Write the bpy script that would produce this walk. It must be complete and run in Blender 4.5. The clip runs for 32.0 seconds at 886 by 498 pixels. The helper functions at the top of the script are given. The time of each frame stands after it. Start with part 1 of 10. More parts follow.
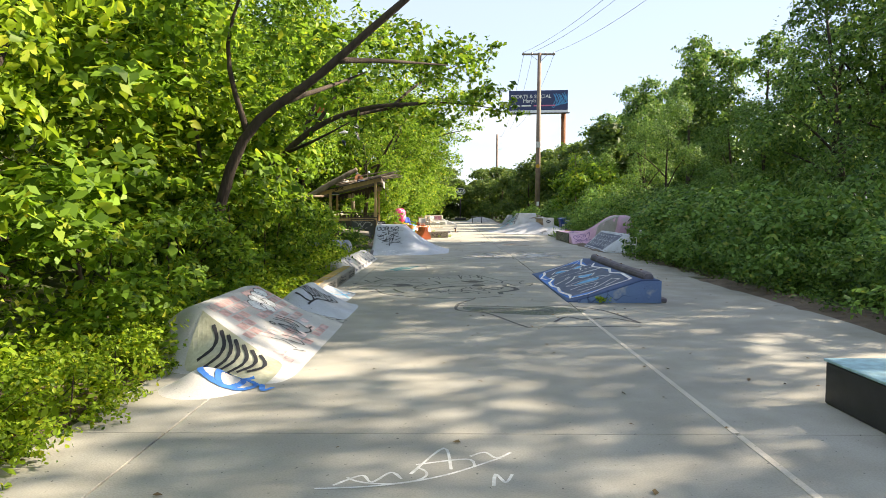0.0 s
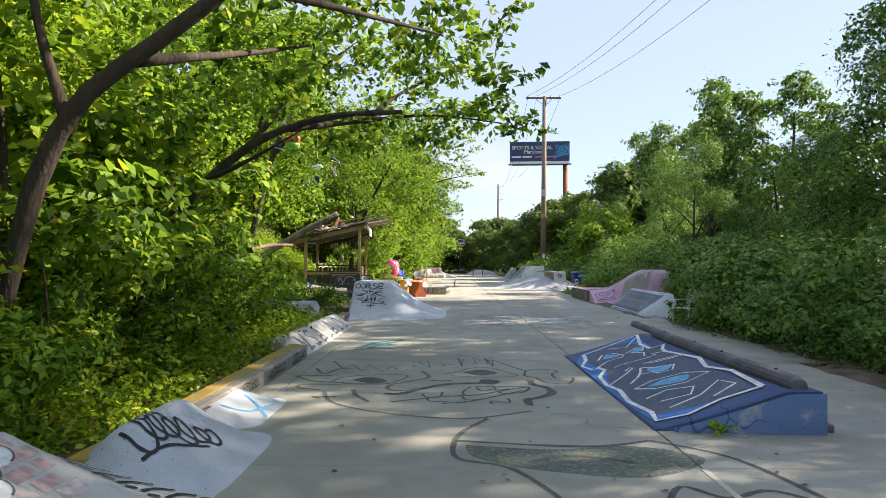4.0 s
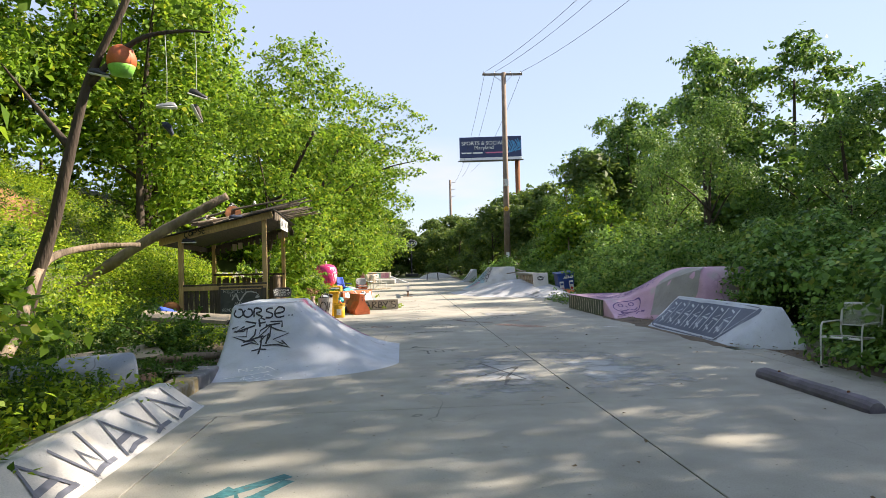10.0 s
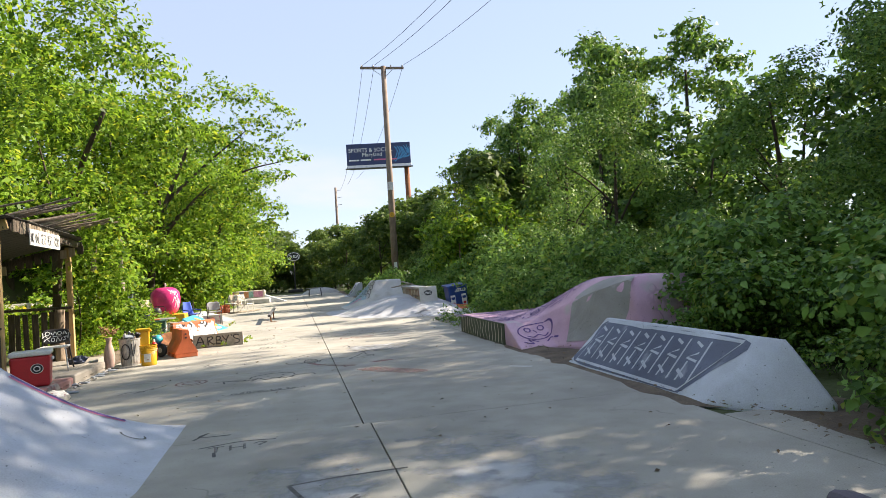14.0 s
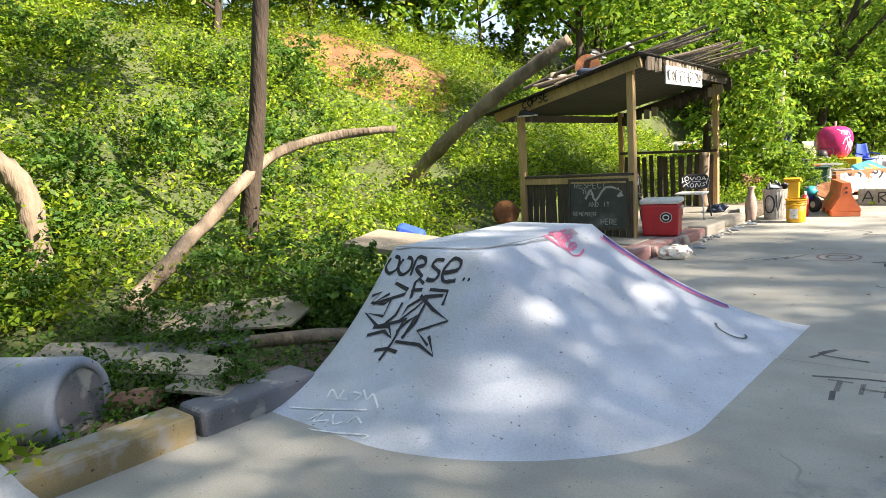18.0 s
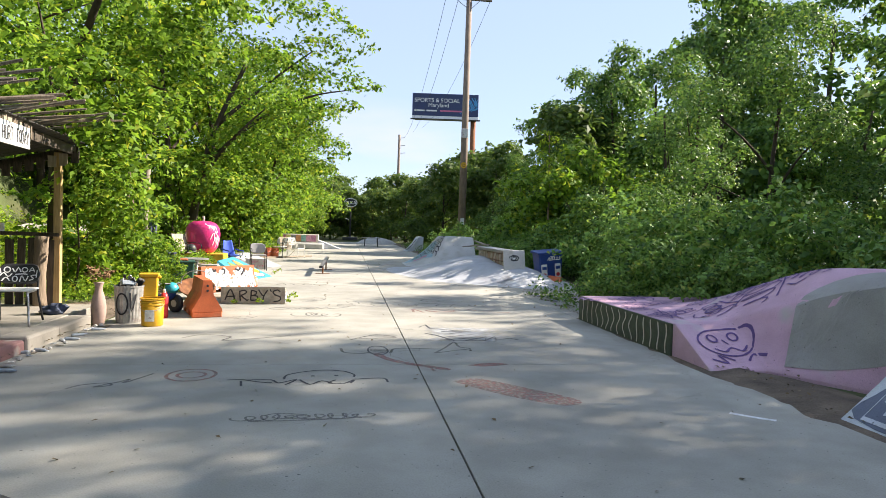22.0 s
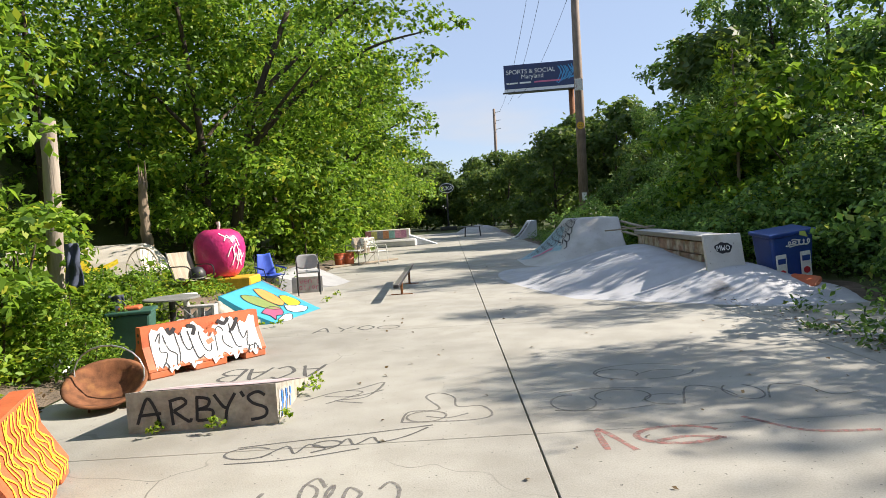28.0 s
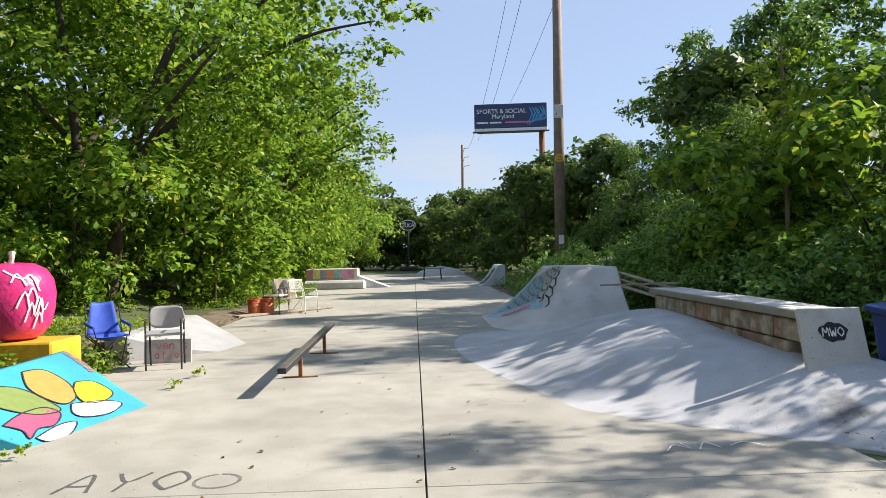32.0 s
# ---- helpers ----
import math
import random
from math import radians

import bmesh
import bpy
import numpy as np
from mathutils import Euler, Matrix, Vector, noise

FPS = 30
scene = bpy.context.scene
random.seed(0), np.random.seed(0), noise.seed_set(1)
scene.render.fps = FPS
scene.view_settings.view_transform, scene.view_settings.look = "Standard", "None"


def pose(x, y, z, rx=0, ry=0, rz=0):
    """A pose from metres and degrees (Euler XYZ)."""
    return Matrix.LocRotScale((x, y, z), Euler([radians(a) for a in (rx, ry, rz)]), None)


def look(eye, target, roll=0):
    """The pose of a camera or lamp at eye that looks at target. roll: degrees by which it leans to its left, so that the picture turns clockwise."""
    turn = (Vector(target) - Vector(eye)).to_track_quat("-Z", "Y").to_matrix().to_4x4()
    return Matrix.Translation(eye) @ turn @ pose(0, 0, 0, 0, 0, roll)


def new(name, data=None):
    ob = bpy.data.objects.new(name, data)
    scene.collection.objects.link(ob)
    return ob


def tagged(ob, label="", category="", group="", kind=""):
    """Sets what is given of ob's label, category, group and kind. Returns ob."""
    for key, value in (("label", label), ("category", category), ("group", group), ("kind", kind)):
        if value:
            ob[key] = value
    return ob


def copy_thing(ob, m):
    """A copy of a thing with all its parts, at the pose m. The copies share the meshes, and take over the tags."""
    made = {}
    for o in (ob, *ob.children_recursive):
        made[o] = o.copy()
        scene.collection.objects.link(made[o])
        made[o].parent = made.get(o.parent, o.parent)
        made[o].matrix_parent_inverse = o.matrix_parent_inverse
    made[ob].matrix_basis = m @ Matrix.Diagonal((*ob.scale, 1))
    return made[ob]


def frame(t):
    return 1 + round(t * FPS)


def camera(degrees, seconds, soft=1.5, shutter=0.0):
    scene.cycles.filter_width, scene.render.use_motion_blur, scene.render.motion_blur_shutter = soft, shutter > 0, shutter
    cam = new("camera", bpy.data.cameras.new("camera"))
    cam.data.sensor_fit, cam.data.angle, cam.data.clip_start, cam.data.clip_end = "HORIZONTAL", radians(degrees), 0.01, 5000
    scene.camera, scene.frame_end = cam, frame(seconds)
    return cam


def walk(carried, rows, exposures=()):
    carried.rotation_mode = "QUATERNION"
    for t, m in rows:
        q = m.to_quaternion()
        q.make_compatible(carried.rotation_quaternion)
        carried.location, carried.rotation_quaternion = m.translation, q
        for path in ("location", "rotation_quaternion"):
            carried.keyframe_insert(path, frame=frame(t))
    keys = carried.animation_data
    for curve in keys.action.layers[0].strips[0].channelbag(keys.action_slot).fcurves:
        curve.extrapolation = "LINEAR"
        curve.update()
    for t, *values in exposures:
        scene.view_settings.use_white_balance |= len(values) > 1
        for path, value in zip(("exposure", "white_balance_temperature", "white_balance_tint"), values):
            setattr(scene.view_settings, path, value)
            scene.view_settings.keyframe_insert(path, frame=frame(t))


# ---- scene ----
cam = camera(67.0, 32.0, soft=0.5)
PATH = [
    (0, (-0.065, 1.773, 1.304), (-0.087, 3.77, 1.186), -0.0),
    (0.5, (-0.052, 2.251, 1.332), (-0.153, 4.244, 1.194), -1.4),
    (1, (-0.017, 2.684, 1.332), (-0.204, 4.672, 1.225), -1.8),
    (1.5, (-0.01, 3.214, 1.296), (-0.086, 5.209, 1.181), -1.2),
    (2, (-0.054, 3.745, 1.301), (-0.031, 5.74, 1.161), -1.6),
    (2.5, (0.001, 4.226, 1.303), (-0.027, 6.224, 1.221), 0.4),
    (3, (-0.008, 4.748, 1.354), (0.042, 6.746, 1.279), -1.4),
    (3.5, (-0.001, 5.245, 1.334), (-0.021, 7.244, 1.35), 0.3),
    (5.5, (-0.127, 8.03, 1.281), (-0.144, 10.029, 1.334), -0.0),
    (6, (-0.14, 8.557, 1.266), (-0.191, 10.556, 1.293), -2.3),
    (6.5, (-0.097, 9.139, 1.246), (-0.096, 11.137, 1.32), 0.4),
    (7, (-0.101, 9.677, 1.234), (-0.146, 11.676, 1.262), 1.3),
    (7.5, (-0.1, 10.135, 1.226), (-0.004, 12.131, 1.142), -2.2),
    (8, (-0.144, 10.71, 1.244), (0.018, 12.703, 1.213), -2.0),
    (8.5, (-0.192, 11.209, 1.26), (-0.044, 13.203, 1.254), -0.5),
    (9, (-0.257, 11.791, 1.265), (-0.079, 13.782, 1.334), -0.2),
    (9.5, (-0.107, 12.24, 1.292), (-0.019, 14.238, 1.274), -1.2),
    (10, (-0.069, 12.807, 1.309), (0.06, 14.803, 1.352), -1.5),
    (10.5, (0.028, 13.31, 1.308), (0.26, 15.297, 1.31), -0.7),
    (11, (0.147, 13.773, 1.307), (0.612, 15.718, 1.28), -1.8),
    (11.5, (0.296, 14.313, 1.319), (0.785, 16.252, 1.296), -0.4),
    (12, (0.51, 14.722, 1.312), (1.209, 16.592, 1.19), 2.8),
    (12.5, (0.703, 15.231, 1.377), (1.348, 17.121, 1.266), 0.5),
    (13, (0.782, 15.571, 1.384), (1.341, 17.491, 1.342), 0.1),
    (13.5, (0.983, 16.146, 1.403), (1.492, 18.08, 1.424), -3.1),
    (15.5, (1.108, 18.085, 1.468), (0.795, 20.058, 1.575), -1.4),
    (16, (1.166, 18.336, 1.502), (0.326, 20.145, 1.638), -2.0),
    (16.5, (1.108, 18.485, 1.457), (-0.04, 20.122, 1.501), -1.2),
    (17, (1.074, 18.6, 1.46), (-0.197, 20.13, 1.253), -2.3),
    (17.5, (1.063, 18.628, 1.471), (-0.223, 20.125, 1.149), -3.1),
    (18, (1.072, 18.587, 1.495), (-0.237, 20.069, 1.197), -3.7),
    (18.5, (1.119, 18.595, 1.512), (-0.087, 20.183, 1.365), -4.3),
    (19, (1.148, 18.624, 1.499), (0.076, 20.311, 1.415), -4.0),
    (19.5, (1.213, 18.655, 1.507), (0.187, 20.37, 1.419), -2.8),
    (20, (1.013, 18.871, 1.413), (0.385, 20.768, 1.321), -2.5),
    (20.5, (0.872, 19.257, 1.372), (0.53, 21.222, 1.223), -1.0),
    (21, (0.868, 19.692, 1.375), (0.737, 21.683, 1.233), 2.3),
    (21.5, (0.908, 20.198, 1.391), (0.891, 22.194, 1.268), 1.6),
    (22, (0.868, 20.799, 1.389), (1.153, 22.777, 1.326), 1.6),
    (22.5, (0.7, 21.445, 1.377), (0.828, 23.441, 1.357), 2.0),
    (23, (0.817, 22.007, 1.426), (0.81, 24.007, 1.414), 2.6),
    (23.5, (0.827, 22.522, 1.374), (0.832, 24.522, 1.365), 4.6),
    (24, (0.877, 23.101, 1.385), (0.795, 25.099, 1.357), 1.2),
    (24.5, (0.958, 23.672, 1.381), (0.943, 25.671, 1.339), 0.1),
    (26.5, (1.148, 26.037, 1.436), (1.177, 28.037, 1.437), 0.4),
    (27, (1.159, 26.655, 1.45), (1.201, 28.652, 1.351), -0.6),
    (27.5, (1.168, 27.24, 1.429), (1.174, 29.237, 1.324), -5.6),
    (28, (1.139, 27.84, 1.424), (1.118, 29.837, 1.318), -3.6),
    (28.5, (1.081, 28.42, 1.43), (1.061, 30.419, 1.368), -2.7),
    (29, (1.127, 28.87, 1.409), (1.1, 30.869, 1.338), -1.8),
    (29.5, (1.148, 29.442, 1.401), (1.248, 31.437, 1.292), -3.1),
    (30, (1.196, 30.022, 1.404), (1.225, 32.021, 1.338), -1.0),
    (30.5, (1.344, 30.512, 1.408), (1.361, 32.51, 1.333), -2.7),
    (31, (1.39, 31.074, 1.41), (1.408, 33.073, 1.344), -1.0),
    (31.5, (1.453, 31.607, 1.417), (1.531, 33.605, 1.444), 2.6),
    (32, (1.553, 32.133, 1.426), (1.641, 34.131, 1.433), -1.2),
]
walk(cam, [(t, look(eye, target, roll)) for t, eye, target, roll in PATH], [(0.0, 1.78, 7500, 11), (3.0, 1.68, 7200, 12), (6.0, 1.5, 7100, 13), (9.0, 1.5, 7100, 13), (13.0, 1.62, 7100, 13), (16.0, 1.3, 6900, 13), (17.5, 1.92, 6900, 12), (19.0, 1.9, 6900, 12), (22.0, 1.53, 6700, 12), (24.0, 1.32, 6650, 12), (28.0, 1.16, 6600, 12), (32.0, 1.16, 6500, 12)])

# ---- world, sun ----
SUN_AZ, SUN_EL = radians(12), radians(35)     # azimuth from +x towards +y
sun_dir = Vector((math.cos(SUN_EL) * math.cos(SUN_AZ), math.cos(SUN_EL) * math.sin(SUN_AZ), math.sin(SUN_EL)))
world = bpy.data.worlds.new("sky")
scene.world = world
world.use_nodes = True
wn, wl = world.node_tree.nodes, world.node_tree.links
wn.clear()
w_out = wn.new("ShaderNodeOutputWorld")
w_bg = wn.new("ShaderNodeBackground")
w_sky = wn.new("ShaderNodeTexSky")
w_sky.sky_type, w_sky.sun_disc = "NISHITA", False
w_sky.sun_elevation, w_sky.sun_rotation = SUN_EL, radians(90) - SUN_AZ
w_sky.air_density, w_sky.dust_density, w_sky.ozone_density = 1.0, 0.1, 2.2
w_bg.inputs["Strength"].default_value = 0.12
# low bank of cumulus over the horizon and a thin bright veil over the whole sky
w_co = wn.new("ShaderNodeTexCoord")
w_map = wn.new("ShaderNodeMapping")
w_map.inputs["Scale"].default_value = (1.0, 1.0, 3.2)
w_noise = wn.new("ShaderNodeTexNoise")
w_noise.inputs["Scale"].default_value, w_noise.inputs["Detail"].default_value = 3.0, 8.0
w_ramp = wn.new("ShaderNodeValToRGB")
w_ramp.color_ramp.elements[0].position, w_ramp.color_ramp.elements[1].position = 0.50, 0.66
w_sep = wn.new("ShaderNodeSeparateXYZ")
w_low = wn.new("ShaderNodeMapRange")
w_low.inputs["From Min"].default_value, w_low.inputs["From Max"].default_value = 0.21, 0.10
w_mul = wn.new("ShaderNodeMath")
w_mul.operation = "MULTIPLY"
w_mix = wn.new("ShaderNodeMix")
w_mix.data_type = "RGBA"
w_mix.inputs["B"].default_value = (2.7, 2.85, 3.1, 1)
wl.new(w_co.outputs["Generated"], w_map.inputs["Vector"])
wl.new(w_map.outputs["Vector"], w_noise.inputs["Vector"])
wl.new(w_noise.outputs["Fac"], w_ramp.inputs["Fac"])
wl.new(w_co.outputs["Generated"], w_sep.inputs["Vector"])
wl.new(w_sep.outputs["Z"], w_low.inputs["Value"])
wl.new(w_ramp.outputs["Color"], w_mul.inputs[0])
wl.new(w_low.outputs["Result"], w_mul.inputs[1])
wl.new(w_mul.outputs["Value"], w_mix.inputs["Factor"])
w_veil = wn.new("ShaderNodeMix")
w_veil.data_type = "RGBA"
w_veil.inputs["Factor"].default_value = 0.8
w_veil.inputs["B"].default_value = (1.72, 2.13, 2.95, 1)
wl.new(w_sky.outputs["Color"], w_veil.inputs["A"])
wl.new(w_veil.outputs["Result"], w_mix.inputs["A"])
wl.new(w_mix.outputs["Result"], w_bg.inputs["Color"])
wl.new(w_bg.outputs["Background"], w_out.inputs["Surface"])

sun = new("sun", bpy.data.lights.new("sun", "SUN"))
sun.data.energy, sun.data.angle, sun.data.color = 4.7, radians(0.6), (1.0, 0.92, 0.80)
sun.matrix_world = look(sun_dir * 60, (0, 0, 0))


# ---- materials ----
def material(name, rough=0.8, metal=0.0):
    m = bpy.data.materials.new(name)
    m.use_nodes = True
    b = m.node_tree.nodes["Principled BSDF"]
    b.inputs["Roughness"].default_value, b.inputs["Metallic"].default_value = rough, metal
    return m, m.node_tree.nodes, m.node_tree.links, b


def noise_ramp(nodes, links, scale, stops, detail=6.0, src=None, stretch=None):
    """A noise in object or world metres, through a colour ramp."""
    tex = nodes.new("ShaderNodeTexNoise")
    tex.inputs["Scale"].default_value, tex.inputs["Detail"].default_value = scale, detail
    if src is not None:
        if stretch:
            mp = nodes.new("ShaderNodeMapping")
            mp.inputs["Scale"].default_value = stretch
            links.new(src, mp.inputs["Vector"])
            src = mp.outputs["Vector"]
        links.new(src, tex.inputs["Vector"])
    ramp = nodes.new("ShaderNodeValToRGB")
    els = ramp.color_ramp.elements
    while len(els) < len(stops):
        els.new(0.5)
    for e, (p, c) in zip(els, stops):
        e.position, e.color = p, (*c, 1) if len(c) == 3 else c
    links.new(tex.outputs["Fac"], ramp.inputs["Fac"])
    return tex, ramp


def blend(nodes, links, a, b, fac, mode="MIX"):
    mx = nodes.new("ShaderNodeMix")
    mx.data_type, mx.blend_type = "RGBA", mode
    for sock, v in (("A", a), ("B", b), ("Factor", fac)):
        if isinstance(v, (int, float)):
            mx.inputs[sock].default_value = v
        elif isinstance(v, tuple):
            mx.inputs[sock].default_value = (*v, 1)
        else:
            links.new(v, mx.inputs[sock])
    return mx.outputs["Result"]


def bump(nodes, links, b, height, strength, distance=0.01):
    bp = nodes.new("ShaderNodeBump")
    bp.inputs["Strength"].default_value, bp.inputs["Distance"].default_value = strength, distance
    links.new(height, bp.inputs["Height"])
    links.new(bp.outputs["Normal"], b.inputs["Normal"])


def world_pos(nodes):
    return nodes.new("ShaderNodeNewGeometry").outputs["Position"]


def obj_pos(nodes):
    return nodes.new("ShaderNodeTexCoord").outputs["Object"]


def rgb(c, k=1.0):
    return tuple(min(1.0, v * k) for v in c)


def surface(name, colour, rough=0.8, metal=0.0, vary=0.18, scale=6.0, grain=60.0, relief=0.3, dirt=None, dirt_at=(0.55, 0.75), stretch=None, depth=0.004):
    """Base colour with stains at one scale, grain at a finer one, and relief."""
    m, n, l, b = material(name, rough, metal)
    p = obj_pos(n)
    _, big = noise_ramp(n, l, scale, [(0.3, rgb(colour, 1 - vary)), (0.7, rgb(colour, 1 + vary))], 5, p, stretch)
    ft, fine = noise_ramp(n, l, grain, [(0.35, (0.82, 0.82, 0.82)), (0.65, (1.0, 1.0, 1.0))], 3, p, stretch)
    c = blend(n, l, big.outputs["Color"], fine.outputs["Color"], 0.7, "MULTIPLY")
    if dirt:
        _, d = noise_ramp(n, l, scale * 0.7, [(dirt_at[0], (0, 0, 0)), (dirt_at[1], (1, 1, 1))], 8, p, stretch)
        c = blend(n, l, c, dirt, d.outputs["Color"])
    l.new(c, b.inputs["Base Color"])
    if relief:
        bump(n, l, b, ft.outputs["Fac"], relief, depth)
    return m


def concrete(name, light, dark, tint=None):
    """Broom-finished slab: cloudy stains, fine aggregate, dark specks, hairline cracks."""
    m, n, l, b = material(name, 0.88)
    p = world_pos(n)
    _, cloud = noise_ramp(n, l, 0.55, [(0.3, dark), (0.7, light)], 8, p)
    _, patch = noise_ramp(n, l, 2.6, [(0.38, (0.82, 0.81, 0.79)), (0.62, (1, 1, 1))], 6, p)
    gt, grainy = noise_ramp(n, l, 90, [(0.3, (0.8, 0.8, 0.8)), (0.6, (1, 1, 1))], 3, p)
    c = blend(n, l, cloud.outputs["Color"], patch.outputs["Color"], 0.8, "MULTIPLY")
    c = blend(n, l, c, grainy.outputs["Color"], 0.75, "MULTIPLY")
    _, speck = noise_ramp(n, l, 34, [(0.70, (0, 0, 0)), (0.74, (1, 1, 1))], 2, p)
    c = blend(n, l, c, rgb(dark, 0.35), speck.outputs["Color"])
    vor = n.new("ShaderNodeTexVoronoi")
    vor.feature = "DISTANCE_TO_EDGE"
    vor.inputs["Scale"].default_value = 0.33
    wob = n.new("ShaderNodeTexNoise")
    wob.inputs["Scale"].default_value = 1.7
    l.new(p, wob.inputs["Vector"])
    add = n.new("ShaderNodeVectorMath")
    add.operation = "ADD"
    l.new(p, add.inputs[0])
    l.new(wob.outputs["Color"], add.inputs[1])
    l.new(add.outputs["Vector"], vor.inputs["Vector"])
    cr = n.new("ShaderNodeMapRange")
    cr.inputs["From Min"].default_value, cr.inputs["From Max"].default_value = 0.0035, 0.001
    l.new(vor.outputs["Distance"], cr.inputs["Value"])
    _, some = noise_ramp(n, l, 0.5, [(0.56, (0, 0, 0)), (0.66, (1, 1, 1))], 2, p)
    gate = n.new("ShaderNodeMath")
    gate.operation = "MULTIPLY"
    l.new(cr.outputs["Result"], gate.inputs[0])
    l.new(some.outputs["Color"], gate.inputs[1])
    c = blend(n, l, c, rgb(dark, 0.55), gate.outputs["Value"])
    if tint:
        col, lo, hi, sc = tint
        _, tn = noise_ramp(n, l, sc, [(lo, (0, 0, 0)), (hi, (1, 1, 1))], 6, p)
        c = blend(n, l, c, col, tn.outputs["Color"])
    l.new(c, b.inputs["Base Color"])
    bump(n, l, b, gt.outputs["Fac"], 0.35, 0.004)
    return m


def leaf_material(name, dark, light, yellow, share=0.12, through_light=0.45):
    """Leaves: each one its own green, some yellowed, light passing through the blade."""
    m, n, l, b = material(name, 0.5)
    g = n.new("ShaderNodeNewGeometry")
    r = n.new("ShaderNodeValToRGB")
    els = r.color_ramp.elements
    els.new(0.6)
    els.new(1.0 - share)
    for e, (p, c) in zip(els, ((0, dark), (0.6, light), (1.0 - share, light), (1.0, yellow))):
        e.position, e.color = p, (*c, 1)
    l.new(g.outputs["Random Per Island"], r.inputs["Fac"])
    _, zone = noise_ramp(n, l, 0.8, [(0.34, (0.68, 0.72, 0.68)), (0.66, (1.0, 1.0, 1.0))], 4, g.outputs["Position"])
    c = blend(n, l, r.outputs["Color"], zone.outputs["Color"], 0.85, "MULTIPLY")
    l.new(c, b.inputs["Base Color"])
    b.inputs["Specular IOR Level"].default_value = 0.2
    tr = n.new("ShaderNodeBsdfTranslucent")
    tc = blend(n, l, c, (1.0, 1.0, 0.35), 0.5, "MULTIPLY")
    tc = blend(n, l, tc, tc, 0.55, "SCREEN")
    l.new(tc, tr.inputs["Color"])
    mx = n.new("ShaderNodeMixShader")
    mx.inputs["Fac"].default_value = through_light
    l.new(b.outputs["BSDF"], mx.inputs[1])
    l.new(tr.outputs["BSDF"], mx.inputs[2])
    l.new(mx.outputs["Shader"], n["Material Output"].inputs["Surface"])
    return m


def let_through(n, l, shader, fac):
    """Lets the surface below show through where fac is high."""
    clear = n.new("ShaderNodeBsdfTransparent")
    mx = n.new("ShaderNodeMixShader")
    l.new(fac, mx.inputs["Fac"])
    l.new(shader, mx.inputs[1])
    l.new(clear.outputs["BSDF"], mx.inputs[2])
    l.new(mx.outputs["Shader"], n["Material Output"].inputs["Surface"])


def plain_paint(name, colour, rough=0.75, worn=0.25, thin=0.0):
    """Spray or brush paint, patchy; thin paint is worn through to the concrete."""
    m, n, l, b = material(name, rough)
    p = world_pos(n)
    _, v = noise_ramp(n, l, 14, [(0.35, rgb(colour, 1 - worn)), (0.65, rgb(colour, 1 + worn * 0.5))], 5, p)
    l.new(v.outputs["Color"], b.inputs["Base Color"])
    if thin:
        _, gap = noise_ramp(n, l, 26, [(0.38, (thin * 0.5,) * 3), (0.62, (min(1.0, thin * 1.7),) * 3)], 7, p)
        let_through(n, l, b.outputs["BSDF"], gap.outputs["Color"])
    return m


def wood(name, a, c, rough=0.75, scale=1.0):
    m, n, l, b = material(name, rough)
    p = obj_pos(n)
    wt, g1 = noise_ramp(n, l, 9 * scale, [(0.3, a), (0.7, c)], 8, p, (7, 7, 0.6))
    _, g2 = noise_ramp(n, l, 3, [(0.35, (0.7, 0.7, 0.7)), (0.65, (1, 1, 1))], 4, p)
    col = blend(n, l, g1.outputs["Color"], g2.outputs["Color"], 0.8, "MULTIPLY")
    l.new(col, b.inputs["Base Color"])
    bump(n, l, b, wt.outputs["Fac"], 0.4, 0.004)
    return m


M_SLAB = concrete("slab_concrete", (0.42, 0.405, 0.355), (0.30, 0.288, 0.255))
M_SLAB_BLUE = concrete("washed_slab_concrete", (0.43, 0.435, 0.44), (0.32, 0.325, 0.33))


def wash(name, light, dark):
    """A thin coat that runs out unevenly towards its rim."""
    m = concrete(name, light, dark)
    n, l = m.node_tree.nodes, m.node_tree.links
    at = n.new("ShaderNodeAttribute")
    at.attribute_name = "edge"
    _, spots = noise_ramp(n, l, 3.5, [(0.25, (0, 0, 0)), (0.75, (1, 1, 1))], 8, world_pos(n))
    add = n.new("ShaderNodeMath")
    add.operation = "ADD"
    l.new(at.outputs["Fac"], add.inputs[0])
    l.new(spots.outputs["Color"], add.inputs[1])
    rim = n.new("ShaderNodeMapRange")
    rim.inputs["From Min"].default_value, rim.inputs["From Max"].default_value = 0.55, 1.2
    l.new(add.outputs["Value"], rim.inputs["Value"])
    b = next(q for q in n if q.type == "BSDF_PRINCIPLED")
    let_through(n, l, b.outputs["BSDF"], rim.outputs["Result"])
    return m


M_SMUDGE = wash("smudged_spray", (0.19, 0.195, 0.21), (0.12, 0.125, 0.14))
M_WASH = wash("blue_wash", (0.46, 0.48, 0.50), (0.36, 0.375, 0.39))
M_KERB = concrete("kerb_concrete", (0.42, 0.39, 0.34), (0.24, 0.22, 0.19))
M_KERB_YELLOW = concrete("yellow_kerb", (0.50, 0.34, 0.07), (0.34, 0.23, 0.06), ((0.30, 0.27, 0.22), 0.52, 0.66, 6.0))
M_KERB_TAN = concrete("tan_painted_kerb", (0.36, 0.28, 0.14), (0.22, 0.17, 0.10), ((0.30, 0.27, 0.23), 0.46, 0.60, 9.0))
M_KERB_GREY = concrete("grey_painted_kerb", (0.23, 0.23, 0.25), (0.13, 0.13, 0.15), ((0.36, 0.34, 0.31), 0.56, 0.66, 7.0))
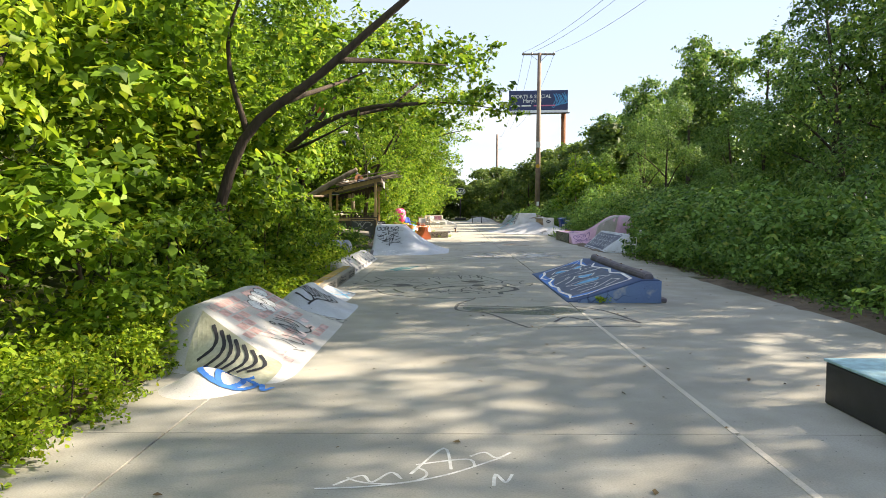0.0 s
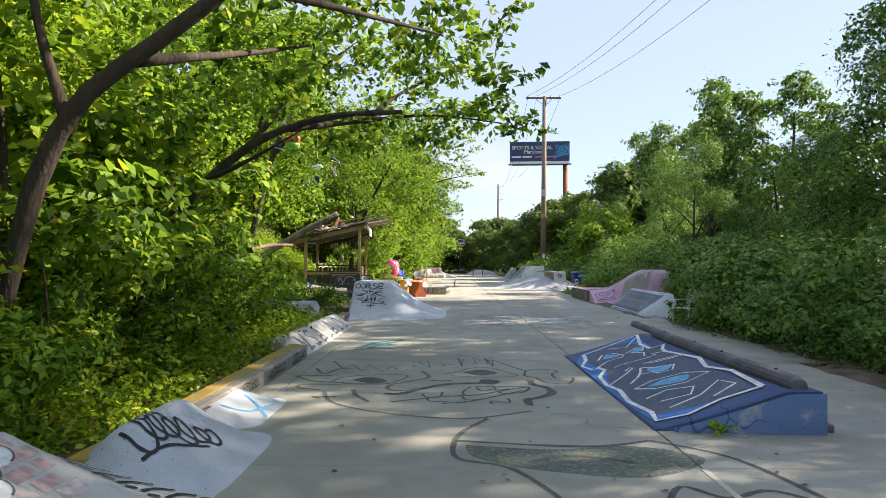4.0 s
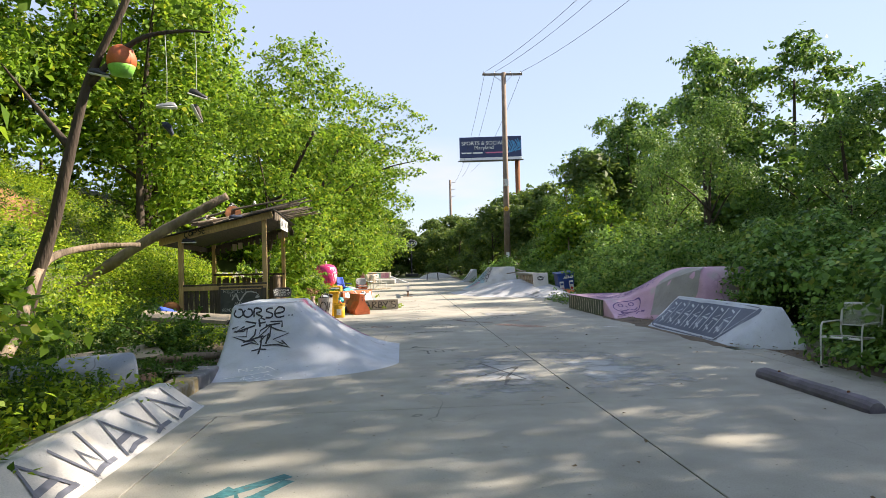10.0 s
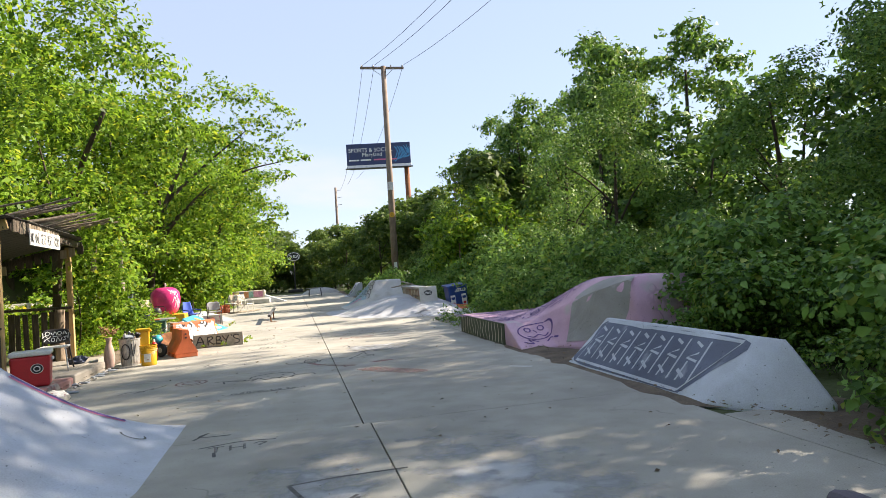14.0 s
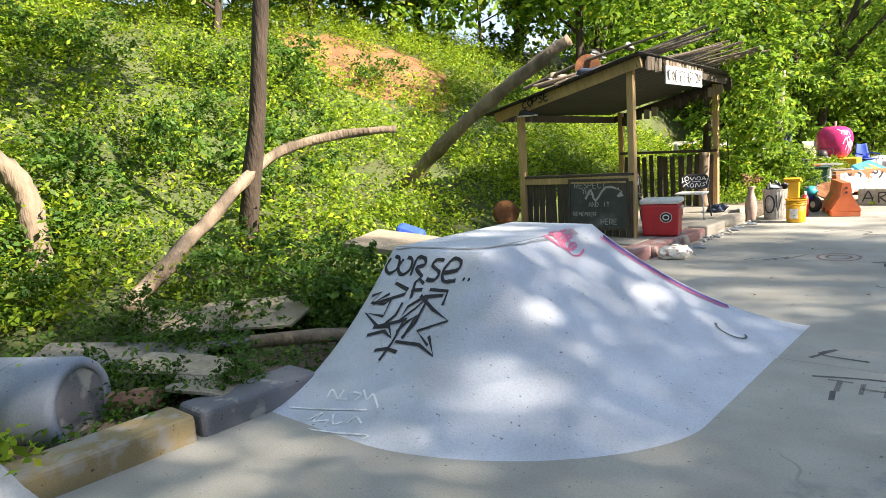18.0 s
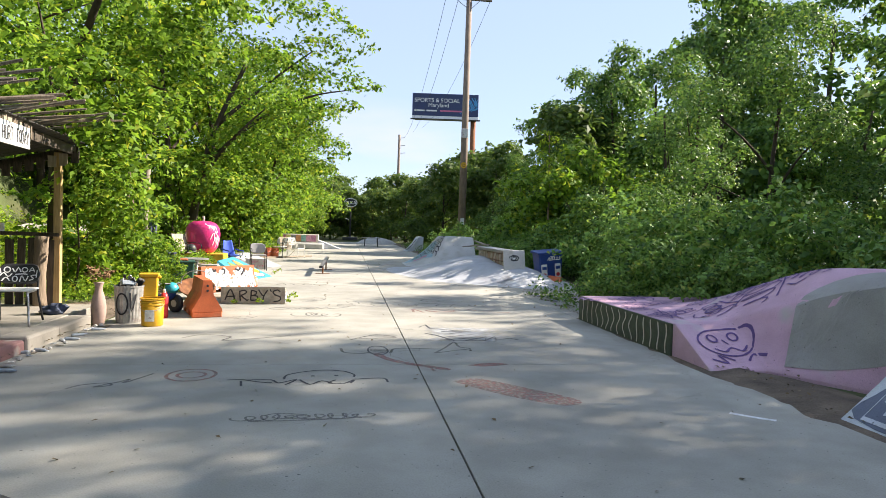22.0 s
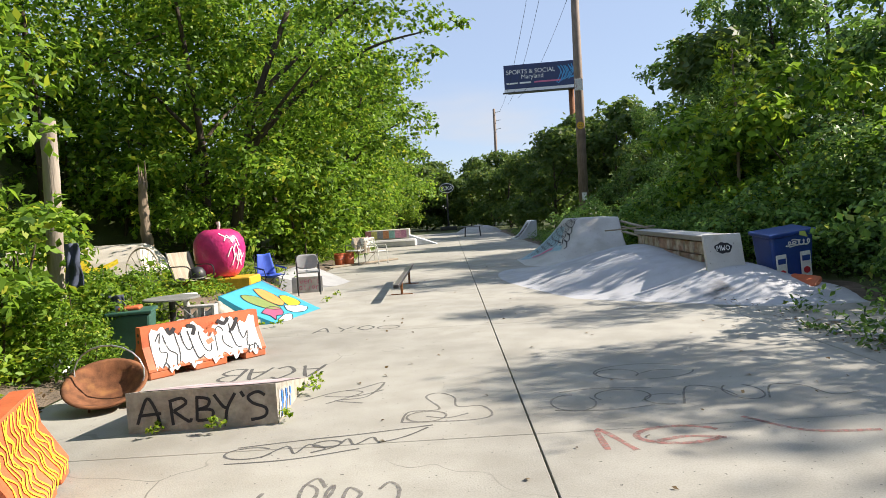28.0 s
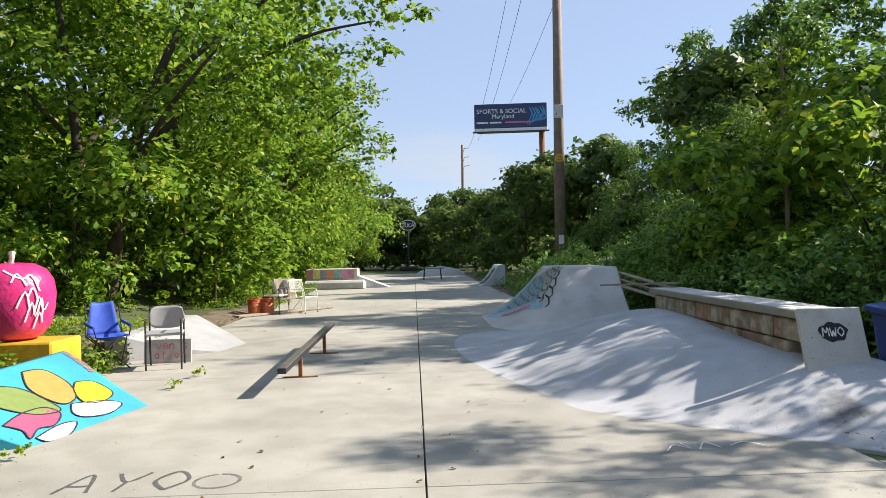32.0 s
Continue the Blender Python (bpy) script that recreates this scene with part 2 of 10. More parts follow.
M_RAMP_PALE = concrete("pale_blue_ramp_paint", (0.60, 0.635, 0.70), (0.47, 0.50, 0.56), ((0.48, 0.46, 0.43), 0.66, 0.74, 1.6))
M_RAMP_WHITE = concrete("whitewashed_ramp", (0.66, 0.645, 0.63), (0.53, 0.52, 0.51), ((0.44, 0.42, 0.38), 0.62, 0.72, 3.0))
M_RAMP_CREAM = concrete("cream_ramp", (0.66, 0.61, 0.53), (0.50, 0.46, 0.40))
M_BLUE = concrete("blue_ramp_paint", (0.10, 0.17, 0.34), (0.05, 0.085, 0.20))
M_GREYBLUE = concrete("grey_blue_ramp", (0.36, 0.40, 0.48), (0.24, 0.27, 0.34))
M_PINK = concrete("pink_ramp_paint", (0.70, 0.46, 0.58), (0.60, 0.37, 0.50), ((0.50, 0.46, 0.46), 0.60, 0.70, 1.3))
M_CONC_EDGE = concrete("worn_coping", (0.40, 0.40, 0.40), (0.28, 0.28, 0.28))
M_STOP = surface("tarred_wheel_stop", (0.13, 0.115, 0.14), 0.8, vary=0.3, scale=5, grain=50, relief=0.6, dirt=(0.24, 0.22, 0.23))
M_SPRAY_BLACK = plain_paint("black_spray", (0.022, 0.022, 0.028))
M_SPRAY_GREY = plain_paint("faded_black_spray", (0.10, 0.098, 0.095), 0.85, thin=0.17)
M_SPRAY_FAINT = plain_paint("worn_grey_spray", (0.17, 0.16, 0.15), 0.85, thin=0.36)
M_SPRAY_GREEN = plain_paint("dark_green_spray", (0.13, 0.16, 0.13), 0.85, thin=0.4)
M_SPRAY_WHITE = plain_paint("white_spray", (0.78, 0.78, 0.78))
M_SPRAY_BLUE = plain_paint("blue_spray", (0.03, 0.17, 0.55))
M_SPRAY_CYAN = plain_paint("cyan_spray", (0.12, 0.42, 0.72))
M_SPRAY_RED = plain_paint("faded_red_spray", (0.34, 0.15, 0.13), 0.85, thin=0.42)
M_SPRAY_PINK = plain_paint("pink_spray", (0.62, 0.16, 0.27))
M_SPRAY_PURPLE = plain_paint("purple_spray", (0.13, 0.07, 0.22))
M_SPRAY_YELLOW = plain_paint("yellow_spray", (0.85, 0.62, 0.03))
M_BRICK_PINK = plain_paint("painted_brick_red", (0.62, 0.40, 0.37), worn=0.35)
M_SOIL = surface("leaf_litter_soil", (0.14, 0.105, 0.075), 0.95, vary=0.4, scale=3, grain=40, relief=0.8, depth=0.02)
M_GROUND = surface("weedy_ground", (0.065, 0.085, 0.025), 0.95, vary=0.4, scale=0.7, grain=14, relief=0.8, dirt=(0.10, 0.095, 0.04), dirt_at=(0.55, 0.75), depth=0.03)
M_BARK = surface("furrowed_bark", (0.062, 0.045, 0.033), 0.95, vary=0.35, scale=7, grain=26, relief=1.0, stretch=(1, 1, 0.25), depth=0.02)
M_BARK_PALE = surface("pale_bark", (0.23, 0.175, 0.125), 0.95, vary=0.45, scale=5, grain=26, relief=1.0, stretch=(1, 1, 0.25), depth=0.02)
M_LEAF_LEFT = leaf_material("sunlit_leaves", (0.03, 0.08, 0.01), (0.22, 0.37, 0.042), (0.44, 0.46, 0.05), 0.18, 0.44)
M_LEAF_WEED = leaf_material("weed_leaves", (0.045, 0.105, 0.01), (0.30, 0.44, 0.038), (0.48, 0.49, 0.05), 0.22, 0.44)
M_LEAF_RIGHT = leaf_material("vine_leaves", (0.025, 0.068, 0.02), (0.17, 0.30, 0.07), (0.30, 0.36, 0.07), 0.12, 0.3)
M_LEAF_HEDGE = leaf_material("hedge_leaves", (0.035, 0.092, 0.026), (0.215, 0.375, 0.09), (0.36, 0.40, 0.09), 0.12, 0.32)
M_LEAF_DRY = leaf_material("dry_leaves", (0.10, 0.06, 0.03), (0.20, 0.13, 0.06), (0.05, 0.035, 0.02), 0.3, 0.1)
M_LEAF_FAR = leaf_material("distant_leaves", (0.06, 0.105, 0.03), (0.11, 0.17, 0.04), (0.24, 0.27, 0.06), 0.15)


# ---- mesh helpers ----
def mesh_of(name, verts, faces, mat, smooth=False):
    me = bpy.data.meshes.new(name)
    me.from_pydata(verts, [], faces)
    me.materials.append(mat)
    if smooth:
        me.polygons.foreach_set("use_smooth", [True] * len(me.polygons))
    return me


def part(name, bm, mat, parent=None, label="", smooth=False):
    """Links a bmesh as one mesh object, under a thing or a part."""
    me = bpy.data.meshes.new(name)
    bmesh.ops.recalc_face_normals(bm, faces=bm.faces)
    bm.to_mesh(me)
    bm.free()
    me.materials.append(mat)
    if smooth:
        me.polygons.foreach_set("use_smooth", [True] * len(me.polygons))
    ob = new(name, me)
    if parent is not None:
        ob.parent = parent
    if label:
        ob["label"] = label
    return ob


def placed(ob, m):
    ob.matrix_basis = m
    return ob


def thing(name, m, label, category, group="", kind=""):
    ob = new(name)
    ob.matrix_basis = m
    return tagged(ob, label, category, group, kind)


def add_box(bm, x0, x1, y0, y1, z0, z1, bev=0.006, m=None, seg=1):
    r = bmesh.ops.create_cube(bm, size=1, matrix=Matrix.LocRotScale(((x0 + x1) / 2, (y0 + y1) / 2, (z0 + z1) / 2), None, (x1 - x0, y1 - y0, z1 - z0)))
    vs = r["verts"]
    if bev:
        es = list({e for v in vs for e in v.link_edges})
        rb = bmesh.ops.bevel(bm, geom=es, offset=bev, segments=seg, affect="EDGES", profile=0.5)
        vs = rb["verts"]
    if m is not None:
        bmesh.ops.transform(bm, matrix=m, verts=[v for v in vs if v.is_valid])
    return vs


def box_bm(*a, **k):
    bm = bmesh.new()
    add_box(bm, *a, **k)
    return bm


def add_lathe(bm, prof, n=24, m=None, cap=True):
    """Turned body from (radius, height) pairs."""
    rings = []
    for r, z in prof:
        rings.append([bm.verts.new((r * math.cos(2 * math.pi * i / n), r * math.sin(2 * math.pi * i / n), z)) for i in range(n)])
    for a, b in zip(rings, rings[1:]):
        for i in range(n):
            bm.faces.new((a[i], a[(i + 1) % n], b[(i + 1) % n], b[i]))
    if cap:
        bm.faces.new(list(reversed(rings[0])))
        bm.faces.new(rings[-1])
    if m is not None:
        bmesh.ops.transform(bm, matrix=m, verts=[v for ring in rings for v in ring])


def lathe_bm(prof, n=24, m=None, cap=True):
    bm = bmesh.new()
    add_lathe(bm, prof, n, m, cap)
    return bm


def add_tube(bm, pts, radii, n=8, wobble=0.0, seed=0):
    """A bent, tapering rod through pts."""
    rng = random.Random(seed)
    pts = [Vector(p) for p in pts]
    if isinstance(radii, (int, float)):
        radii = [radii] * len(pts)
    rings, side = [], None
    for i, p in enumerate(pts):
        d = (pts[min(i + 1, len(pts) - 1)] - pts[max(i - 1, 0)]).normalized()
        if side is None:
            side = d.orthogonal().normalized()
        side = (side - d * side.dot(d)).normalized()
        up = d.cross(side)
        ring = []
        for k in range(n):
            a = 2 * math.pi * k / n
            r = radii[i] * (1 + wobble * rng.uniform(-1, 1))
            ring.append(bm.verts.new(p + side * (r * math.cos(a)) + up * (r * math.sin(a))))
        rings.append(ring)
    for a, b in zip(rings, rings[1:]):
        for k in range(n):
            bm.faces.new((a[k], a[(k + 1) % n], b[(k + 1) % n], b[k]))
    bm.faces.new(list(reversed(rings[0])))
    bm.faces.new(rings[-1])


def tube_bm(pts, radii, n=8, wobble=0.0, seed=0):
    bm = bmesh.new()
    add_tube(bm, pts, radii, n, wobble, seed)
    return bm


def smoothed(pts, steps=5):
    """Catmull-Rom through a few points."""
    pts = [Vector(p) for p in pts]
    if len(pts) < 3:
        return pts
    out = []
    for i in range(len(pts) - 1):
        p0, p1, p2, p3 = pts[max(i - 1, 0)], pts[i], pts[i + 1], pts[min(i + 2, len(pts) - 1)]
        for k in range(steps):
            t = k / steps
            out.append(0.5 * ((2 * p1) + (p2 - p0) * t + (2 * p0 - 5 * p1 + 4 * p2 - p3) * t * t + (3 * p1 - p0 - 3 * p2 + p3) * t ** 3))
    return out + [pts[-1]]


def smoothstep(a, b, x):
    t = max(0.0, min(1.0, (x - a) / (b - a)))
    return t * t * (3 - 2 * t)


# ---- ground ----
PAD_L, PAD_R, PAD_FAR = -2.36, 4.55, 76.0


def ground_height(x, y):
    """The soil: flat under the slab, a bank up to the left, a rise to the right."""
    left = smoothstep(-3.6, -14.0, x) * 4.8 * smoothstep(90, 60, y)
    left *= 1.0 - 0.8 * smoothstep(36.5, 39.5, y) * smoothstep(48.0, 45.5, y) * smoothstep(-11.0, -8.8, x)
    left += smoothstep(-2.45, -3.2, x) * 0.10
    left += 0.27 * smoothstep(-2.25, -2.75, x + 0.55 * smoothstep(39.3, 39.7, y) * smoothstep(41.9, 41.4, y)) * smoothstep(-6.5, -5.2, x) * smoothstep(36.9, 37.5, y) * smoothstep(47.0, 44.5, y)
    right = smoothstep(6.4, 12.0, x) * 0.7
    n = 0.12 * noise.noise(Vector((x * 0.4, y * 0.4, 0))) * smoothstep(0, 2, max(-2.5 - x, x - 6.4))
    return left + right + n - 0.03 + 0.02 * (x < -2.4)


def build_ground():
    xs = [-600, -300, -120, -60, -35, -24, -18] + [-16 + 0.5 * i for i in range(28)] + [-2.3, -1.9, 0, 2, 4.4, 4.9] + [5.4 + 0.6 * i for i in range(16)] + [18, 24, 35, 60, 120, 300, 600]
    ys = [-600, -300, -120, -60, -30, -15, -8] + [-4 + 0.8 * i for i in range(100)] + [80, 90, 105, 130, 170, 250, 400, 700]
    verts = [(x, y, ground_height(x, y)) for y in ys for x in xs]
    nx = len(xs)
    faces = [(j * nx + i, j * nx + i + 1, (j + 1) * nx + i + 1, (j + 1) * nx + i) for j in range(len(ys) - 1) for i in range(nx - 1)]
    ob = new("ground", mesh_of("ground", verts, faces, M_GROUND, True))
    return tagged(ob, "weedy soil bank and verge covered in leaf litter", "ground", kind="structure")


build_ground()


def verge(name, x0, x1, label):
    """A strip of bare litter soil along the slab's edge, ragged."""
    verts, faces = [], []
    ys = [-6 + 0.35 * i for i in range(232)]
    for j, y in enumerate(ys):
        w = 0.18 * noise.noise(Vector((x0, y * 0.9, 3)))
        for k, f in enumerate((0, 0.33, 0.66, 1.0)):
            x = x0 + (x1 - x0 + w * 2) * f + (1.8 if x0 > 0 and 31.2 < y < 47.0 else 0.45 if x0 > 0 and 14.6 < y < 22.2 else 0.0)
            verts.append((x, y, max(ground_height(x, y), -0.02) + 0.035 * math.sin(math.pi * f) + 0.012 + 0.02 * noise.noise(Vector((x * 5, y * 5, 1)))))
    for j in range(len(ys) - 1):
        for k in range(3):
            a = j * 4 + k
            faces.append((a, a + 1, a + 5, a + 4))
    tagged(new(name, mesh_of(name, verts, faces, M_SOIL, True)), label, "soil", kind="structure")


verge("verge_left", -2.4, -3.1, "strip of dry leaf litter and soil beside the kerb")
verge("verge_right", 4.45, 5.3, "strip of brown leaf litter along the slab edge")

# ---- height fields for the ramps; each one also carries its paint ----
def field(name, f, xs, lims, mat, label, category="skate ramp", nx=36, ny=36, bottom=-0.06, kind=""):
    """A cast body: z = f(x, y) over x in xs and y between lims(x)."""
    verts, faces = [], []
    for i in range(nx + 1):
        x = xs[0] + (xs[1] - xs[0]) * i / nx
        y0, y1 = lims(x)
        for j in range(ny + 1):
            y = y0 + (y1 - y0) * j / ny
            verts.append((x, y, f(x, y)))
    w = ny + 1
    for i in range(nx):
        for j in range(ny):
            a = i * w + j
            faces.append((a, a + w, a + w + 1, a + 1))
    ring = [i * w for i in range(nx + 1)] + [nx * w + j for j in range(1, ny + 1)] + [i * w + ny for i in range(nx - 1, -1, -1)] + [j for j in range(ny - 1, 0, -1)]
    base = len(verts)
    for k in ring:
        verts.append((verts[k][0], verts[k][1], bottom))
    m = len(ring)
    for k in range(m):
        faces.append((ring[k], base + k, base + (k + 1) % m, ring[(k + 1) % m]))
    me = mesh_of(name, verts, faces, mat)
    me.polygons.foreach_set("use_smooth", [k < nx * ny for k in range(len(me.polygons))])
    ob = new(name, me)
    return tagged(ob, label, category, kind=kind)


def curve_down(s, p=1.8):
    """Quarter-pipe profile: 1 at the coping, 0 at the foot."""
    s = max(0.0, min(1.0, s))
    return (1 - s) ** p


def ribbon(bm, pts, width, f=None, lift=0.004, taper=0.0, seed=0):
    """A painted line along pts (x, y) on the surface z = f(x, y), or (x, y, z) in free space facing +z."""
    rng = random.Random(seed)
    pts = [Vector((p[0], p[1], 0)) for p in pts]
    n = len(pts)
    if n < 2:
        return
    row = []
    for i, p in enumerate(pts):
        d = pts[min(i + 1, n - 1)] - pts[max(i - 1, 0)]
        if d.length < 1e-6:
            d = Vector((1, 0, 0))
        d.normalize()
        s = Vector((-d.y, d.x, 0)) * (width * 0.5 * (1 + rng.uniform(-0.18, 0.18)) * (1 - taper * abs(2 * i / (n - 1) - 1)))
        vs = []
        for q in (p + s, p - s):
            z = f(q.x, q.y) if f else 0.0
            vs.append(bm.verts.new((q.x, q.y, z + lift + 0.000008 * i)))
        row.append(vs)
    for a, b in zip(row, row[1:]):
        bm.faces.new((a[0], a[1], b[1], b[0]))


# single-stroke letters on a 1 x 1.4 cell
GLYPHS = {
    "A": "0,0 .5,1.4 1,0|.2,.5 .8,.5", "R": "0,0 0,1.4 .7,1.35 .9,1 .7,.7 0,.65|.3,.65 1,0", "B": "0,0 0,1.4 .6,1.35 .8,1.05 .5,.75 0,.72|.5,.75 .9,.45 .6,0 0,0",
    "Y": "0,1.4 .5,.7 1,1.4|.5,.7 .4,0", "S": ".9,1.2 .5,1.4 .1,1.15 .5,.75 .9,.4 .5,0 .05,.2", "O": ".5,0 0,.7 .5,1.4 1,.7 .5,0", "C": ".9,1.2 .5,1.4 .05,.7 .5,0 .95,.2",
    "E": ".9,1.4 .1,1.4 .1,0 .9,0|.1,.7 .7,.7", "M": "0,0 .1,1.4 .5,.6 .9,1.4 1,0", "W": "0,1.4 .25,0 .5,.9 .75,0 1,1.4", "N": "0,0 0,1.4 .9,0 .95,1.4",
    "K": "0,0 0,1.4|.9,1.4 .05,.7 1,0", "V": "0,1.4 .5,0 1,1.4", "D": "0,0 0,1.4 .7,1.1 .9,.6 .6,.1 0,0", "T": "0,1.4 1,1.4|.5,1.4 .5,0", "H": "0,0 0,1.4|.9,0 .9,1.4|0,.7 .9,.7",
    "P": "0,0 0,1.4 .8,1.3 .8,.8 0,.7", "L": "0,1.4 0,0 .8,0", "I": ".5,0 .5,1.4", "U": "0,1.4 .1,.2 .5,0 .9,.2 1,1.4", "G": ".9,1.2 .5,1.4 .05,.7 .5,0 .95,.2 .95,.65 .6,.65",
    "J": ".8,1.4 .8,.2 .4,0 .1,.3", "F": "0,0 0,1.4 .9,1.4|0,.75 .7,.75", "X": "0,0 1,1.4|0,1.4 1,0", "2": ".1,1.1 .5,1.4 .9,1 .1,0 1,0", "?": ".1,1.1 .5,1.4 .9,1.1 .5,.7 .5,.4|.5,.1 .5,0",
    "v": "0,.9 .4,0 .8,.9", "e": ".1,.5 .8,.5 .7,.9 .3,.95 .05,.5 .3,.02 .8,.12", "n": "0,0 0,.9|0,.6 .4,.95 .75,.7 .75,0", "s": ".7,.8 .4,.95 .15,.75 .65,.3 .4,0 .05,.12", "a": ".75,.8 .35,.95 .05,.45 .3,0 .7,.25|.75,.95 .75,0", "t": ".4,1.35 .4,.1 .7,0|.1,.95 .75,.95", "i": ".4,0 .4,.9|.4,1.2 .42,1.28", "o": ".4,0 .05,.45 .4,.95 .75,.5 .4,0",
    ".": ".4,0 .5,.08", "'": ".5,1.4 .4,1.05", "!": ".5,1.4 .5,.45|.5,.1 .5,0", " ": "",
}


def glyph_lines(text, size=0.2, gap=1.3):
    """Strokes of a word, lower left at the origin."""
    out = []
    for k, ch in enumerate(text):
        for stroke in GLYPHS.get(ch, "").split("|"):
            if stroke:
                pts = [tuple(float(v) for v in q.split(",")) for q in stroke.split()]
                out.append([((x + k * gap) * size, y * size) for x, y in pts])
    return out


def scrawl(seed, w, h, loops=7):
    """An unreadable looping tag, w by h."""
    rng = random.Random(seed)
    pts, n = [], loops * 7
    ax, ay, ph = 0.0, 1.0, rng.uniform(0, 6)
    for i in range(n + 1):
        t = i / n
        a = ph + 2 * math.pi * loops * t
        if i % 7 == 0:
            ax, ay = rng.uniform(0.25, 0.8) * w / loops, rng.uniform(0.4, 1.0)
        pts.append((w * t + ax * math.cos(a), h * (0.5 + 0.5 * ay * math.sin(a)) + 0.08 * h * math.sin(5 * t)))
    lines = [pts]
    x = rng.uniform(0, w * 0.3)
    lines.append([(x - 0.1 * w, h * rng.uniform(-0.15, 0.05)), (x + w * 0.3, h * rng.uniform(-0.1, 0.1)), (x + w * rng.uniform(0.6, 0.8), h * rng.uniform(0.0, 0.2))])
    lines.append([(w * 0.2, h * rng.uniform(0.9, 1.1)), (w * 0.3, h * rng.uniform(1.1, 1.3)), (w * rng.uniform(0.4, 0.6), h * rng.uniform(0.8, 1.1))])
    return lines


def ellipse(cx, cy, rx, ry, n=18, a0=0, a1=360):
    return [(cx + rx * math.cos(radians(a0 + (a1 - a0) * i / n)), cy + ry * math.sin(radians(a0 + (a1 - a0) * i / n))) for i in range(n + 1)]


def paint(lines, mat, width, f=None, at=(0, 0), turn=0.0, scale=(1, 1), parent=None, lift=0.004, name="painted_line", label="", bend=True, seed=1):
    """Painted strokes on the floor or on a ramp, each one a part of what carries them."""
    c, s = math.cos(radians(turn)), math.sin(radians(turn))
    for k, ln in enumerate(lines):
        bm = bmesh.new()
        pts = [(at[0] + c * x * scale[0] - s * y * scale[1], at[1] + s * x * scale[0] + c * y * scale[1], 0) for x, y in ln]
        pts = smoothed(pts, 5) if bend else pts
        ribbon(bm, [(p[0], p[1]) for p in pts], width, f, lift + 0.0003 * (k % 5), seed=seed + k)
        part(name, bm, mat, parent, label)


def patch(outline, mat, f=None, parent=None, lift=0.003, name="painted_patch", label="", step=0.12):
    """A filled painted area: a fan of rings inside an outline, laid on the surface."""
    cx = sum(p[0] for p in outline) / len(outline)
    cy = sum(p[1] for p in outline) / len(outline)
    ring = smoothed([(p[0], p[1], 0) for p in outline] + [(outline[0][0], outline[0][1], 0)], 4)[:-1]
    rings = 8
    verts, faces = [(cx, cy, (f(cx, cy) if f else 0) + lift)], []
    n = len(ring)
    for k in range(1, rings + 1):
        for p in ring:
            x, y = cx + (p[0] - cx) * k / rings, cy + (p[1] - cy) * k / rings
            verts.append((x, y, (f(x, y) if f else 0) + lift))
    for i in range(n):
        faces.append((0, 1 + i, 1 + (i + 1) % n))
    for k in range(rings - 1):
        for i in range(n):
            a, b = 1 + k * n + i, 1 + k * n + (i + 1) % n
            faces.append((a, a + n, b + n, b))
    me = mesh_of(name, verts, faces, mat)
    edge = me.attributes.new("edge", "FLOAT", "POINT")
    edge.data.foreach_set("value", [0.0] + [k / rings for k in range(1, rings + 1) for _ in range(n)])
    ob = new(name, me)
    if parent is not None:
        ob.parent = parent
    if label:
        ob["label"] = label
    return ob


# ---- the pad ----
pavement = tagged(new("pavement"), "long worn concrete slab with tooled joints and faded spray paint", "pavement", kind="structure")
SLAB_X = [PAD_L, -1.73, 1.60, 4.56]
SLAB_Y = [-8.0, -3.6, 1.0, 5.6, 10.2, 14.8, 18.9, 23.15, 27.5, 32.0, 36.2, 40.05, 44.6, 49.2, 53.8, 58.4, 63.0, 69.0, 76.0]


def build_slabs():
    rng = random.Random(4)
    for y0, y1 in zip(SLAB_Y, SLAB_Y[1:]):
        xs = SLAB_X if y0 < 18.0 else SLAB_X[:1] + SLAB_X[2:]
        for x0, x1 in zip(xs, xs[1:]):
            dz = rng.uniform(-0.0006, 0.0006)
            a, b = (x + (0.07 if x == 1.60 and 14.0 < y0 < 20.0 else 0.0) for x in (x0, x1))
            gx = 0.006
            ob = part("slab", box_bm(a + gx, b - gx, y0 + 0.004, y1 - 0.004, -0.12, dz, 0.003), M_SLAB, pavement)


build_slabs()
for _y0, _y1 in zip(SLAB_Y[:4], SLAB_Y[1:5]):
    part("joint_filler", box_bm(1.578, 1.622, _y0 + 0.02, _y1 - 0.02, -0.03, 0.004, 0.002), M_RAMP_CREAM, pavement, "worn pale joint filler")
part("slab", box_bm(4.572, 5.0, 14.82, 21.9, -0.12, -0.003, 0.003), M_SLAB, pavement)
part("slab", box_bm(4.572, 6.3, 31.1, 36.4, -0.12, -0.004, 0.003), M_SLAB, pavement)


# ---- ramps, from the start of the walk to its end ----
def brick_edge(x):
    """Where the painted face breaks into the near hip."""
    return 7.55 - (x + 2.3) * 0.5


def f_brick(x, y):
    """Bank ramp along the verge: a straight crest, a hip at the near end, the far end flaring out."""
    across = curve_down((x + 2.22) / 0.98, 1.2) if x > -2.22 else 1 - 0.9 * smoothstep(-2.3, -3.0, x)
    along = min(1.0, max(0.0, (y - brick_edge(max(x, -2.5)) + 0.5) / 0.5))
    if y > 9.2:
        along *= max(0.0, 1 - (y - 9.2) / 1.1) ** 1.5
    lump = 0.17 * math.exp(-((x + 1.86) ** 2 + (y - 6.6) ** 2) / 0.05)
    return max(0.47 * across * along, lump - 0.01) - 0.012


def f_brick_top(x, y):
    return max(f_brick(x, y), 0.001)


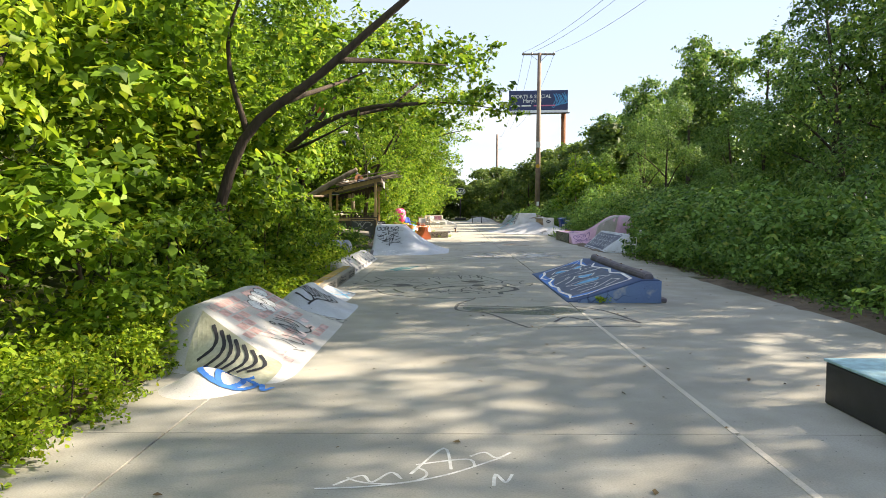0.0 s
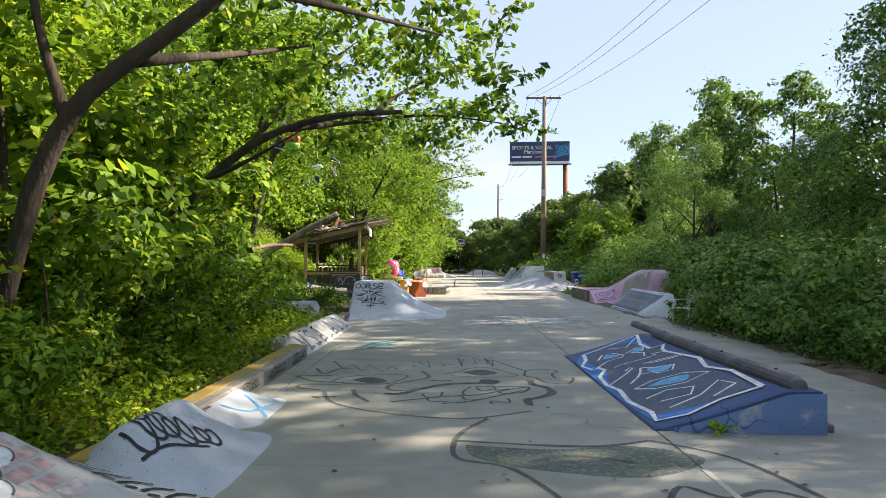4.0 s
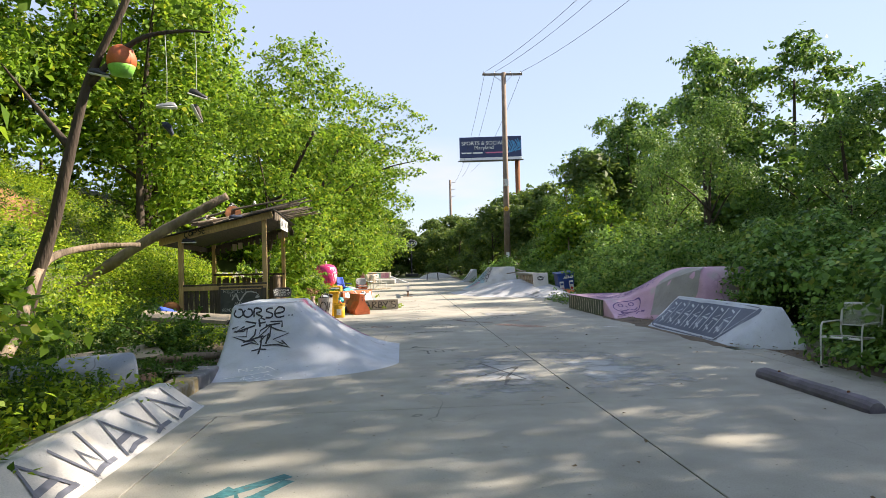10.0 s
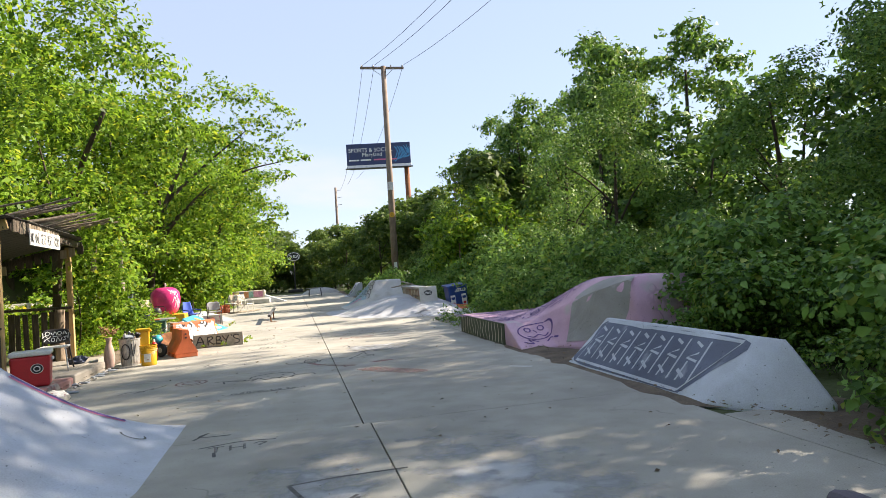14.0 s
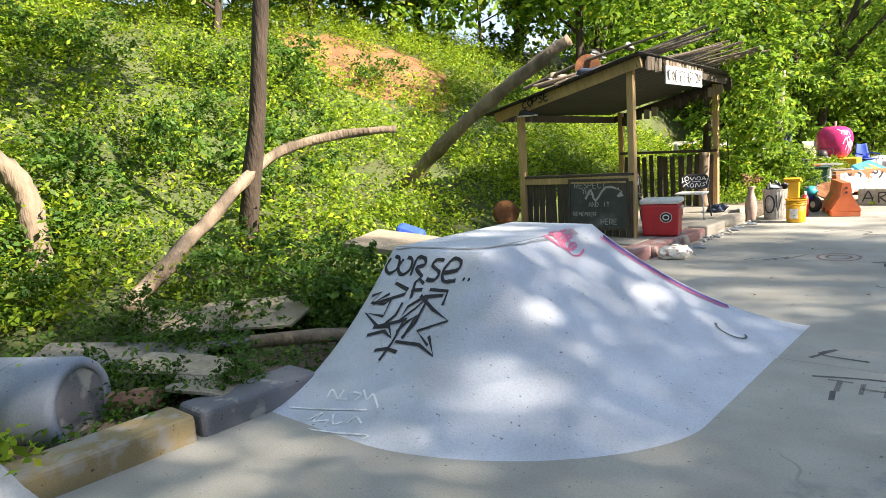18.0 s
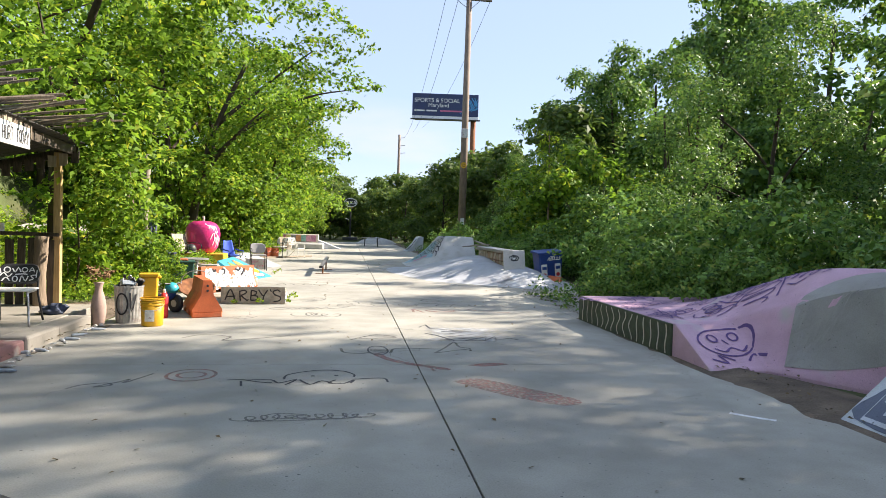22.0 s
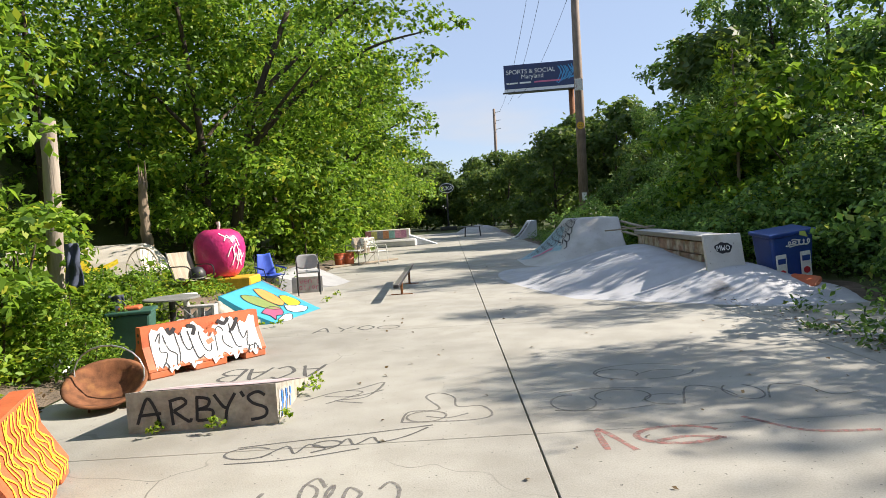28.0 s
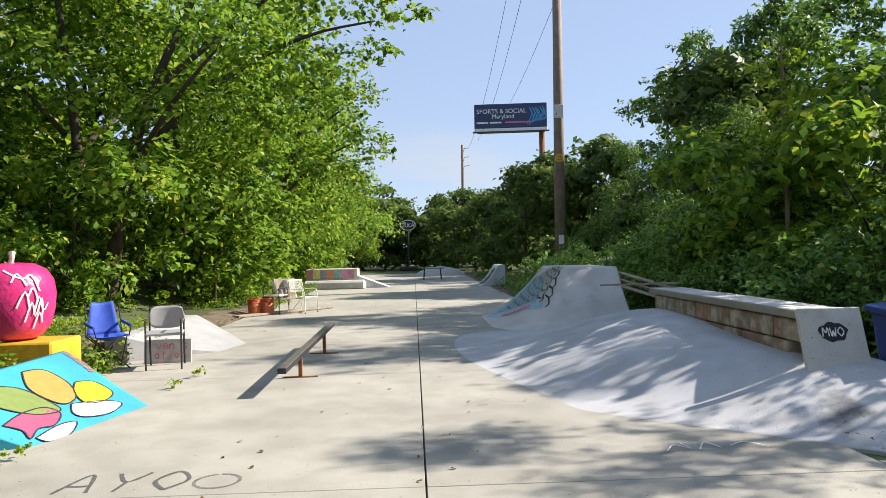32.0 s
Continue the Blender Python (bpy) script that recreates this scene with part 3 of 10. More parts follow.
brick_ramp = field("bank_ramp", f_brick, (-3.0, -1.2), lambda x: (6.1, 10.3), M_RAMP_WHITE, "white and pink brick-painted concrete bank ramp by the weeds", nx=40, ny=100)


def build_painted_bricks():
    """Courses of hand-painted bricks on the face, worn away towards its foot."""
    rng = random.Random(8)
    for r in range(9):
        x = -2.17 + r * 0.094
        for c in range(11):
            if rng.random() < 0.08 + 0.09 * r:
                continue
            y = brick_edge(x) + 0.16 + c * 0.2 + (0.1 if r % 2 else 0)
            if y > 9.2:
                continue
            bm = bmesh.new()
            w, d = 0.041 * rng.uniform(0.88, 1.0), 0.092 * rng.uniform(0.85, 1.0)
            vs = []
            for i in range(3):
                for j in range(3):
                    px, py = x + w * (i - 1), y + d * (j - 1)
                    vs.append(bm.verts.new((px, py, f_brick(px, py) + 0.003)))
            for i in range(2):
                for j in range(2):
                    a = i * 3 + j
                    bm.faces.new((vs[a], vs[a + 3], vs[a + 4], vs[a + 1]))
            part("painted_brick", bm, M_BRICK_PINK if rng.random() < 0.6 else M_BRICK_PALE, brick_ramp)


M_BRICK_PALE = plain_paint("painted_brick_faded", (0.72, 0.55, 0.52), worn=0.4)
M_HIP = surface("yellowed_hip_paint", (0.50, 0.49, 0.36), 0.85, vary=0.25, scale=4, grain=40, relief=0.3, dirt=(0.30, 0.30, 0.22), dirt_at=(0.5, 0.64))
build_painted_bricks()
patch([(x, brick_edge(x) - 0.02) for x in (-2.2, -2.0, -1.8, -1.6, -1.42)] + [(x, brick_edge(x) - 0.44) for x in (-1.45, -1.6, -1.8, -2.0, -2.2)], M_HIP, f_brick, brick_ramp, 0.006, "hip_paint", "yellowed paint on the hip")
for _x, _h in ((-2.05, 0.3), (-1.97, 0.34), (-1.9, 0.36), (-1.83, 0.34), (-1.75, 0.34), (-1.67, 0.3), (-1.59, 0.26)):
    _e = brick_edge(_x)
    paint([[(_x - 0.02, _e - 0.06), (_x + 0.05, _e - 0.06 - 0.4 * _h), (_x + 0.04, _e - 0.06 - 0.75 * _h), (_x - 0.05, _e - 0.06 - _h)]], M_SPRAY_BLACK, 0.03, f_brick, parent=brick_ramp, lift=0.012)
for _k in range(7):
    _x = -2.1 + 0.12 * _k
    paint([[(_x, 9.3 + 0.02 * _k), (_x + 0.02, 9.42 + 0.02 * _k), (_x + 0.1, 9.56)], [(_x + 0.04, 9.36), (_x + 0.09, 9.4)]], M_SPRAY_BLACK, 0.024, f_brick, parent=brick_ramp, lift=0.008)
for _x, _y, _a, _b in ((-2.12, 8.95, 0.07, 0.12), (-2.08, 8.78, 0.09, 0.12), (-2.05, 8.6, 0.09, 0.12), (-2.0, 8.42, 0.09, 0.12), (-1.97, 8.74, 0.07, 0.1), (-1.93, 8.55, 0.07, 0.1)):
    patch(ellipse(_x, _y, _a, _b, 14)[:-1], M_SPRAY_WHITE, f_brick, brick_ramp, 0.007, "bubble", "white spray bubble letter")
    paint([ellipse(_x, _y, _a, _b, 14, 20, 330)], M_SPRAY_GREY, 0.01, f_brick, parent=brick_ramp, lift=0.011)
paint([ellipse(-1.62, 8.2, 0.11, 0.05, 12, 0, 320), [(-1.72, 8.18), (-1.62, 8.3), (-1.54, 8.22)], [(-1.8, 8.26), (-1.7, 8.36), (-1.58, 8.32)], [(-1.8, 8.34), (-1.68, 8.46), (-1.58, 8.4), (-1.74, 8.38)], [(-1.8, 8.44), (-1.64, 8.56), (-1.52, 8.5), (-1.5, 8.64)], ellipse(-1.77, 8.12, 0.025, 0.03, 8), [(-1.5, 8.3), (-1.47, 8.44), (-1.52, 8.58)]], M_SPRAY_BLACK, 0.016, f_brick, parent=brick_ramp, lift=0.008)
paint([[(-1.66, 7.66), (-1.56, 7.74), (-1.44, 7.68)], [(-1.6, 7.78), (-1.46, 7.86)], [(-1.62, 7.9), (-1.5, 7.98), (-1.42, 7.88), (-1.56, 7.84)], [(-1.5, 8.04), (-1.38, 8.1)], [(-1.46, 7.6), (-1.36, 7.7)]], M_SPRAY_GREY, 0.014, f_brick, parent=brick_ramp, lift=0.008)
paint([ellipse(-1.7, 6.62, 0.2, 0.15), ellipse(-1.68, 6.62, 0.08, 0.15), [(-1.92, 6.82), (-1.78, 6.7), (-1.56, 6.8)], [(-1.55, 6.55), (-1.47, 6.65), (-1.41, 6.5), (-1.36, 6.58)]], M_SPRAY_BLUE, 0.04, f_brick_top, parent=brick_ramp, lift=0.006, label="blue spray tag")


def f_tag(x, y):
    r = 0.36 * smoothstep(9.35, 9.9, y) * smoothstep(11.15, 10.5, y)
    return r * (curve_down((x + 1.86) / 0.6, 1.25) if x > -1.86 else 1 - smoothstep(-1.9, -2.4, x)) - 0.012


tag_ramp = field("tagged_bank", f_tag, (-2.4, -1.24), lambda x: (9.3, 11.2), M_RAMP_PALE, "pale blue concrete bank with a black tag", nx=30, ny=36)
paint(scrawl(11, 0.62, 0.32, 6), M_SPRAY_BLACK, 0.02, f_tag, (-1.72, 9.72), 62, parent=tag_ramp, lift=0.006)


def f_small(x, y):
    return 0.16 * curve_down((x + 1.98) / 0.5, 1.2) * smoothstep(11.05, 11.3, y) * smoothstep(12.4, 12.0, y) - 0.01


small_bank = field("small_bank", f_small, (-2.0, -1.45), lambda x: (11.0, 12.4), M_RAMP_PALE, "small pale concrete bank against the kerb with blue lines", nx=16, ny=22)
paint([[(-1.9, 11.4), (-1.7, 11.5), (-1.6, 11.9)], [(-1.85, 11.9), (-1.7, 11.75), (-1.55, 11.5)], [(-1.9, 12.0), (-1.75, 12.1), (-1.6, 12.05)]], M_SPRAY_CYAN, 0.03, f_small, parent=small_bank, lift=0.006)


def kerb_stone(x0, x1, y0, y1, h, mat, label, bev=0.035):
    """A kerb length with worn arrises."""
    bm = box_bm(x0, x1, y0, y1, -0.1, h, bev, seg=3)
    for v in bm.verts:
        v.co += Vector((noise.noise(v.co * 3.1), 0, noise.noise(v.co * 2.3 + Vector((5, 0, 0))))) * 0.01
    ob = part("kerb", bm, mat)
    return tagged(ob, label, "kerb", "kerbs along the verge", "structure")


for k in range(5):
    _kb = kerb_stone(-2.2, -1.96, 9.7 + k * 1.07, 10.766 + k * 1.07, 0.165, M_KERB, bev=0.022, label="concrete kerb with a worn yellow stripe along its top")
    part("yellow_stripe", box_bm(-2.212, -2.06, 9.702 + k * 1.07, 10.764 + k * 1.07, 0.14, 0.177, 0.01, seg=2), M_KERB_YELLOW, _kb, "worn yellow paint")
    bm = bmesh.new()
    for ln in scrawl(730 + k, 0.7, 0.1, 7):
        ribbon_side = [(-1.945, 9.85 + k * 1.07 + u, 0.035 + v * 0.9) for u, v in ln]
        for a, b in zip(ribbon_side, ribbon_side[1:]):
            bm.faces.new([bm.verts.new(q) for q in ((a[0], a[1], a[2]), (b[0], b[1], b[2]), (b[0], b[1] + 0.004, b[2] + 0.016), (a[0], a[1] + 0.004, a[2] + 0.016))])
    part("kerb_tag", bm, M_SPRAY_GREY, _kb, "faded brown tag on the kerb face")
for k in range(4):
    kerb_stone(-2.58, -2.33, 15.1 + k * 1.08, 16.16 + k * 1.08, 0.2, M_KERB, "grey concrete kerb behind the painted bank")
kerb_stone(-2.56, -2.28, 19.35, 20.27, 0.15, M_KERB_TAN, "broken kerb with worn tan paint beside the quarter pipe")
kerb_stone(-2.56, -2.28, 20.3, 21.1, 0.15, M_KERB_GREY, "grey-painted kerb beside the quarter pipe")
for k in range(3):
    kerb_stone(-2.3, -2.0, 0.6 - 0.9 * k, 1.48 - 0.9 * k, 0.1, M_KERB, "low broken kerb in the weeds")


def f_letters(x, y):
    r = 0.25 * smoothstep(15.15, 15.45, y) * smoothstep(19.5, 19.35, y)
    return r * (curve_down((x + 2.3) / 0.34, 1.1) if x > -2.3 else 1.0) - 0.008


letter_bank = field("lettered_bank", f_letters, (-2.4, -1.95), lambda x: (15.1, 19.5), M_RAMP_WHITE, "long low white bank with black and grey lettering", nx=22, ny=60)
M_SLATE_PAINT = plain_paint("slate_block_paint", (0.13, 0.14, 0.18))
for _k, _ch in enumerate("VSAWAVN"):
    paint(glyph_lines(_ch, 1.0), M_SLATE_PAINT, 0.035 if _k else 0.05, f_letters, (-2.0, 15.5 + 0.54 * _k), 94, (0.4, 0.19), letter_bank, 0.007, bend=False)
    paint([[(0.15, -0.02), (0.55, 0.05), (1.05, -0.03)]], M_SLATE_PAINT, 0.03, f_letters, (-2.01, 15.5 + 0.54 * _k), 94, (0.4, 0.19), letter_bank, 0.006, bend=False)


def f_quarter(x, y):
    """Corner quarter pipe: a small deck, a steep front and a long flank that meet in a rounded hip."""
    d1, d2 = max(0.0, 21.85 - y) / 1.22, max(0.0, x + 1.5) / 1.52
    d0 = max(0.0, -2.28 - x) / 0.16
    return 0.84 * curve_down((d1 ** 1.7 + d2 ** 1.7) ** (1 / 1.7), 1.75) * (1 - smoothstep(0, 1, d0)) - 0.012


quarter = field("quarter_pipe", f_quarter, (-2.44, 0.04), lambda x: (20.6 + 1.05 * max(0.0, (x + 1.5) / 1.52) ** 2.6, 23.3 + max(0.0, x + 1.45) * 0.55), M_RAMP_PALE, "pale blue concrete quarter pipe with black tags", nx=72, ny=60)
QP_WORD = [[(-2.24, 21.79), (-2.25, 21.74), (-2.19, 21.71), (-2.14, 21.74), (-2.16, 21.79), (-2.21, 21.8)], [(-2.12, 21.79), (-2.13, 21.74), (-2.07, 21.71), (-2.02, 21.74), (-2.04, 21.79), (-2.09, 21.8)], [(-1.99, 21.71), (-2.0, 21.8), (-1.93, 21.8), (-1.91, 21.77), (-1.97, 21.75), (-1.88, 21.71)], [(-1.76, 21.8), (-1.82, 21.8), (-1.84, 21.77), (-1.76, 21.74), (-1.77, 21.7), (-1.84, 21.7)], [(-1.72, 21.74), (-1.62, 21.76), (-1.62, 21.8), (-1.69, 21.81), (-1.73, 21.75), (-1.69, 21.7), (-1.6, 21.71)]]
QP_STAR = [[(-2.09, 21.665), (-1.95, 21.638), (-1.96, 21.613), (-2.19, 21.54), (-2.09, 21.606)], [(-1.89, 21.597), (-1.92, 21.68), (-1.9, 21.7), (-1.84, 21.676)], [(-1.92, 21.637), (-1.83, 21.647)], [(-2.24, 21.58), (-2.17, 21.608), (-2.21, 21.545), (-2.09, 21.548), (-2.05, 21.575), (-2.04, 21.482), (-2.21, 21.485), (-2.04, 21.423), (-1.83, 21.486)], [(-1.94, 21.569), (-1.94, 21.499), (-1.99, 21.445)], [(-2.08, 21.366), (-1.96, 21.405), (-1.87, 21.377), (-1.94, 21.434), (-2.07, 21.413)]]
QP_STAR_TAIL = [[(-1.77, 21.652), (-1.62, 21.655), (-1.61, 21.585)], [(-1.64, 21.632), (-1.78, 21.613), (-1.88, 21.552), (-1.89, 21.472), (-1.81, 21.549), (-1.75, 21.623), (-1.75, 21.473), (-1.79, 21.387)], [(-1.82, 21.617), (-1.67, 21.557), (-1.51, 21.513), (-1.7, 21.437), (-1.56, 21.373)], [(-1.59, 21.421), (-1.48, 21.327), (-1.63, 21.369), (-1.82, 21.361)], [(-1.85, 21.477), (-1.84, 21.363), (-1.85, 21.242)], [(-1.94, 21.292), (-1.86, 21.314), (-1.76, 21.309)], [(-1.86, 21.411), (-1.82, 21.473), (-1.77, 21.516), (-1.78, 21.383)]]
paint(QP_WORD, M_SPRAY_BLACK, 0.019, f_quarter, parent=quarter, lift=0.006)
for _x in (-1.54, -1.5):
    patch(ellipse(_x, 21.72, 0.009, 0.009, 8)[:-1], M_SPRAY_BLACK, f_quarter, quarter, 0.006, "paint_dot")
paint(QP_STAR + QP_STAR_TAIL, M_SPRAY_BLACK, 0.019, f_quarter, parent=quarter, lift=0.006, bend=False)
paint([[(-2.01, 20.95), (-2.03, 21.01), (-1.92, 20.96)], [(-1.94, 21.03), (-1.92, 20.97), (-1.86, 20.98)], [(-1.86, 21.03), (-1.79, 21.03), (-1.8, 20.98)], [(-1.8, 21.06), (-1.72, 21.01), (-1.71, 21.05), (-1.6, 20.98)], [(-1.96, 20.77), (-1.93, 20.85), (-1.92, 20.77), (-1.84, 20.81), (-1.83, 20.78)], [(-1.85, 20.86), (-1.78, 20.8), (-1.74, 20.83)], [(-1.7, 20.83), (-1.69, 20.89), (-1.61, 20.86)], [(-2.2, 20.81), (-2.0, 20.86), (-1.66, 20.95)], [(-1.98, 20.68), (-1.68, 20.75), (-1.5, 20.8), (-1.51, 20.76)]], M_SPRAY_WHITE, 0.012, f_quarter, parent=quarter, lift=0.005)
paint(scrawl(18, 0.2, 0.3, 4) + scrawl(19, 0.16, 0.25, 3), M_SPRAY_PINK, 0.014, f_quarter, (-1.52, 22.62), 10, parent=quarter, lift=0.005)
for _m, _w, _d in ((M_SPRAY_PURPLE, 0.05, 0.06), (M_SPRAY_PINK, 0.025, 0.1)):
    paint([[(-1.4 + 0.1 * k, 23.3 + max(0, -1.4 + 0.1 * k + 1.45) * 0.55 - _d) for k in range(9)]], _m, _w, f_quarter, parent=quarter, lift=0.006)
paint([ellipse(-0.45, 23.3, 0.1, 0.08, 12, 180, 400)], M_SPRAY_GREY, 0.018, f_quarter, parent=quarter, lift=0.005)
paint([[(-2.25, 21.86), (-2.0, 21.9), (-1.7, 21.95), (-1.55, 22.1), (-1.5, 22.5), (-1.48, 23.0)]], M_CONC_EDGE, 0.05, f_quarter, parent=quarter, lift=0.004, label="worn grey coping edge")


def f_wedge(x, y):
    return 0.01 + 0.31 * max(0.0, min(1.0, (x - 1.6) / 1.0)) ** 1.15


def build_blue_wedge():
    ob = field("wedge_ramp", f_wedge, (1.58, 2.86), lambda x: (11.15 - 0.05 * (x - 1.6), 15.25), M_BLUE, "blue-painted wedge ramp with white outlined lettering and a wheel stop coping", nx=20, ny=30)
    out = [[(1.78, 14.94), (2.0, 15.0), (2.36, 15.1), (2.56, 15.15)], [(1.78, 14.94), (1.74, 14.55), (1.62, 14.2), (1.68, 13.86), (1.75, 13.9), (1.78, 13.69), (1.66, 13.4), (1.63, 12.95), (1.68, 12.6), (1.64, 12.1), (1.7, 11.6), (1.66, 11.35), (1.9, 11.3), (2.2, 11.42), (2.54, 11.4)], [(2.56, 15.15), (2.42, 14.5), (2.42, 14.08), (2.57, 14.04), (2.49, 13.83), (2.48, 13.67), (2.53, 13.3), (2.58, 12.9), (2.5, 12.5), (2.58, 12.1), (2.54, 11.4)]]
    inner = [[(2.5, 15.0), (2.26, 14.57), (2.09, 14.84)], [(1.84, 14.31), (1.95, 14.56), (2.07, 14.48), (2.13, 14.18), (2.08, 14.1), (1.92, 14.12), (1.71, 13.86)], [(2.16, 14.23), (2.33, 14.37), (2.42, 14.34), (2.33, 14.09), (2.22, 14.17), (2.32, 13.98), (2.27, 13.79)], [(1.88, 13.66), (1.97, 13.72), (2.28, 13.65), (2.36, 13.65), (2.35, 13.79), (2.48, 13.67)], [(2.52, 13.29), (2.15, 13.44), (2.25, 13.34), (2.52, 13.23)], [(1.93, 13.36), (2.01, 13.45), (2.02, 13.38), (1.9, 13.21), (1.66, 12.91)], [(2.08, 13.28), (2.21, 13.08), (2.35, 12.99), (2.27, 12.8), (2.14, 12.84), (2.11, 12.97), (2.0, 13.0)], [(2.08, 13.28), (2.02, 13.08), (1.95, 12.92), (1.83, 12.75)], [(1.8, 12.5), (2.0, 12.62), (2.3, 12.55), (2.45, 12.3), (2.2, 12.2), (1.95, 12.3), (1.8, 12.5)], [(1.78, 12.05), (2.0, 12.15), (2.2, 12.0), (2.1, 11.8), (1.85, 11.85)], [(1.85, 11.6), (2.15, 11.7), (2.4, 11.95), (2.45, 11.7), (2.2, 11.55)]]
    patch([(1.64, 11.4), (1.6, 12.4), (1.6, 13.3), (1.62, 14.5), (1.8, 14.98), (2.2, 15.1), (2.5, 15.1), (2.4, 13.4), (2.3, 12.3), (2.1, 11.4)], M_SPRAY_BLUE, f_wedge, ob, 0.0055)
    patch([(1.7, 11.5), (1.68, 12.4), (1.7, 13.2), (1.8, 13.7), (1.74, 14.2), (1.82, 14.85), (2.3, 14.95), (2.42, 14.3), (2.5, 13.6), (2.5, 12.4), (2.45, 11.5)], plain_paint("dark_slate_paint", (0.075, 0.10, 0.165)), f_wedge, ob, 0.007)
    for _o in ([(2.12, 13.18), (2.25, 13.1), (2.32, 12.98), (2.24, 12.87), (2.15, 12.9), (2.1, 13.05)], [(2.2, 14.2), (2.32, 14.33), (2.39, 14.3), (2.32, 14.12)], [(1.9, 14.3), (1.96, 14.48), (2.05, 14.42), (2.08, 14.2)], [(1.9, 12.45), (2.1, 12.55), (2.3, 12.45), (2.2, 12.28)]):
        patch(_o, M_SPRAY_CYAN, f_wedge, ob, 0.0085, "painted_patch")
    paint(out, M_SPRAY_WHITE, 0.042, f_wedge, parent=ob, lift=0.010, bend=False)
    paint(inner, M_SPRAY_WHITE, 0.024, f_wedge, parent=ob, lift=0.010, bend=False)
    bm = bmesh.new()
    low = [bm.verts.new((1.72 + 1.14 * k / 8, 11.085 - 0.05 * (1.14 * k / 8), 0.004)) for k in range(9)]
    top = [bm.verts.new((v.co.x, v.co.y, f_wedge(v.co.x, 11.1) - 0.004)) for v in low]
    for k in range(8):
        bm.faces.new((low[k], low[k + 1], top[k + 1], top[k]))
    part("end_face", bm, concrete("pale_blue_end_paint", (0.22, 0.34, 0.58), (0.12, 0.2, 0.4), ((0.4, 0.42, 0.45), 0.58, 0.68, 4.0)), ob, "lighter blue end face")
    part("side_board", box_bm(2.86, 2.97, 11.12, 15.2, 0.0, 0.06, 0.01), M_STOP, ob, "dark board at the back edge")


build_blue_wedge()


def wheel_stop(m, length=1.83, label="dark weathered concrete wheel stop"):
    """A parking block: chamfered section, drifted edges, two pin holes."""
    bm = bmesh.new()
    prof = [(-0.078, 0), (-0.082, 0.035), (-0.07, 0.07), (-0.045, 0.098), (0.0, 0.106), (0.045, 0.098), (0.07, 0.07), (0.082, 0.035), (0.078, 0)]
    n = 24
    rings = []
    for i in range(n + 1):
        y = -length / 2 + length * i / n
        k = 0.82 if i in (0, n) else 1.0
        rings.append([bm.verts.new((x * k + 0.007 * noise.noise(Vector((x * 14, y * 7, 0))), y, z * k + 0.007 * noise.noise(Vector((x * 14, y * 7, 7))))) for x, z in prof])
    for a, b in zip(rings, rings[1:]):
        for j in range(len(prof) - 1):
            bm.faces.new((a[j], a[j + 1], b[j + 1], b[j]))
        bm.faces.new((a[-1], a[0], b[0], b[-1]))
    bm.faces.new(rings[0])
    bm.faces.new(list(reversed(rings[-1])))
    ob = part("wheel_stop", bm, M_STOP)
    for s in (-0.55, 0.55):
        pin = part("pin", lathe_bm([(0.014, 0.10), (0.014, 0.116), (0.009, 0.119)], 8), M_RUST, ob)
        pin.location = (0, s * length / 1.83, 0)
    ob.matrix_basis = m
    return tagged(ob, label, "wheel stop", "wheel stops")


M_RUST = surface("rusted_steel", (0.22, 0.09, 0.04), 0.85, 0.3, vary=0.4, scale=9, grain=70, relief=0.4, dirt=(0.36, 0.17, 0.06))
stop_a = wheel_stop(pose(2.72, 12.1, 0.315, 0, 0, 0.6), label="dark concrete wheel stop set as coping on the blue ramp")
copy_thing(stop_a, pose(2.74, 14.0, 0.315, 0, 0, -0.8))
wheel_stop(pose(3.78, 18.93, 0.0, 0, 0, -1.2), label="loose dark concrete wheel stop lying on the slab")


def f_grey(x, y):
    """Steep bank with a hip that turns its near end towards the verge."""
    up = -0.01 + 0.57 * max(0.0, min(1.0, (x - 4.62) / 0.64)) ** 1.05
    hip = (y - 22.3 + (x - 4.62) * 1.35) / 0.62
    return min(up, 0.57 * max(0.0, hip) - 0.01, 0.56)


M_SLATE_RAMP = concrete("slate_blue_ramp_paint", (0.17, 0.19, 0.26), (0.10, 0.115, 0.17), ((0.27, 0.29, 0.34), 0.60, 0.70, 3.0))
grey_ramp = field("bank_ramp", f_grey, (4.58, 5.32), lambda x: (max(21.45, 22.3 - (x - 4.62) * 1.35), 25.4), M_RAMP_PALE, "slate-blue concrete bank with pale chalky lettering and a pale hip", nx=44, ny=44)
patch([(4.66, 22.75), (4.9, 22.55), (5.2, 22.3), (5.24, 23.2), (5.23, 24.4), (5.22, 25.3), (4.95, 25.3), (4.68, 25.3), (4.66, 24.0)], M_SLATE_RAMP, f_grey, grey_ramp, 0.004, "panel_paint", "dark slate-blue panel")
_hat = []
for k in range(7):
    y = 22.75 + k * 0.36
    _hat += [[(4.76, y), (4.95, y + 0.05), (5.16, y + 0.1)], [(4.8, y + 0.12), (4.86, y + 0.3)], [(4.96, y + 0.1), (4.98, y + 0.3), (5.04, y + 0.16)], [(5.1, y + 0.18), (5.14, y + 0.32)], [(4.76, y + 0.2), (4.95, y + 0.24)]]
_hat += [[(4.68, 22.8), (5.2, 22.4), (5.22, 25.25), (4.7, 25.25), (4.68, 22.8)], [(5.2, 22.5), (5.24, 23.4), (5.2, 24.3), (5.24, 25.2)]]
paint(_hat, M_RAMP_PALE, 0.026, f_grey, parent=grey_ramp, lift=0.008, bend=False, label="pale blue outlines")


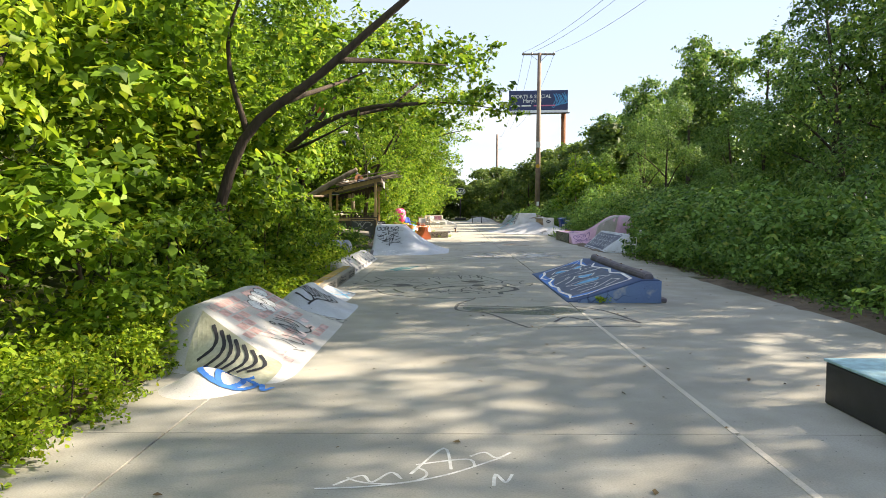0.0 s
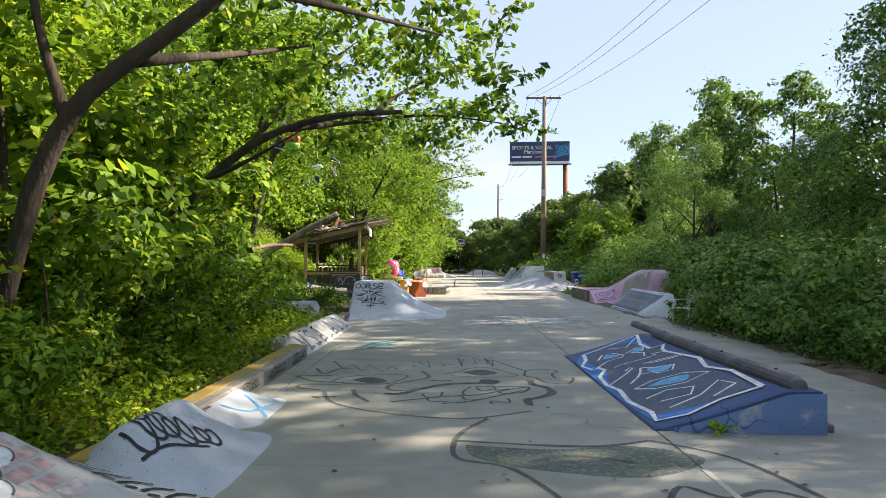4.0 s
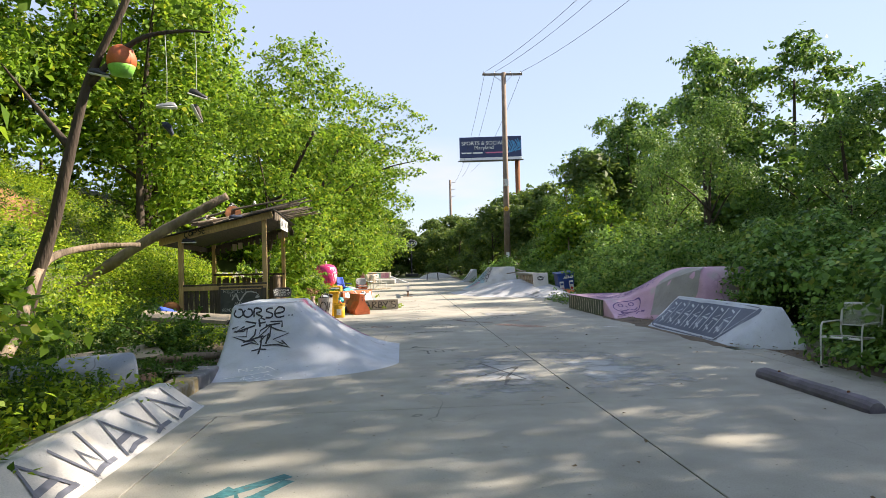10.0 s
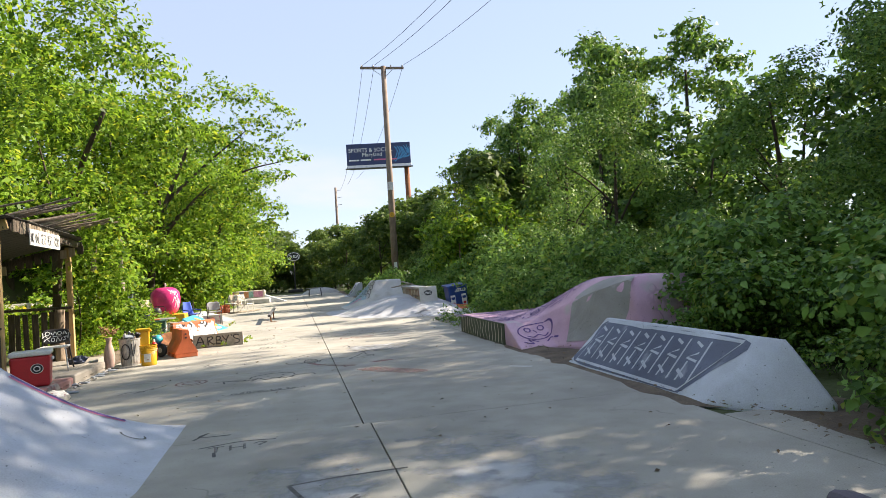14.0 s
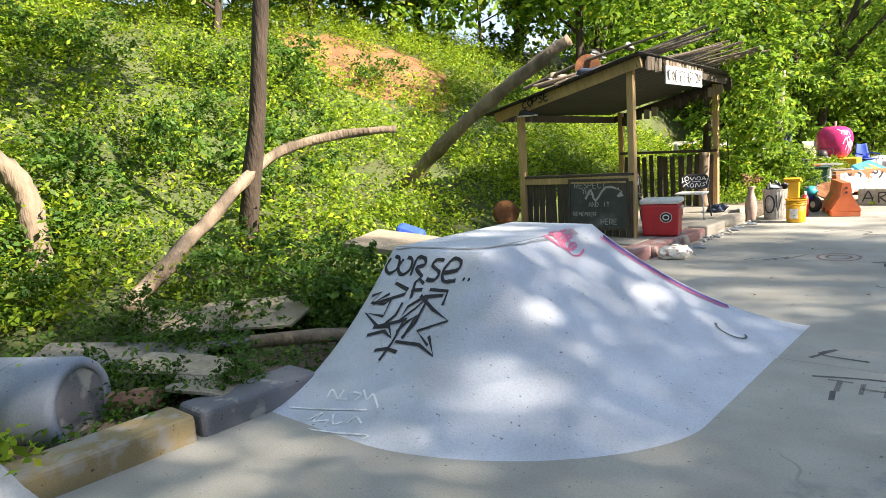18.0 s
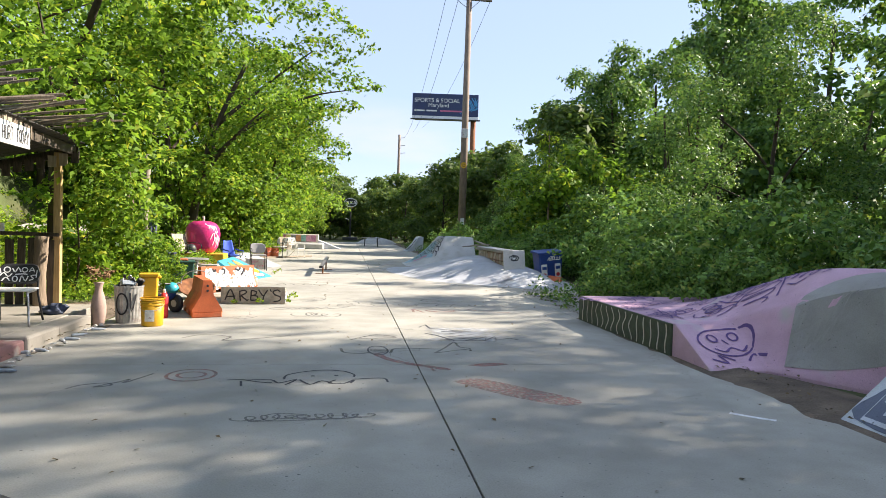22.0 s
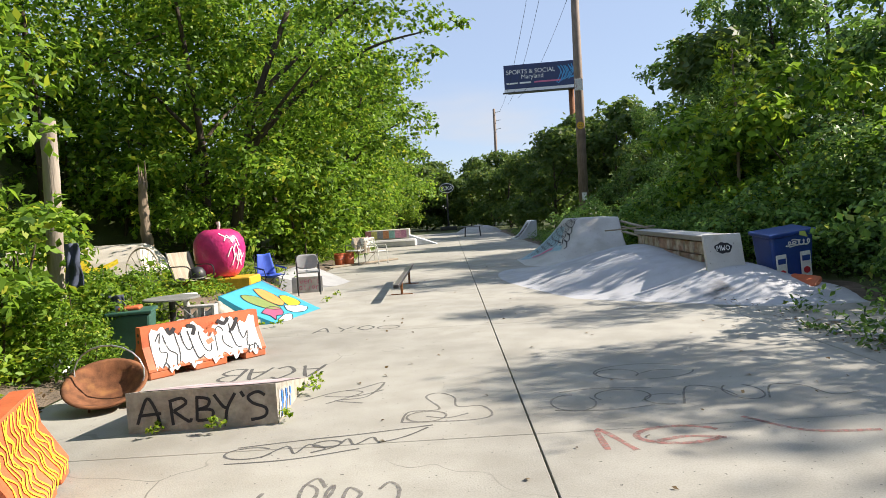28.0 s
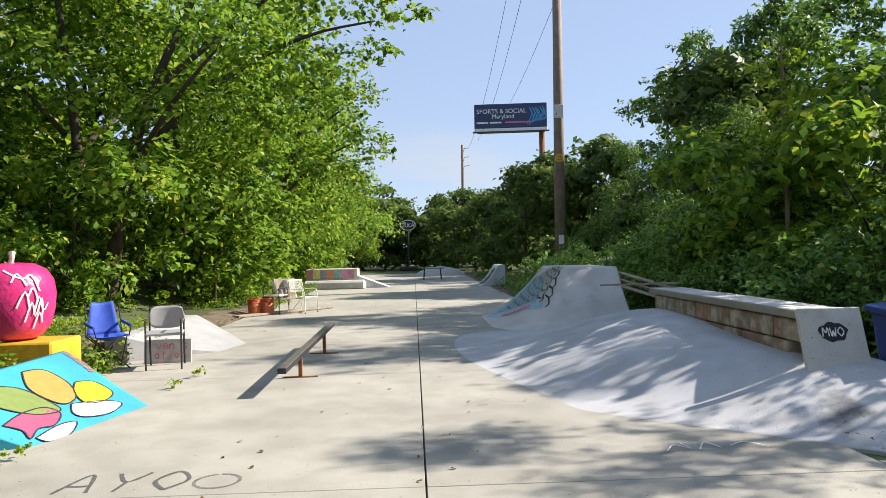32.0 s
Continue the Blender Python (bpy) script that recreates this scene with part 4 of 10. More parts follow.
M_PALE_GREY = concrete("bare_patch_concrete", (0.44, 0.42, 0.41), (0.33, 0.32, 0.31))


def pink_foot(x):
    """Near foot of the box, running back along the bank."""
    return 27.1 - 1.9 * max(0.0, min(0.76, x - 5.2))


def f_pink(x, y):
    """A low box that grows into a bank, tall at its near end and falling away."""
    high = 0.37 + 0.71 * smoothstep(4.95, 6.15, x) * smoothstep(30.4, 27.1, y)
    run = 0.78 - 0.5 * smoothstep(5.3, 6.0, x)
    return 0.005 + high * max(0.0, min(1.0, (y - pink_foot(x)) / run))


pink = field("pink_funbox", f_pink, (4.56, 6.9), lambda x: (pink_foot(x), 30.95), M_PINK, "pink concrete funbox and bank painted with black doodle faces", nx=56, ny=64)
M_STRIPE_DARK = plain_paint("black_green_paint", (0.06, 0.075, 0.045))
side = part("side_panel", box_bm(4.535, 4.562, 27.92, 30.96, 0.0, 0.372, 0.004), M_STRIPE_DARK, pink, "dark panel with painted cream waves")
for k in range(15):
    bm = bmesh.new()
    y0 = 28.02 + k * 0.195
    prev = None
    for i in range(9):
        z = 0.02 + 0.33 * i / 8
        wob = 0.05 * math.sin(6.5 * i / 8 + k * 0.9) * (1.0 if 4 < k < 12 else 0.3)
        a, b = bm.verts.new((4.531, y0 + wob, z)), bm.verts.new((4.531, y0 + wob + 0.03, z))
        if prev:
            bm.faces.new((prev[0], prev[1], b, a))
        prev = (a, b)
    part("painted_wave", bm, M_RAMP_CREAM, side)
paint([ellipse(4.98, 27.55, 0.3, 0.22), ellipse(4.86, 27.62, 0.05, 0.06), ellipse(5.1, 27.62, 0.05, 0.06), [(4.8, 27.45), (4.9, 27.4), (5.0, 27.46), (5.1, 27.4), (5.18, 27.46)], [(4.68, 27.28), (4.83, 27.22), (4.78, 27.34), (4.93, 27.26)], [(5.08, 27.25), (5.18, 27.33), (5.26, 27.22)], [(4.96, 27.6), (5.0, 27.52)]], M_SPRAY_PURPLE, 0.022, f_pink, parent=pink, lift=0.006)
for k, (x, y, s) in enumerate(((4.75, 28.7, 0.7), (4.9, 29.6, 0.8), (5.6, 27.6, 1.0), (5.7, 28.7, 1.0), (5.6, 29.6, 0.9), (6.2, 27.4, 0.8), (4.7, 30.3, 0.7), (6.3, 28.8, 0.8))):
    paint(scrawl(40 + k, 0.75 * s, 0.45 * s, 5), M_SPRAY_PURPLE, 0.02, f_pink, (x, y), 20 * k, parent=pink, lift=0.007)


for k, (x, y, s, a) in enumerate(((4.85, 28.3, 0.8, 70), (5.0, 29.1, 0.9, 100), (5.1, 30.2, 0.8, 60), (5.45, 28.1, 0.9, 80), (5.95, 28.2, 0.9, 95), (6.0, 29.4, 1.0, 80), (5.5, 30.4, 0.9, 70), (6.3, 30.3, 0.9, 100), (6.55, 29.0, 0.9, 85), (6.4, 27.8, 0.8, 75))):
    paint(scrawl(60 + k, 0.6 * s, 0.4 * s, 4) + [ellipse(0.3 * s, 0.2 * s, 0.07, 0.09, 10)], M_SPRAY_PURPLE, 0.02, f_pink, (x, y), a, parent=pink, lift=0.010)
patch([(5.3, 27.0), (5.6, 26.45), (5.9, 25.95), (6.1, 26.1), (6.0, 26.7), (5.6, 27.15)], M_PALE_GREY, f_pink, pink, 0.013)


M_MOUND = concrete("troweled_mound_concrete", (0.53, 0.54, 0.57), (0.41, 0.42, 0.45), ((0.36, 0.36, 0.37), 0.64, 0.74, 1.4))


def mound_foot(x):
    d = 5.3 - x
    return 36.2 + 0.72 * max(0.0, d) + 2.4 * max(0.0, d - 2.3)


def f_mound(x, y):
    """A troweled hump that climbs to the ledge and runs out to a feather edge."""
    hump = (0.42 + 0.14 * smoothstep(38.0, 41.0, y)) * smoothstep(1.9, 4.9, x) ** 1.2 * smoothstep(-0.1, 1.9, y - mound_foot(x)) * smoothstep(44.2, 41.3, y)
    return -0.004 + hump * smoothstep(7.0, 5.4, x) + 0.012 * noise.noise(Vector((x * 1.3, y * 1.3, 4))) * smoothstep(0, 0.1, hump)


mound = field("concrete_mound", f_mound, (2.1, 7.0), lambda x: (mound_foot(x) - 0.05, 44.4), M_MOUND, "smooth pale concrete mound rising to a ledge", nx=60, ny=70)
patch([(4.44, 36.98), (4.62, 36.8), (4.86, 36.92), (5.1, 36.9), (5.24, 37.18), (5.14, 37.44), (4.9, 37.5), (4.64, 37.42), (4.46, 37.24)], M_SMUDGE, f_mound, mound, 0.006, "smudged_tag", "rubbed grey spray smudge")
paint([[(3.28, 36.7), (3.38, 36.84), (3.46, 36.74), (3.44, 36.88)], [(3.52, 36.72), (3.62, 36.88), (3.68, 36.74)], [(3.76, 36.78), (3.9, 36.86), (4.02, 36.74)]], M_SPRAY_WHITE, 0.012, None, parent=mound, lift=0.012)


def build_ledge():
    """Block-built ledge with a slab cap and a painted end panel that leans back."""
    led = thing("skate_ledge", pose(0, 0, 0), "block-built ledge with a pale cap and a tagged end panel", "ledge")
    rng = random.Random(5)
    for r in range(3):
        for c in range(8):
            y0 = 38.02 + c * 0.45 + (0.2 if r % 2 else 0.0)
            y1 = min(y0 + 0.437, 41.72)
            if y1 - y0 < 0.1:
                continue
            part("block", box_bm(5.0 + rng.uniform(0, 0.012), 5.4, y0, y1, 0.12 + r * 0.21, 0.12 + r * 0.21 + 0.198, 0.012), rng.choice((M_BLOCK, M_BLOCK, M_BLOCK, M_BLOCK_RED)), led)
    bm = box_bm(4.965, 5.46, 37.98, 41.76, 0.752, 0.83, 0.014, seg=2)
    part("cap", bm, M_KERB, led)
    part("cap_paint", box_bm(4.99, 5.44, 38.0, 41.74, 0.826, 0.834, 0.002), M_RAMP_WHITE, led)
    bm = box_bm(4.93, 5.5, -0.03, 0.03, 0.0, 0.68, 0.01)
    panel = part("end_panel", bm, M_RAMP_WHITE, led, "grey-white rendered end panel")
    panel.matrix_basis = pose(0, 37.74, 0.2, -17, 0, 0)
    bm = bmesh.new()
    vs = [bm.verts.new((5.21 + 0.13 * math.cos(a) * (1 + 0.08 * math.sin(5 * a)), -0.034, 0.46 + 0.085 * math.sin(a) * (1 + 0.1 * math.cos(7 * a)))) for a in [2 * math.pi * i / 28 for i in range(28)]]
    bm.faces.new(vs)
    part("tag_cloud", bm, M_SPRAY_BLACK, panel)
    bm = bmesh.new()
    for ln in glyph_lines("MWO", 0.055, 1.25):
        prev = None
        pts = smoothed([(5.11 + x, 0.42 + z, 0) for x, z in ln], 4)
        for a, b in zip(pts, pts[1:]):
            d = (b - a).normalized() if (b - a).length > 1e-6 else Vector((1, 0, 0))
            s = Vector((-d.y, d.x, 0)) * 0.006
            q = [a + s, a - s, b - s, b + s]
            bm.faces.new([bm.verts.new((v.x, -0.038, v.y)) for v in q])
    part("tag_letters", bm, M_SPRAY_WHITE, panel)
    return led


M_BLOCK = surface("stained_block", (0.40, 0.34, 0.27), 0.92, vary=0.45, scale=7, grain=40, relief=0.9, dirt=(0.24, 0.15, 0.10), dirt_at=(0.5, 0.62))
M_BLOCK_RED = surface("rust_stained_block", (0.34, 0.215, 0.15), 0.92, vary=0.4, scale=6, grain=50, relief=0.6, dirt=(0.42, 0.37, 0.30))
build_ledge()


def f_lattice(x, y):
    d1, d2 = max(0.0, 44.75 - y) / 1.35, max(0.0, 4.38 - x) / 1.5
    return 1.08 * curve_down(math.hypot(d1, d2), 1.7) - 0.014


lattice = field("quarter_pipe", f_lattice, (2.85, 5.42), lambda x: (43.3, 46.7), M_RAMP_WHITE, "tall pale quarter pipe with blue paint and a black lattice", nx=60, ny=60)
patch([(3.05, 46.2), (3.3, 46.6), (3.9, 46.6), (4.15, 46.5), (4.2, 45.6), (4.0, 44.9), (3.85, 44.3), (3.4, 45.0)], plain_paint("pale_teal_paint", (0.30, 0.45, 0.52)), f_lattice, lattice, 0.006)
def on_quad(u, v):
    """A place on the flank: u along the foot, v up to the coping."""
    a, b, c, d = (3.2, 46.25), (4.15, 46.5), (4.55, 45.0), (3.98, 44.15)
    return tuple((a[k] * (1 - u) + d[k] * u) * (1 - v) + (b[k] * (1 - u) + c[k] * u) * v for k in (0, 1))


for k in range(11):
    paint([[on_quad(0.04 + 0.09 * k + 0.028 * (i % 2), i / 12) for i in range(13)]], M_SPRAY_BLACK, 0.03, f_lattice, parent=lattice, lift=0.010 + 0.001 * (k % 2), bend=False)
    if k < 10:
        paint([[on_quad(0.068 + 0.09 * k, (i + 0.5) / 12 + 0.04), on_quad(0.13 + 0.09 * k, (i + 0.5) / 12 + 0.04)] for i in range(k % 2, 11, 2)], M_SPRAY_BLACK, 0.03, f_lattice, parent=lattice, lift=0.012, bend=False)
paint([[(3.3, 45.5), (3.5, 45.0), (3.7, 44.6)], [(3.4, 45.2), (3.65, 44.8)]], M_SPRAY_PINK, 0.09, f_lattice, parent=lattice, lift=0.012)


def f_bird(x, y):
    return -0.014 + 0.48 * curve_down((x + 2.12) / (0.72 + max(0.0, y - 37.2) * 0.28), 1.2)


M_TURQ = concrete("turquoise_paint", (0.045, 0.37, 0.52), (0.03, 0.31, 0.45))
bird = field("painted_bank", f_bird, (-2.14, -0.95), lambda x: (37.12 + max(0.0, x + 2.18) * 0.3, 39.32 - max(0.0, x + 2.1) * 0.56), M_TURQ, "turquoise bank painted with birds in yellow, orange and white", nx=36, ny=44)
for nm, pts, col in (("olive", [(-2.0, 37.68), (-1.98, 37.83), (-1.86, 38.05), (-1.66, 38.08), (-1.5, 38.03), (-1.58, 37.8), (-1.78, 37.63), (-1.92, 37.59)], (0.17, 0.23, 0.06)), ("orange", [(-2.01, 38.36), (-1.95, 38.6), (-1.72, 38.57), (-1.54, 38.37), (-1.53, 38.16), (-1.67, 38.1), (-1.84, 38.14)], (0.62, 0.25, 0.06)),
                     ("yellow", [(-1.68, 38.64), (-1.59, 38.81), (-1.38, 38.74), (-1.35, 38.5), (-1.44, 38.33), (-1.59, 38.44)], (0.78, 0.58, 0.015)), ("white", [(-1.5, 38.21), (-1.35, 38.5), (-1.22, 38.57), (-1.21, 38.31), (-1.32, 38.09), (-1.42, 38.07)], (0.80, 0.80, 0.79)),
                     ("maroon", [(-1.64, 37.45), (-1.65, 37.71), (-1.6, 37.95), (-1.48, 37.98), (-1.42, 37.78), (-1.47, 37.63), (-1.44, 37.46), (-1.53, 37.51)], (0.36, 0.07, 0.15)), ("cream", [(-1.42, 37.5), (-1.4, 37.8), (-1.33, 37.95), (-1.27, 37.7), (-1.33, 37.52)], (0.74, 0.72, 0.72))):
    patch(pts, plain_paint(nm + "_mural_paint", col, worn=0.1), f_bird, bird, 0.008)
    paint([pts + pts[:1]], M_SPRAY_BLACK, 0.012, f_bird, parent=bird, lift=0.011)
M_RUBBLE = surface("broken_concrete", (0.38, 0.34, 0.28), 0.95, vary=0.3, scale=9, grain=45, relief=0.9, dirt=(0.24, 0.19, 0.14), depth=0.008)


def f_broken(x, y):
    """Ragged end of the bank where the render has broken away."""
    rise = max(0.0, f_bird(max(x, -2.12), 37.2)) * smoothstep(-3.0, -2.1, x) * smoothstep(36.72, 37.1, y + 0.16 * noise.noise(Vector((x * 3.1, 5.0, 2.0)))) ** 0.7
    return -0.012 + rise * (0.8 + 0.3 * noise.noise(Vector((x * 6, y * 6, 3)))) + 0.025 * abs(noise.noise(Vector((x * 17, y * 17, 7)))) * smoothstep(0, 0.06, rise)


broken = field("broken_edge", f_broken, (-2.8, -1.62), lambda x: (36.6, 37.118 + max(0.0, x + 2.18) * 0.3), M_RUBBLE, nx=44, ny=24, label="")
broken.parent = bird
for _k in ("category", "kind"):
    if _k in broken:
        del broken[_k]
paint([[(-2.1, 39.26), (-1.95, 39.2), (-1.7, 39.04)]], M_SPRAY_RED, 0.08, f_bird, parent=bird, lift=0.01)


def f_low(x, y):
    return -0.012 + 0.36 * curve_down((x + 2.45) / (0.95 + max(0.0, y - 41.6) * 0.25), 1.15)


low_bank = field("low_bank", f_low, (-2.7, -1.14), lambda x: (41.5 + max(0.0, x + 2.4) * 0.75, 44.7 - max(0.0, x + 2.5) * 1.2), M_SLAB_BLUE, "low grey concrete bank behind the chairs", nx=36, ny=36)
M_BOARD_GREY = wood("grey_weathered_ply", (0.14, 0.135, 0.12), (0.26, 0.24, 0.21), scale=0.4)
M_BOARD_OLD = wood("weathered_board", (0.25, 0.205, 0.15), (0.43, 0.36, 0.275))
tagged(placed(part("plank", box_bm(-0.12, 0.12, -1.45, 1.45, 0, 0.05, 0.006), M_BOARD_OLD), pose(-1.6, 48.7, 0.01, 0, 0, -40)), "weathered plank lying along the slab edge", "plank")


def build_far_ledge():
    led = thing("mosaic_ledge", pose(0, 0, 0), "low concrete ledge with a multicoloured painted face", "ledge")
    part("body", box_bm(-2.85, -0.75, 59.6, 60.6, 0, 0.80, 0.02), M_RAMP_CREAM, led)
    cols = [(0.5, 0.2, 0.25), (0.6, 0.55, 0.2), (0.25, 0.25, 0.3), (0.55, 0.25, 0.12), (0.25, 0.45, 0.42), (0.6, 0.3, 0.4), (0.45, 0.2, 0.3)]
    for k, c in enumerate(cols):
        part("painted_panel", box_bm(-2.83 + k * 0.28, -2.56 + k * 0.28, 59.585, 59.605, 0.4, 0.76, 0.003), plain_paint("panel_%s" % "abcdefg"[k], c), led)
    part("foot", box_bm(-2.85, -0.4, 58.9, 59.59, -0.05, 0.34, 0.08), M_RAMP_WHITE, led)
    bm = bmesh.new()
    vs = [bm.verts.new(p) for p in ((-0.75, 59.6, 0), (-0.75, 60.6, 0), (-0.75, 60.6, 0.5), (-0.75, 59.6, 0.5), (0.55, 59.6, 0.0), (0.55, 60.6, 0.0))]
    for f in ((3, 2, 5, 4), (0, 3, 4), (1, 5, 2), (0, 4, 5, 1), (0, 1, 2, 3)):
        bm.faces.new([vs[i] for i in f])
    part("side_ramp", bm, M_RAMP_PALE, led)


build_far_ledge()


def f_farq(x, y):
    return 0.01 + 0.82 * curve_down((4.95 - x) / 0.75, 1.6)


farq = field("small_quarter_pipe", f_farq, (4.15, 5.2), lambda x: (58.8, 60.6), M_RAMP_PALE, "small grey quarter pipe with a black drawing at the far end", nx=20, ny=16)
paint(scrawl(90, 0.5, 1.0, 5), M_SPRAY_BLACK, 0.05, f_farq, (4.4, 59.1), 10, parent=farq, lift=0.008)


# ---- spray paint on the slab ----
def floor_paint(lines, mat, width, at=(0, 0), turn=0.0, scale=(1, 1), bend=True, lift=0.0018, seed=1):
    return paint(lines, mat, width, None, at, turn, scale, pavement, lift, "spray_paint", bend=bend, seed=seed)


def build_creature():
    """The big faded creature drawn across the slab."""
    patch([(0.3, 13.21), (0.35, 13.37), (0.49, 13.35), (0.54, 13.23), (0.45, 13.07), (0.32, 13.11)], M_SPRAY_GREY, None, pavement, 0.0014)
    patch([(0.13, 13.84), (0.36, 14.04), (0.55, 13.82), (0.34, 13.64)], M_SPRAY_GREY, None, pavement, 0.0014)
    patch([(-1.1, 13.29), (-0.92, 13.49), (-0.7, 13.24), (-0.86, 13.09)], M_SPRAY_GREY, None, pavement, 0.0014)
    floor_paint([[(-0.66, 12.55), (-0.51, 12.53), (-0.32, 12.77), (-0.14, 12.99), (0.06, 13.1), (0.32, 13.14)], [(0.87, 13.34), (0.88, 13.07), (0.99, 12.92), (1.01, 12.62), (0.84, 12.38), (0.73, 12.29), (0.72, 12.03)]], M_SPRAY_GREY, 0.085)
    floor_paint([[(-0.57, 12.14), (-0.36, 12.26), (-0.05, 12.41), (0.29, 12.53), (0.65, 12.84), (0.83, 12.92)], [(-0.09, 12.09), (0.19, 12.21), (0.56, 12.56), (0.72, 12.65), (0.82, 12.88)], [(0.25, 12.95), (0.49, 12.96), (0.82, 12.94)], [(-0.25, 13.24), (-0.13, 13.3), (0.01, 13.27)]], M_SPRAY_GREY, 0.035)
    floor_paint([[(-0.29, 12.54), (-0.24, 12.38), (-0.11, 12.42), (-0.09, 12.63)], [(0.21, 12.93), (0.12, 12.66), (0.15, 12.45), (0.27, 12.52)], [(0.26, 12.91), (0.31, 12.7), (0.43, 12.8)], [(0.45, 12.92), (0.47, 12.74), (0.61, 12.84)], [(0.47, 12.68), (0.53, 12.56), (0.73, 12.73)], [(-0.24, 12.37), (-0.19, 12.18), (-0.02, 12.2)], [(0.1, 12.47), (0.14, 12.27), (0.26, 12.28)], [(0.38, 12.08), (0.38, 12.21), (0.54, 12.15), (0.54, 12.35)]], M_SPRAY_GREY, 0.025)
    floor_paint([[(0.9, 13.98), (1.08, 14.1), (1.28, 13.98), (1.18, 13.75), (1.19, 13.48), (1.37, 13.54), (1.36, 13.38)], [(0.9, 13.98), (0.85, 13.62), (0.95, 13.52), (1.01, 13.27), (1.1, 13.16), (1.26, 13.14), (1.36, 13.38)]], M_SPRAY_GREY, 0.028)
    floor_paint([[(-0.08, 13.69), (0.1, 13.91), (0.23, 14.14), (0.45, 14.2), (0.64, 13.92), (0.76, 13.63), (0.58, 13.53), (0.29, 13.51), (0.0, 13.61)], [(-1.29, 13.19), (-1.24, 13.41), (-1.02, 13.58), (-0.69, 13.66), (-0.49, 13.55), (-0.64, 13.12), (-0.85, 13.01), (-1.17, 13.07)]], M_SPRAY_GREY, 0.022)
    floor_paint([[(0.02, 14.81), (0.1, 14.98), (0.14, 14.29), (0.16, 14.92), (0.33, 14.51), (0.3, 15.06), (0.48, 14.48), (0.46, 15.0), (0.53, 14.31), (0.55, 14.85), (0.88, 13.98)], [(-0.42, 14.63), (-0.26, 14.16), (-0.3, 14.69), (-0.07, 14.32), (-0.12, 14.58), (0.03, 14.39)], [(-1.53, 14.65), (-1.31, 14.05), (-1.25, 14.38), (-1.05, 13.88), (-1.05, 14.34), (-0.8, 13.85), (-0.74, 14.25), (-0.65, 14.02)]], M_SPRAY_FAINT, 0.03, bend=False)
    floor_paint([[(-1.81, 13.57), (-1.35, 13.55)], [(-1.77, 13.52), (-1.52, 13.22), (-1.18, 13.11), (-0.93, 13.04)], [(-1.33, 12.7), (-1.58, 12.82), (-1.57, 13.01), (-1.19, 13.02), (-0.64, 13.12)], [(-0.35, 13.91), (-0.25, 13.48), (-0.45, 13.23), (-0.65, 12.99), (-0.64, 12.76), (-0.49, 12.7), (-0.35, 12.8)], [(-1.0, 12.72), (-0.93, 12.45), (-0.83, 12.25), (-0.78, 12.15)], [(-1.64, 14.06), (-1.47, 13.68), (-1.37, 14.02), (-1.2, 14.1)], [(-1.25, 12.29), (-1.34, 12.37), (-1.11, 12.37)], [(-1.28, 12.64), (-1.1, 12.1), (-0.6, 11.7), (0.1, 11.5), (0.7, 11.8)], [(0.3, 11.5), (0.1, 11.1), (0.02, 10.81)]], M_SPRAY_FAINT, 0.045)
    floor_paint([[(0.02, 10.81), (0.04, 10.37), (0.4, 10.13), (0.75, 9.23), (0.93, 9.15), (2.07, 9.22)], [(0.02, 10.81), (0.95, 10.68), (1.46, 10.85)], [(1.14, 9.47), (1.34, 9.84), (1.54, 9.65), (1.85, 9.78), (2.12, 9.43)], [(1.46, 10.85), (1.9, 10.4), (2.12, 9.43)], [(0.5, 10.3), (0.8, 10.45), (1.2, 10.3)]], M_SPRAY_GREY, 0.04)
    patch([(0.1, 10.7), (0.7, 10.6), (1.3, 10.7), (1.7, 10.4), (1.2, 10.0), (0.5, 10.15), (0.15, 10.4)], M_SPRAY_GREEN, None, pavement, 0.0012, "painted_patch")


M_CHALK = plain_paint("rubbed_chalk", (0.7, 0.69, 0.66), 0.9)
M_SPRAY_WORN = plain_paint("rubbed_grey_spray", (0.18, 0.17, 0.16), 0.88, thin=0.4)
M_SPRAY_TEAL = plain_paint("teal_spray", (0.05, 0.22, 0.25), thin=0.22)
build_creature()
floor_paint([[(-1.45, 16.0), (-1.1, 16.9), (-0.95, 16.4)], [(-1.32, 16.6), (-0.8, 17.1)], [(-1.42, 15.8), (-1.0, 16.05), (-0.82, 15.85)], [(-1.25, 15.95), (-1.05, 16.5), (-0.78, 17.0)], [(-1.35, 16.2), (-0.85, 16.4)], [(-1.3, 16.35), (-0.9, 16.75)], [(-1.38, 16.05), (-1.0, 16.6)]], M_SPRAY_TEAL, 0.085, bend=False)
floor_paint([[(0.92, 21.5), (1.26, 21.56), (1.76, 21.57)], [(0.92, 21.5), (1.15, 20.7), (1.3, 20.21)], [(0.76, 20.43), (1.36, 21.13)], [(1.0, 20.29), (1.09, 20.48), (1.14, 20.32), (1.07, 20.08)], [(1.36, 21.08), (1.12, 20.4), (1.02, 19.91), (1.1, 19.83)], [(0.87, 20.11), (1.3, 20.21)]], M_SPRAY_GREY, 0.028, bend=False)
floor_paint([[(-0.62, 4.86), (-0.5, 4.98), (-0.44, 4.9), (-0.36, 5.02), (-0.3, 4.94)], [(-0.26, 5.0), (-0.1, 5.36), (-0.06, 5.06)], [(-0.24, 5.12), (0.02, 5.2), (0.06, 5.1)], [(-0.7, 4.82), (-0.4, 4.86), (-0.1, 4.98), (0.2, 5.22)], [(0.14, 4.86), (0.16, 5.0), (0.2, 4.9), (0.24, 5.0)], [(0.04, 5.24), (0.12, 5.3), (0.18, 5.22), (0.26, 5.3)]], M_CHALK, 0.016)
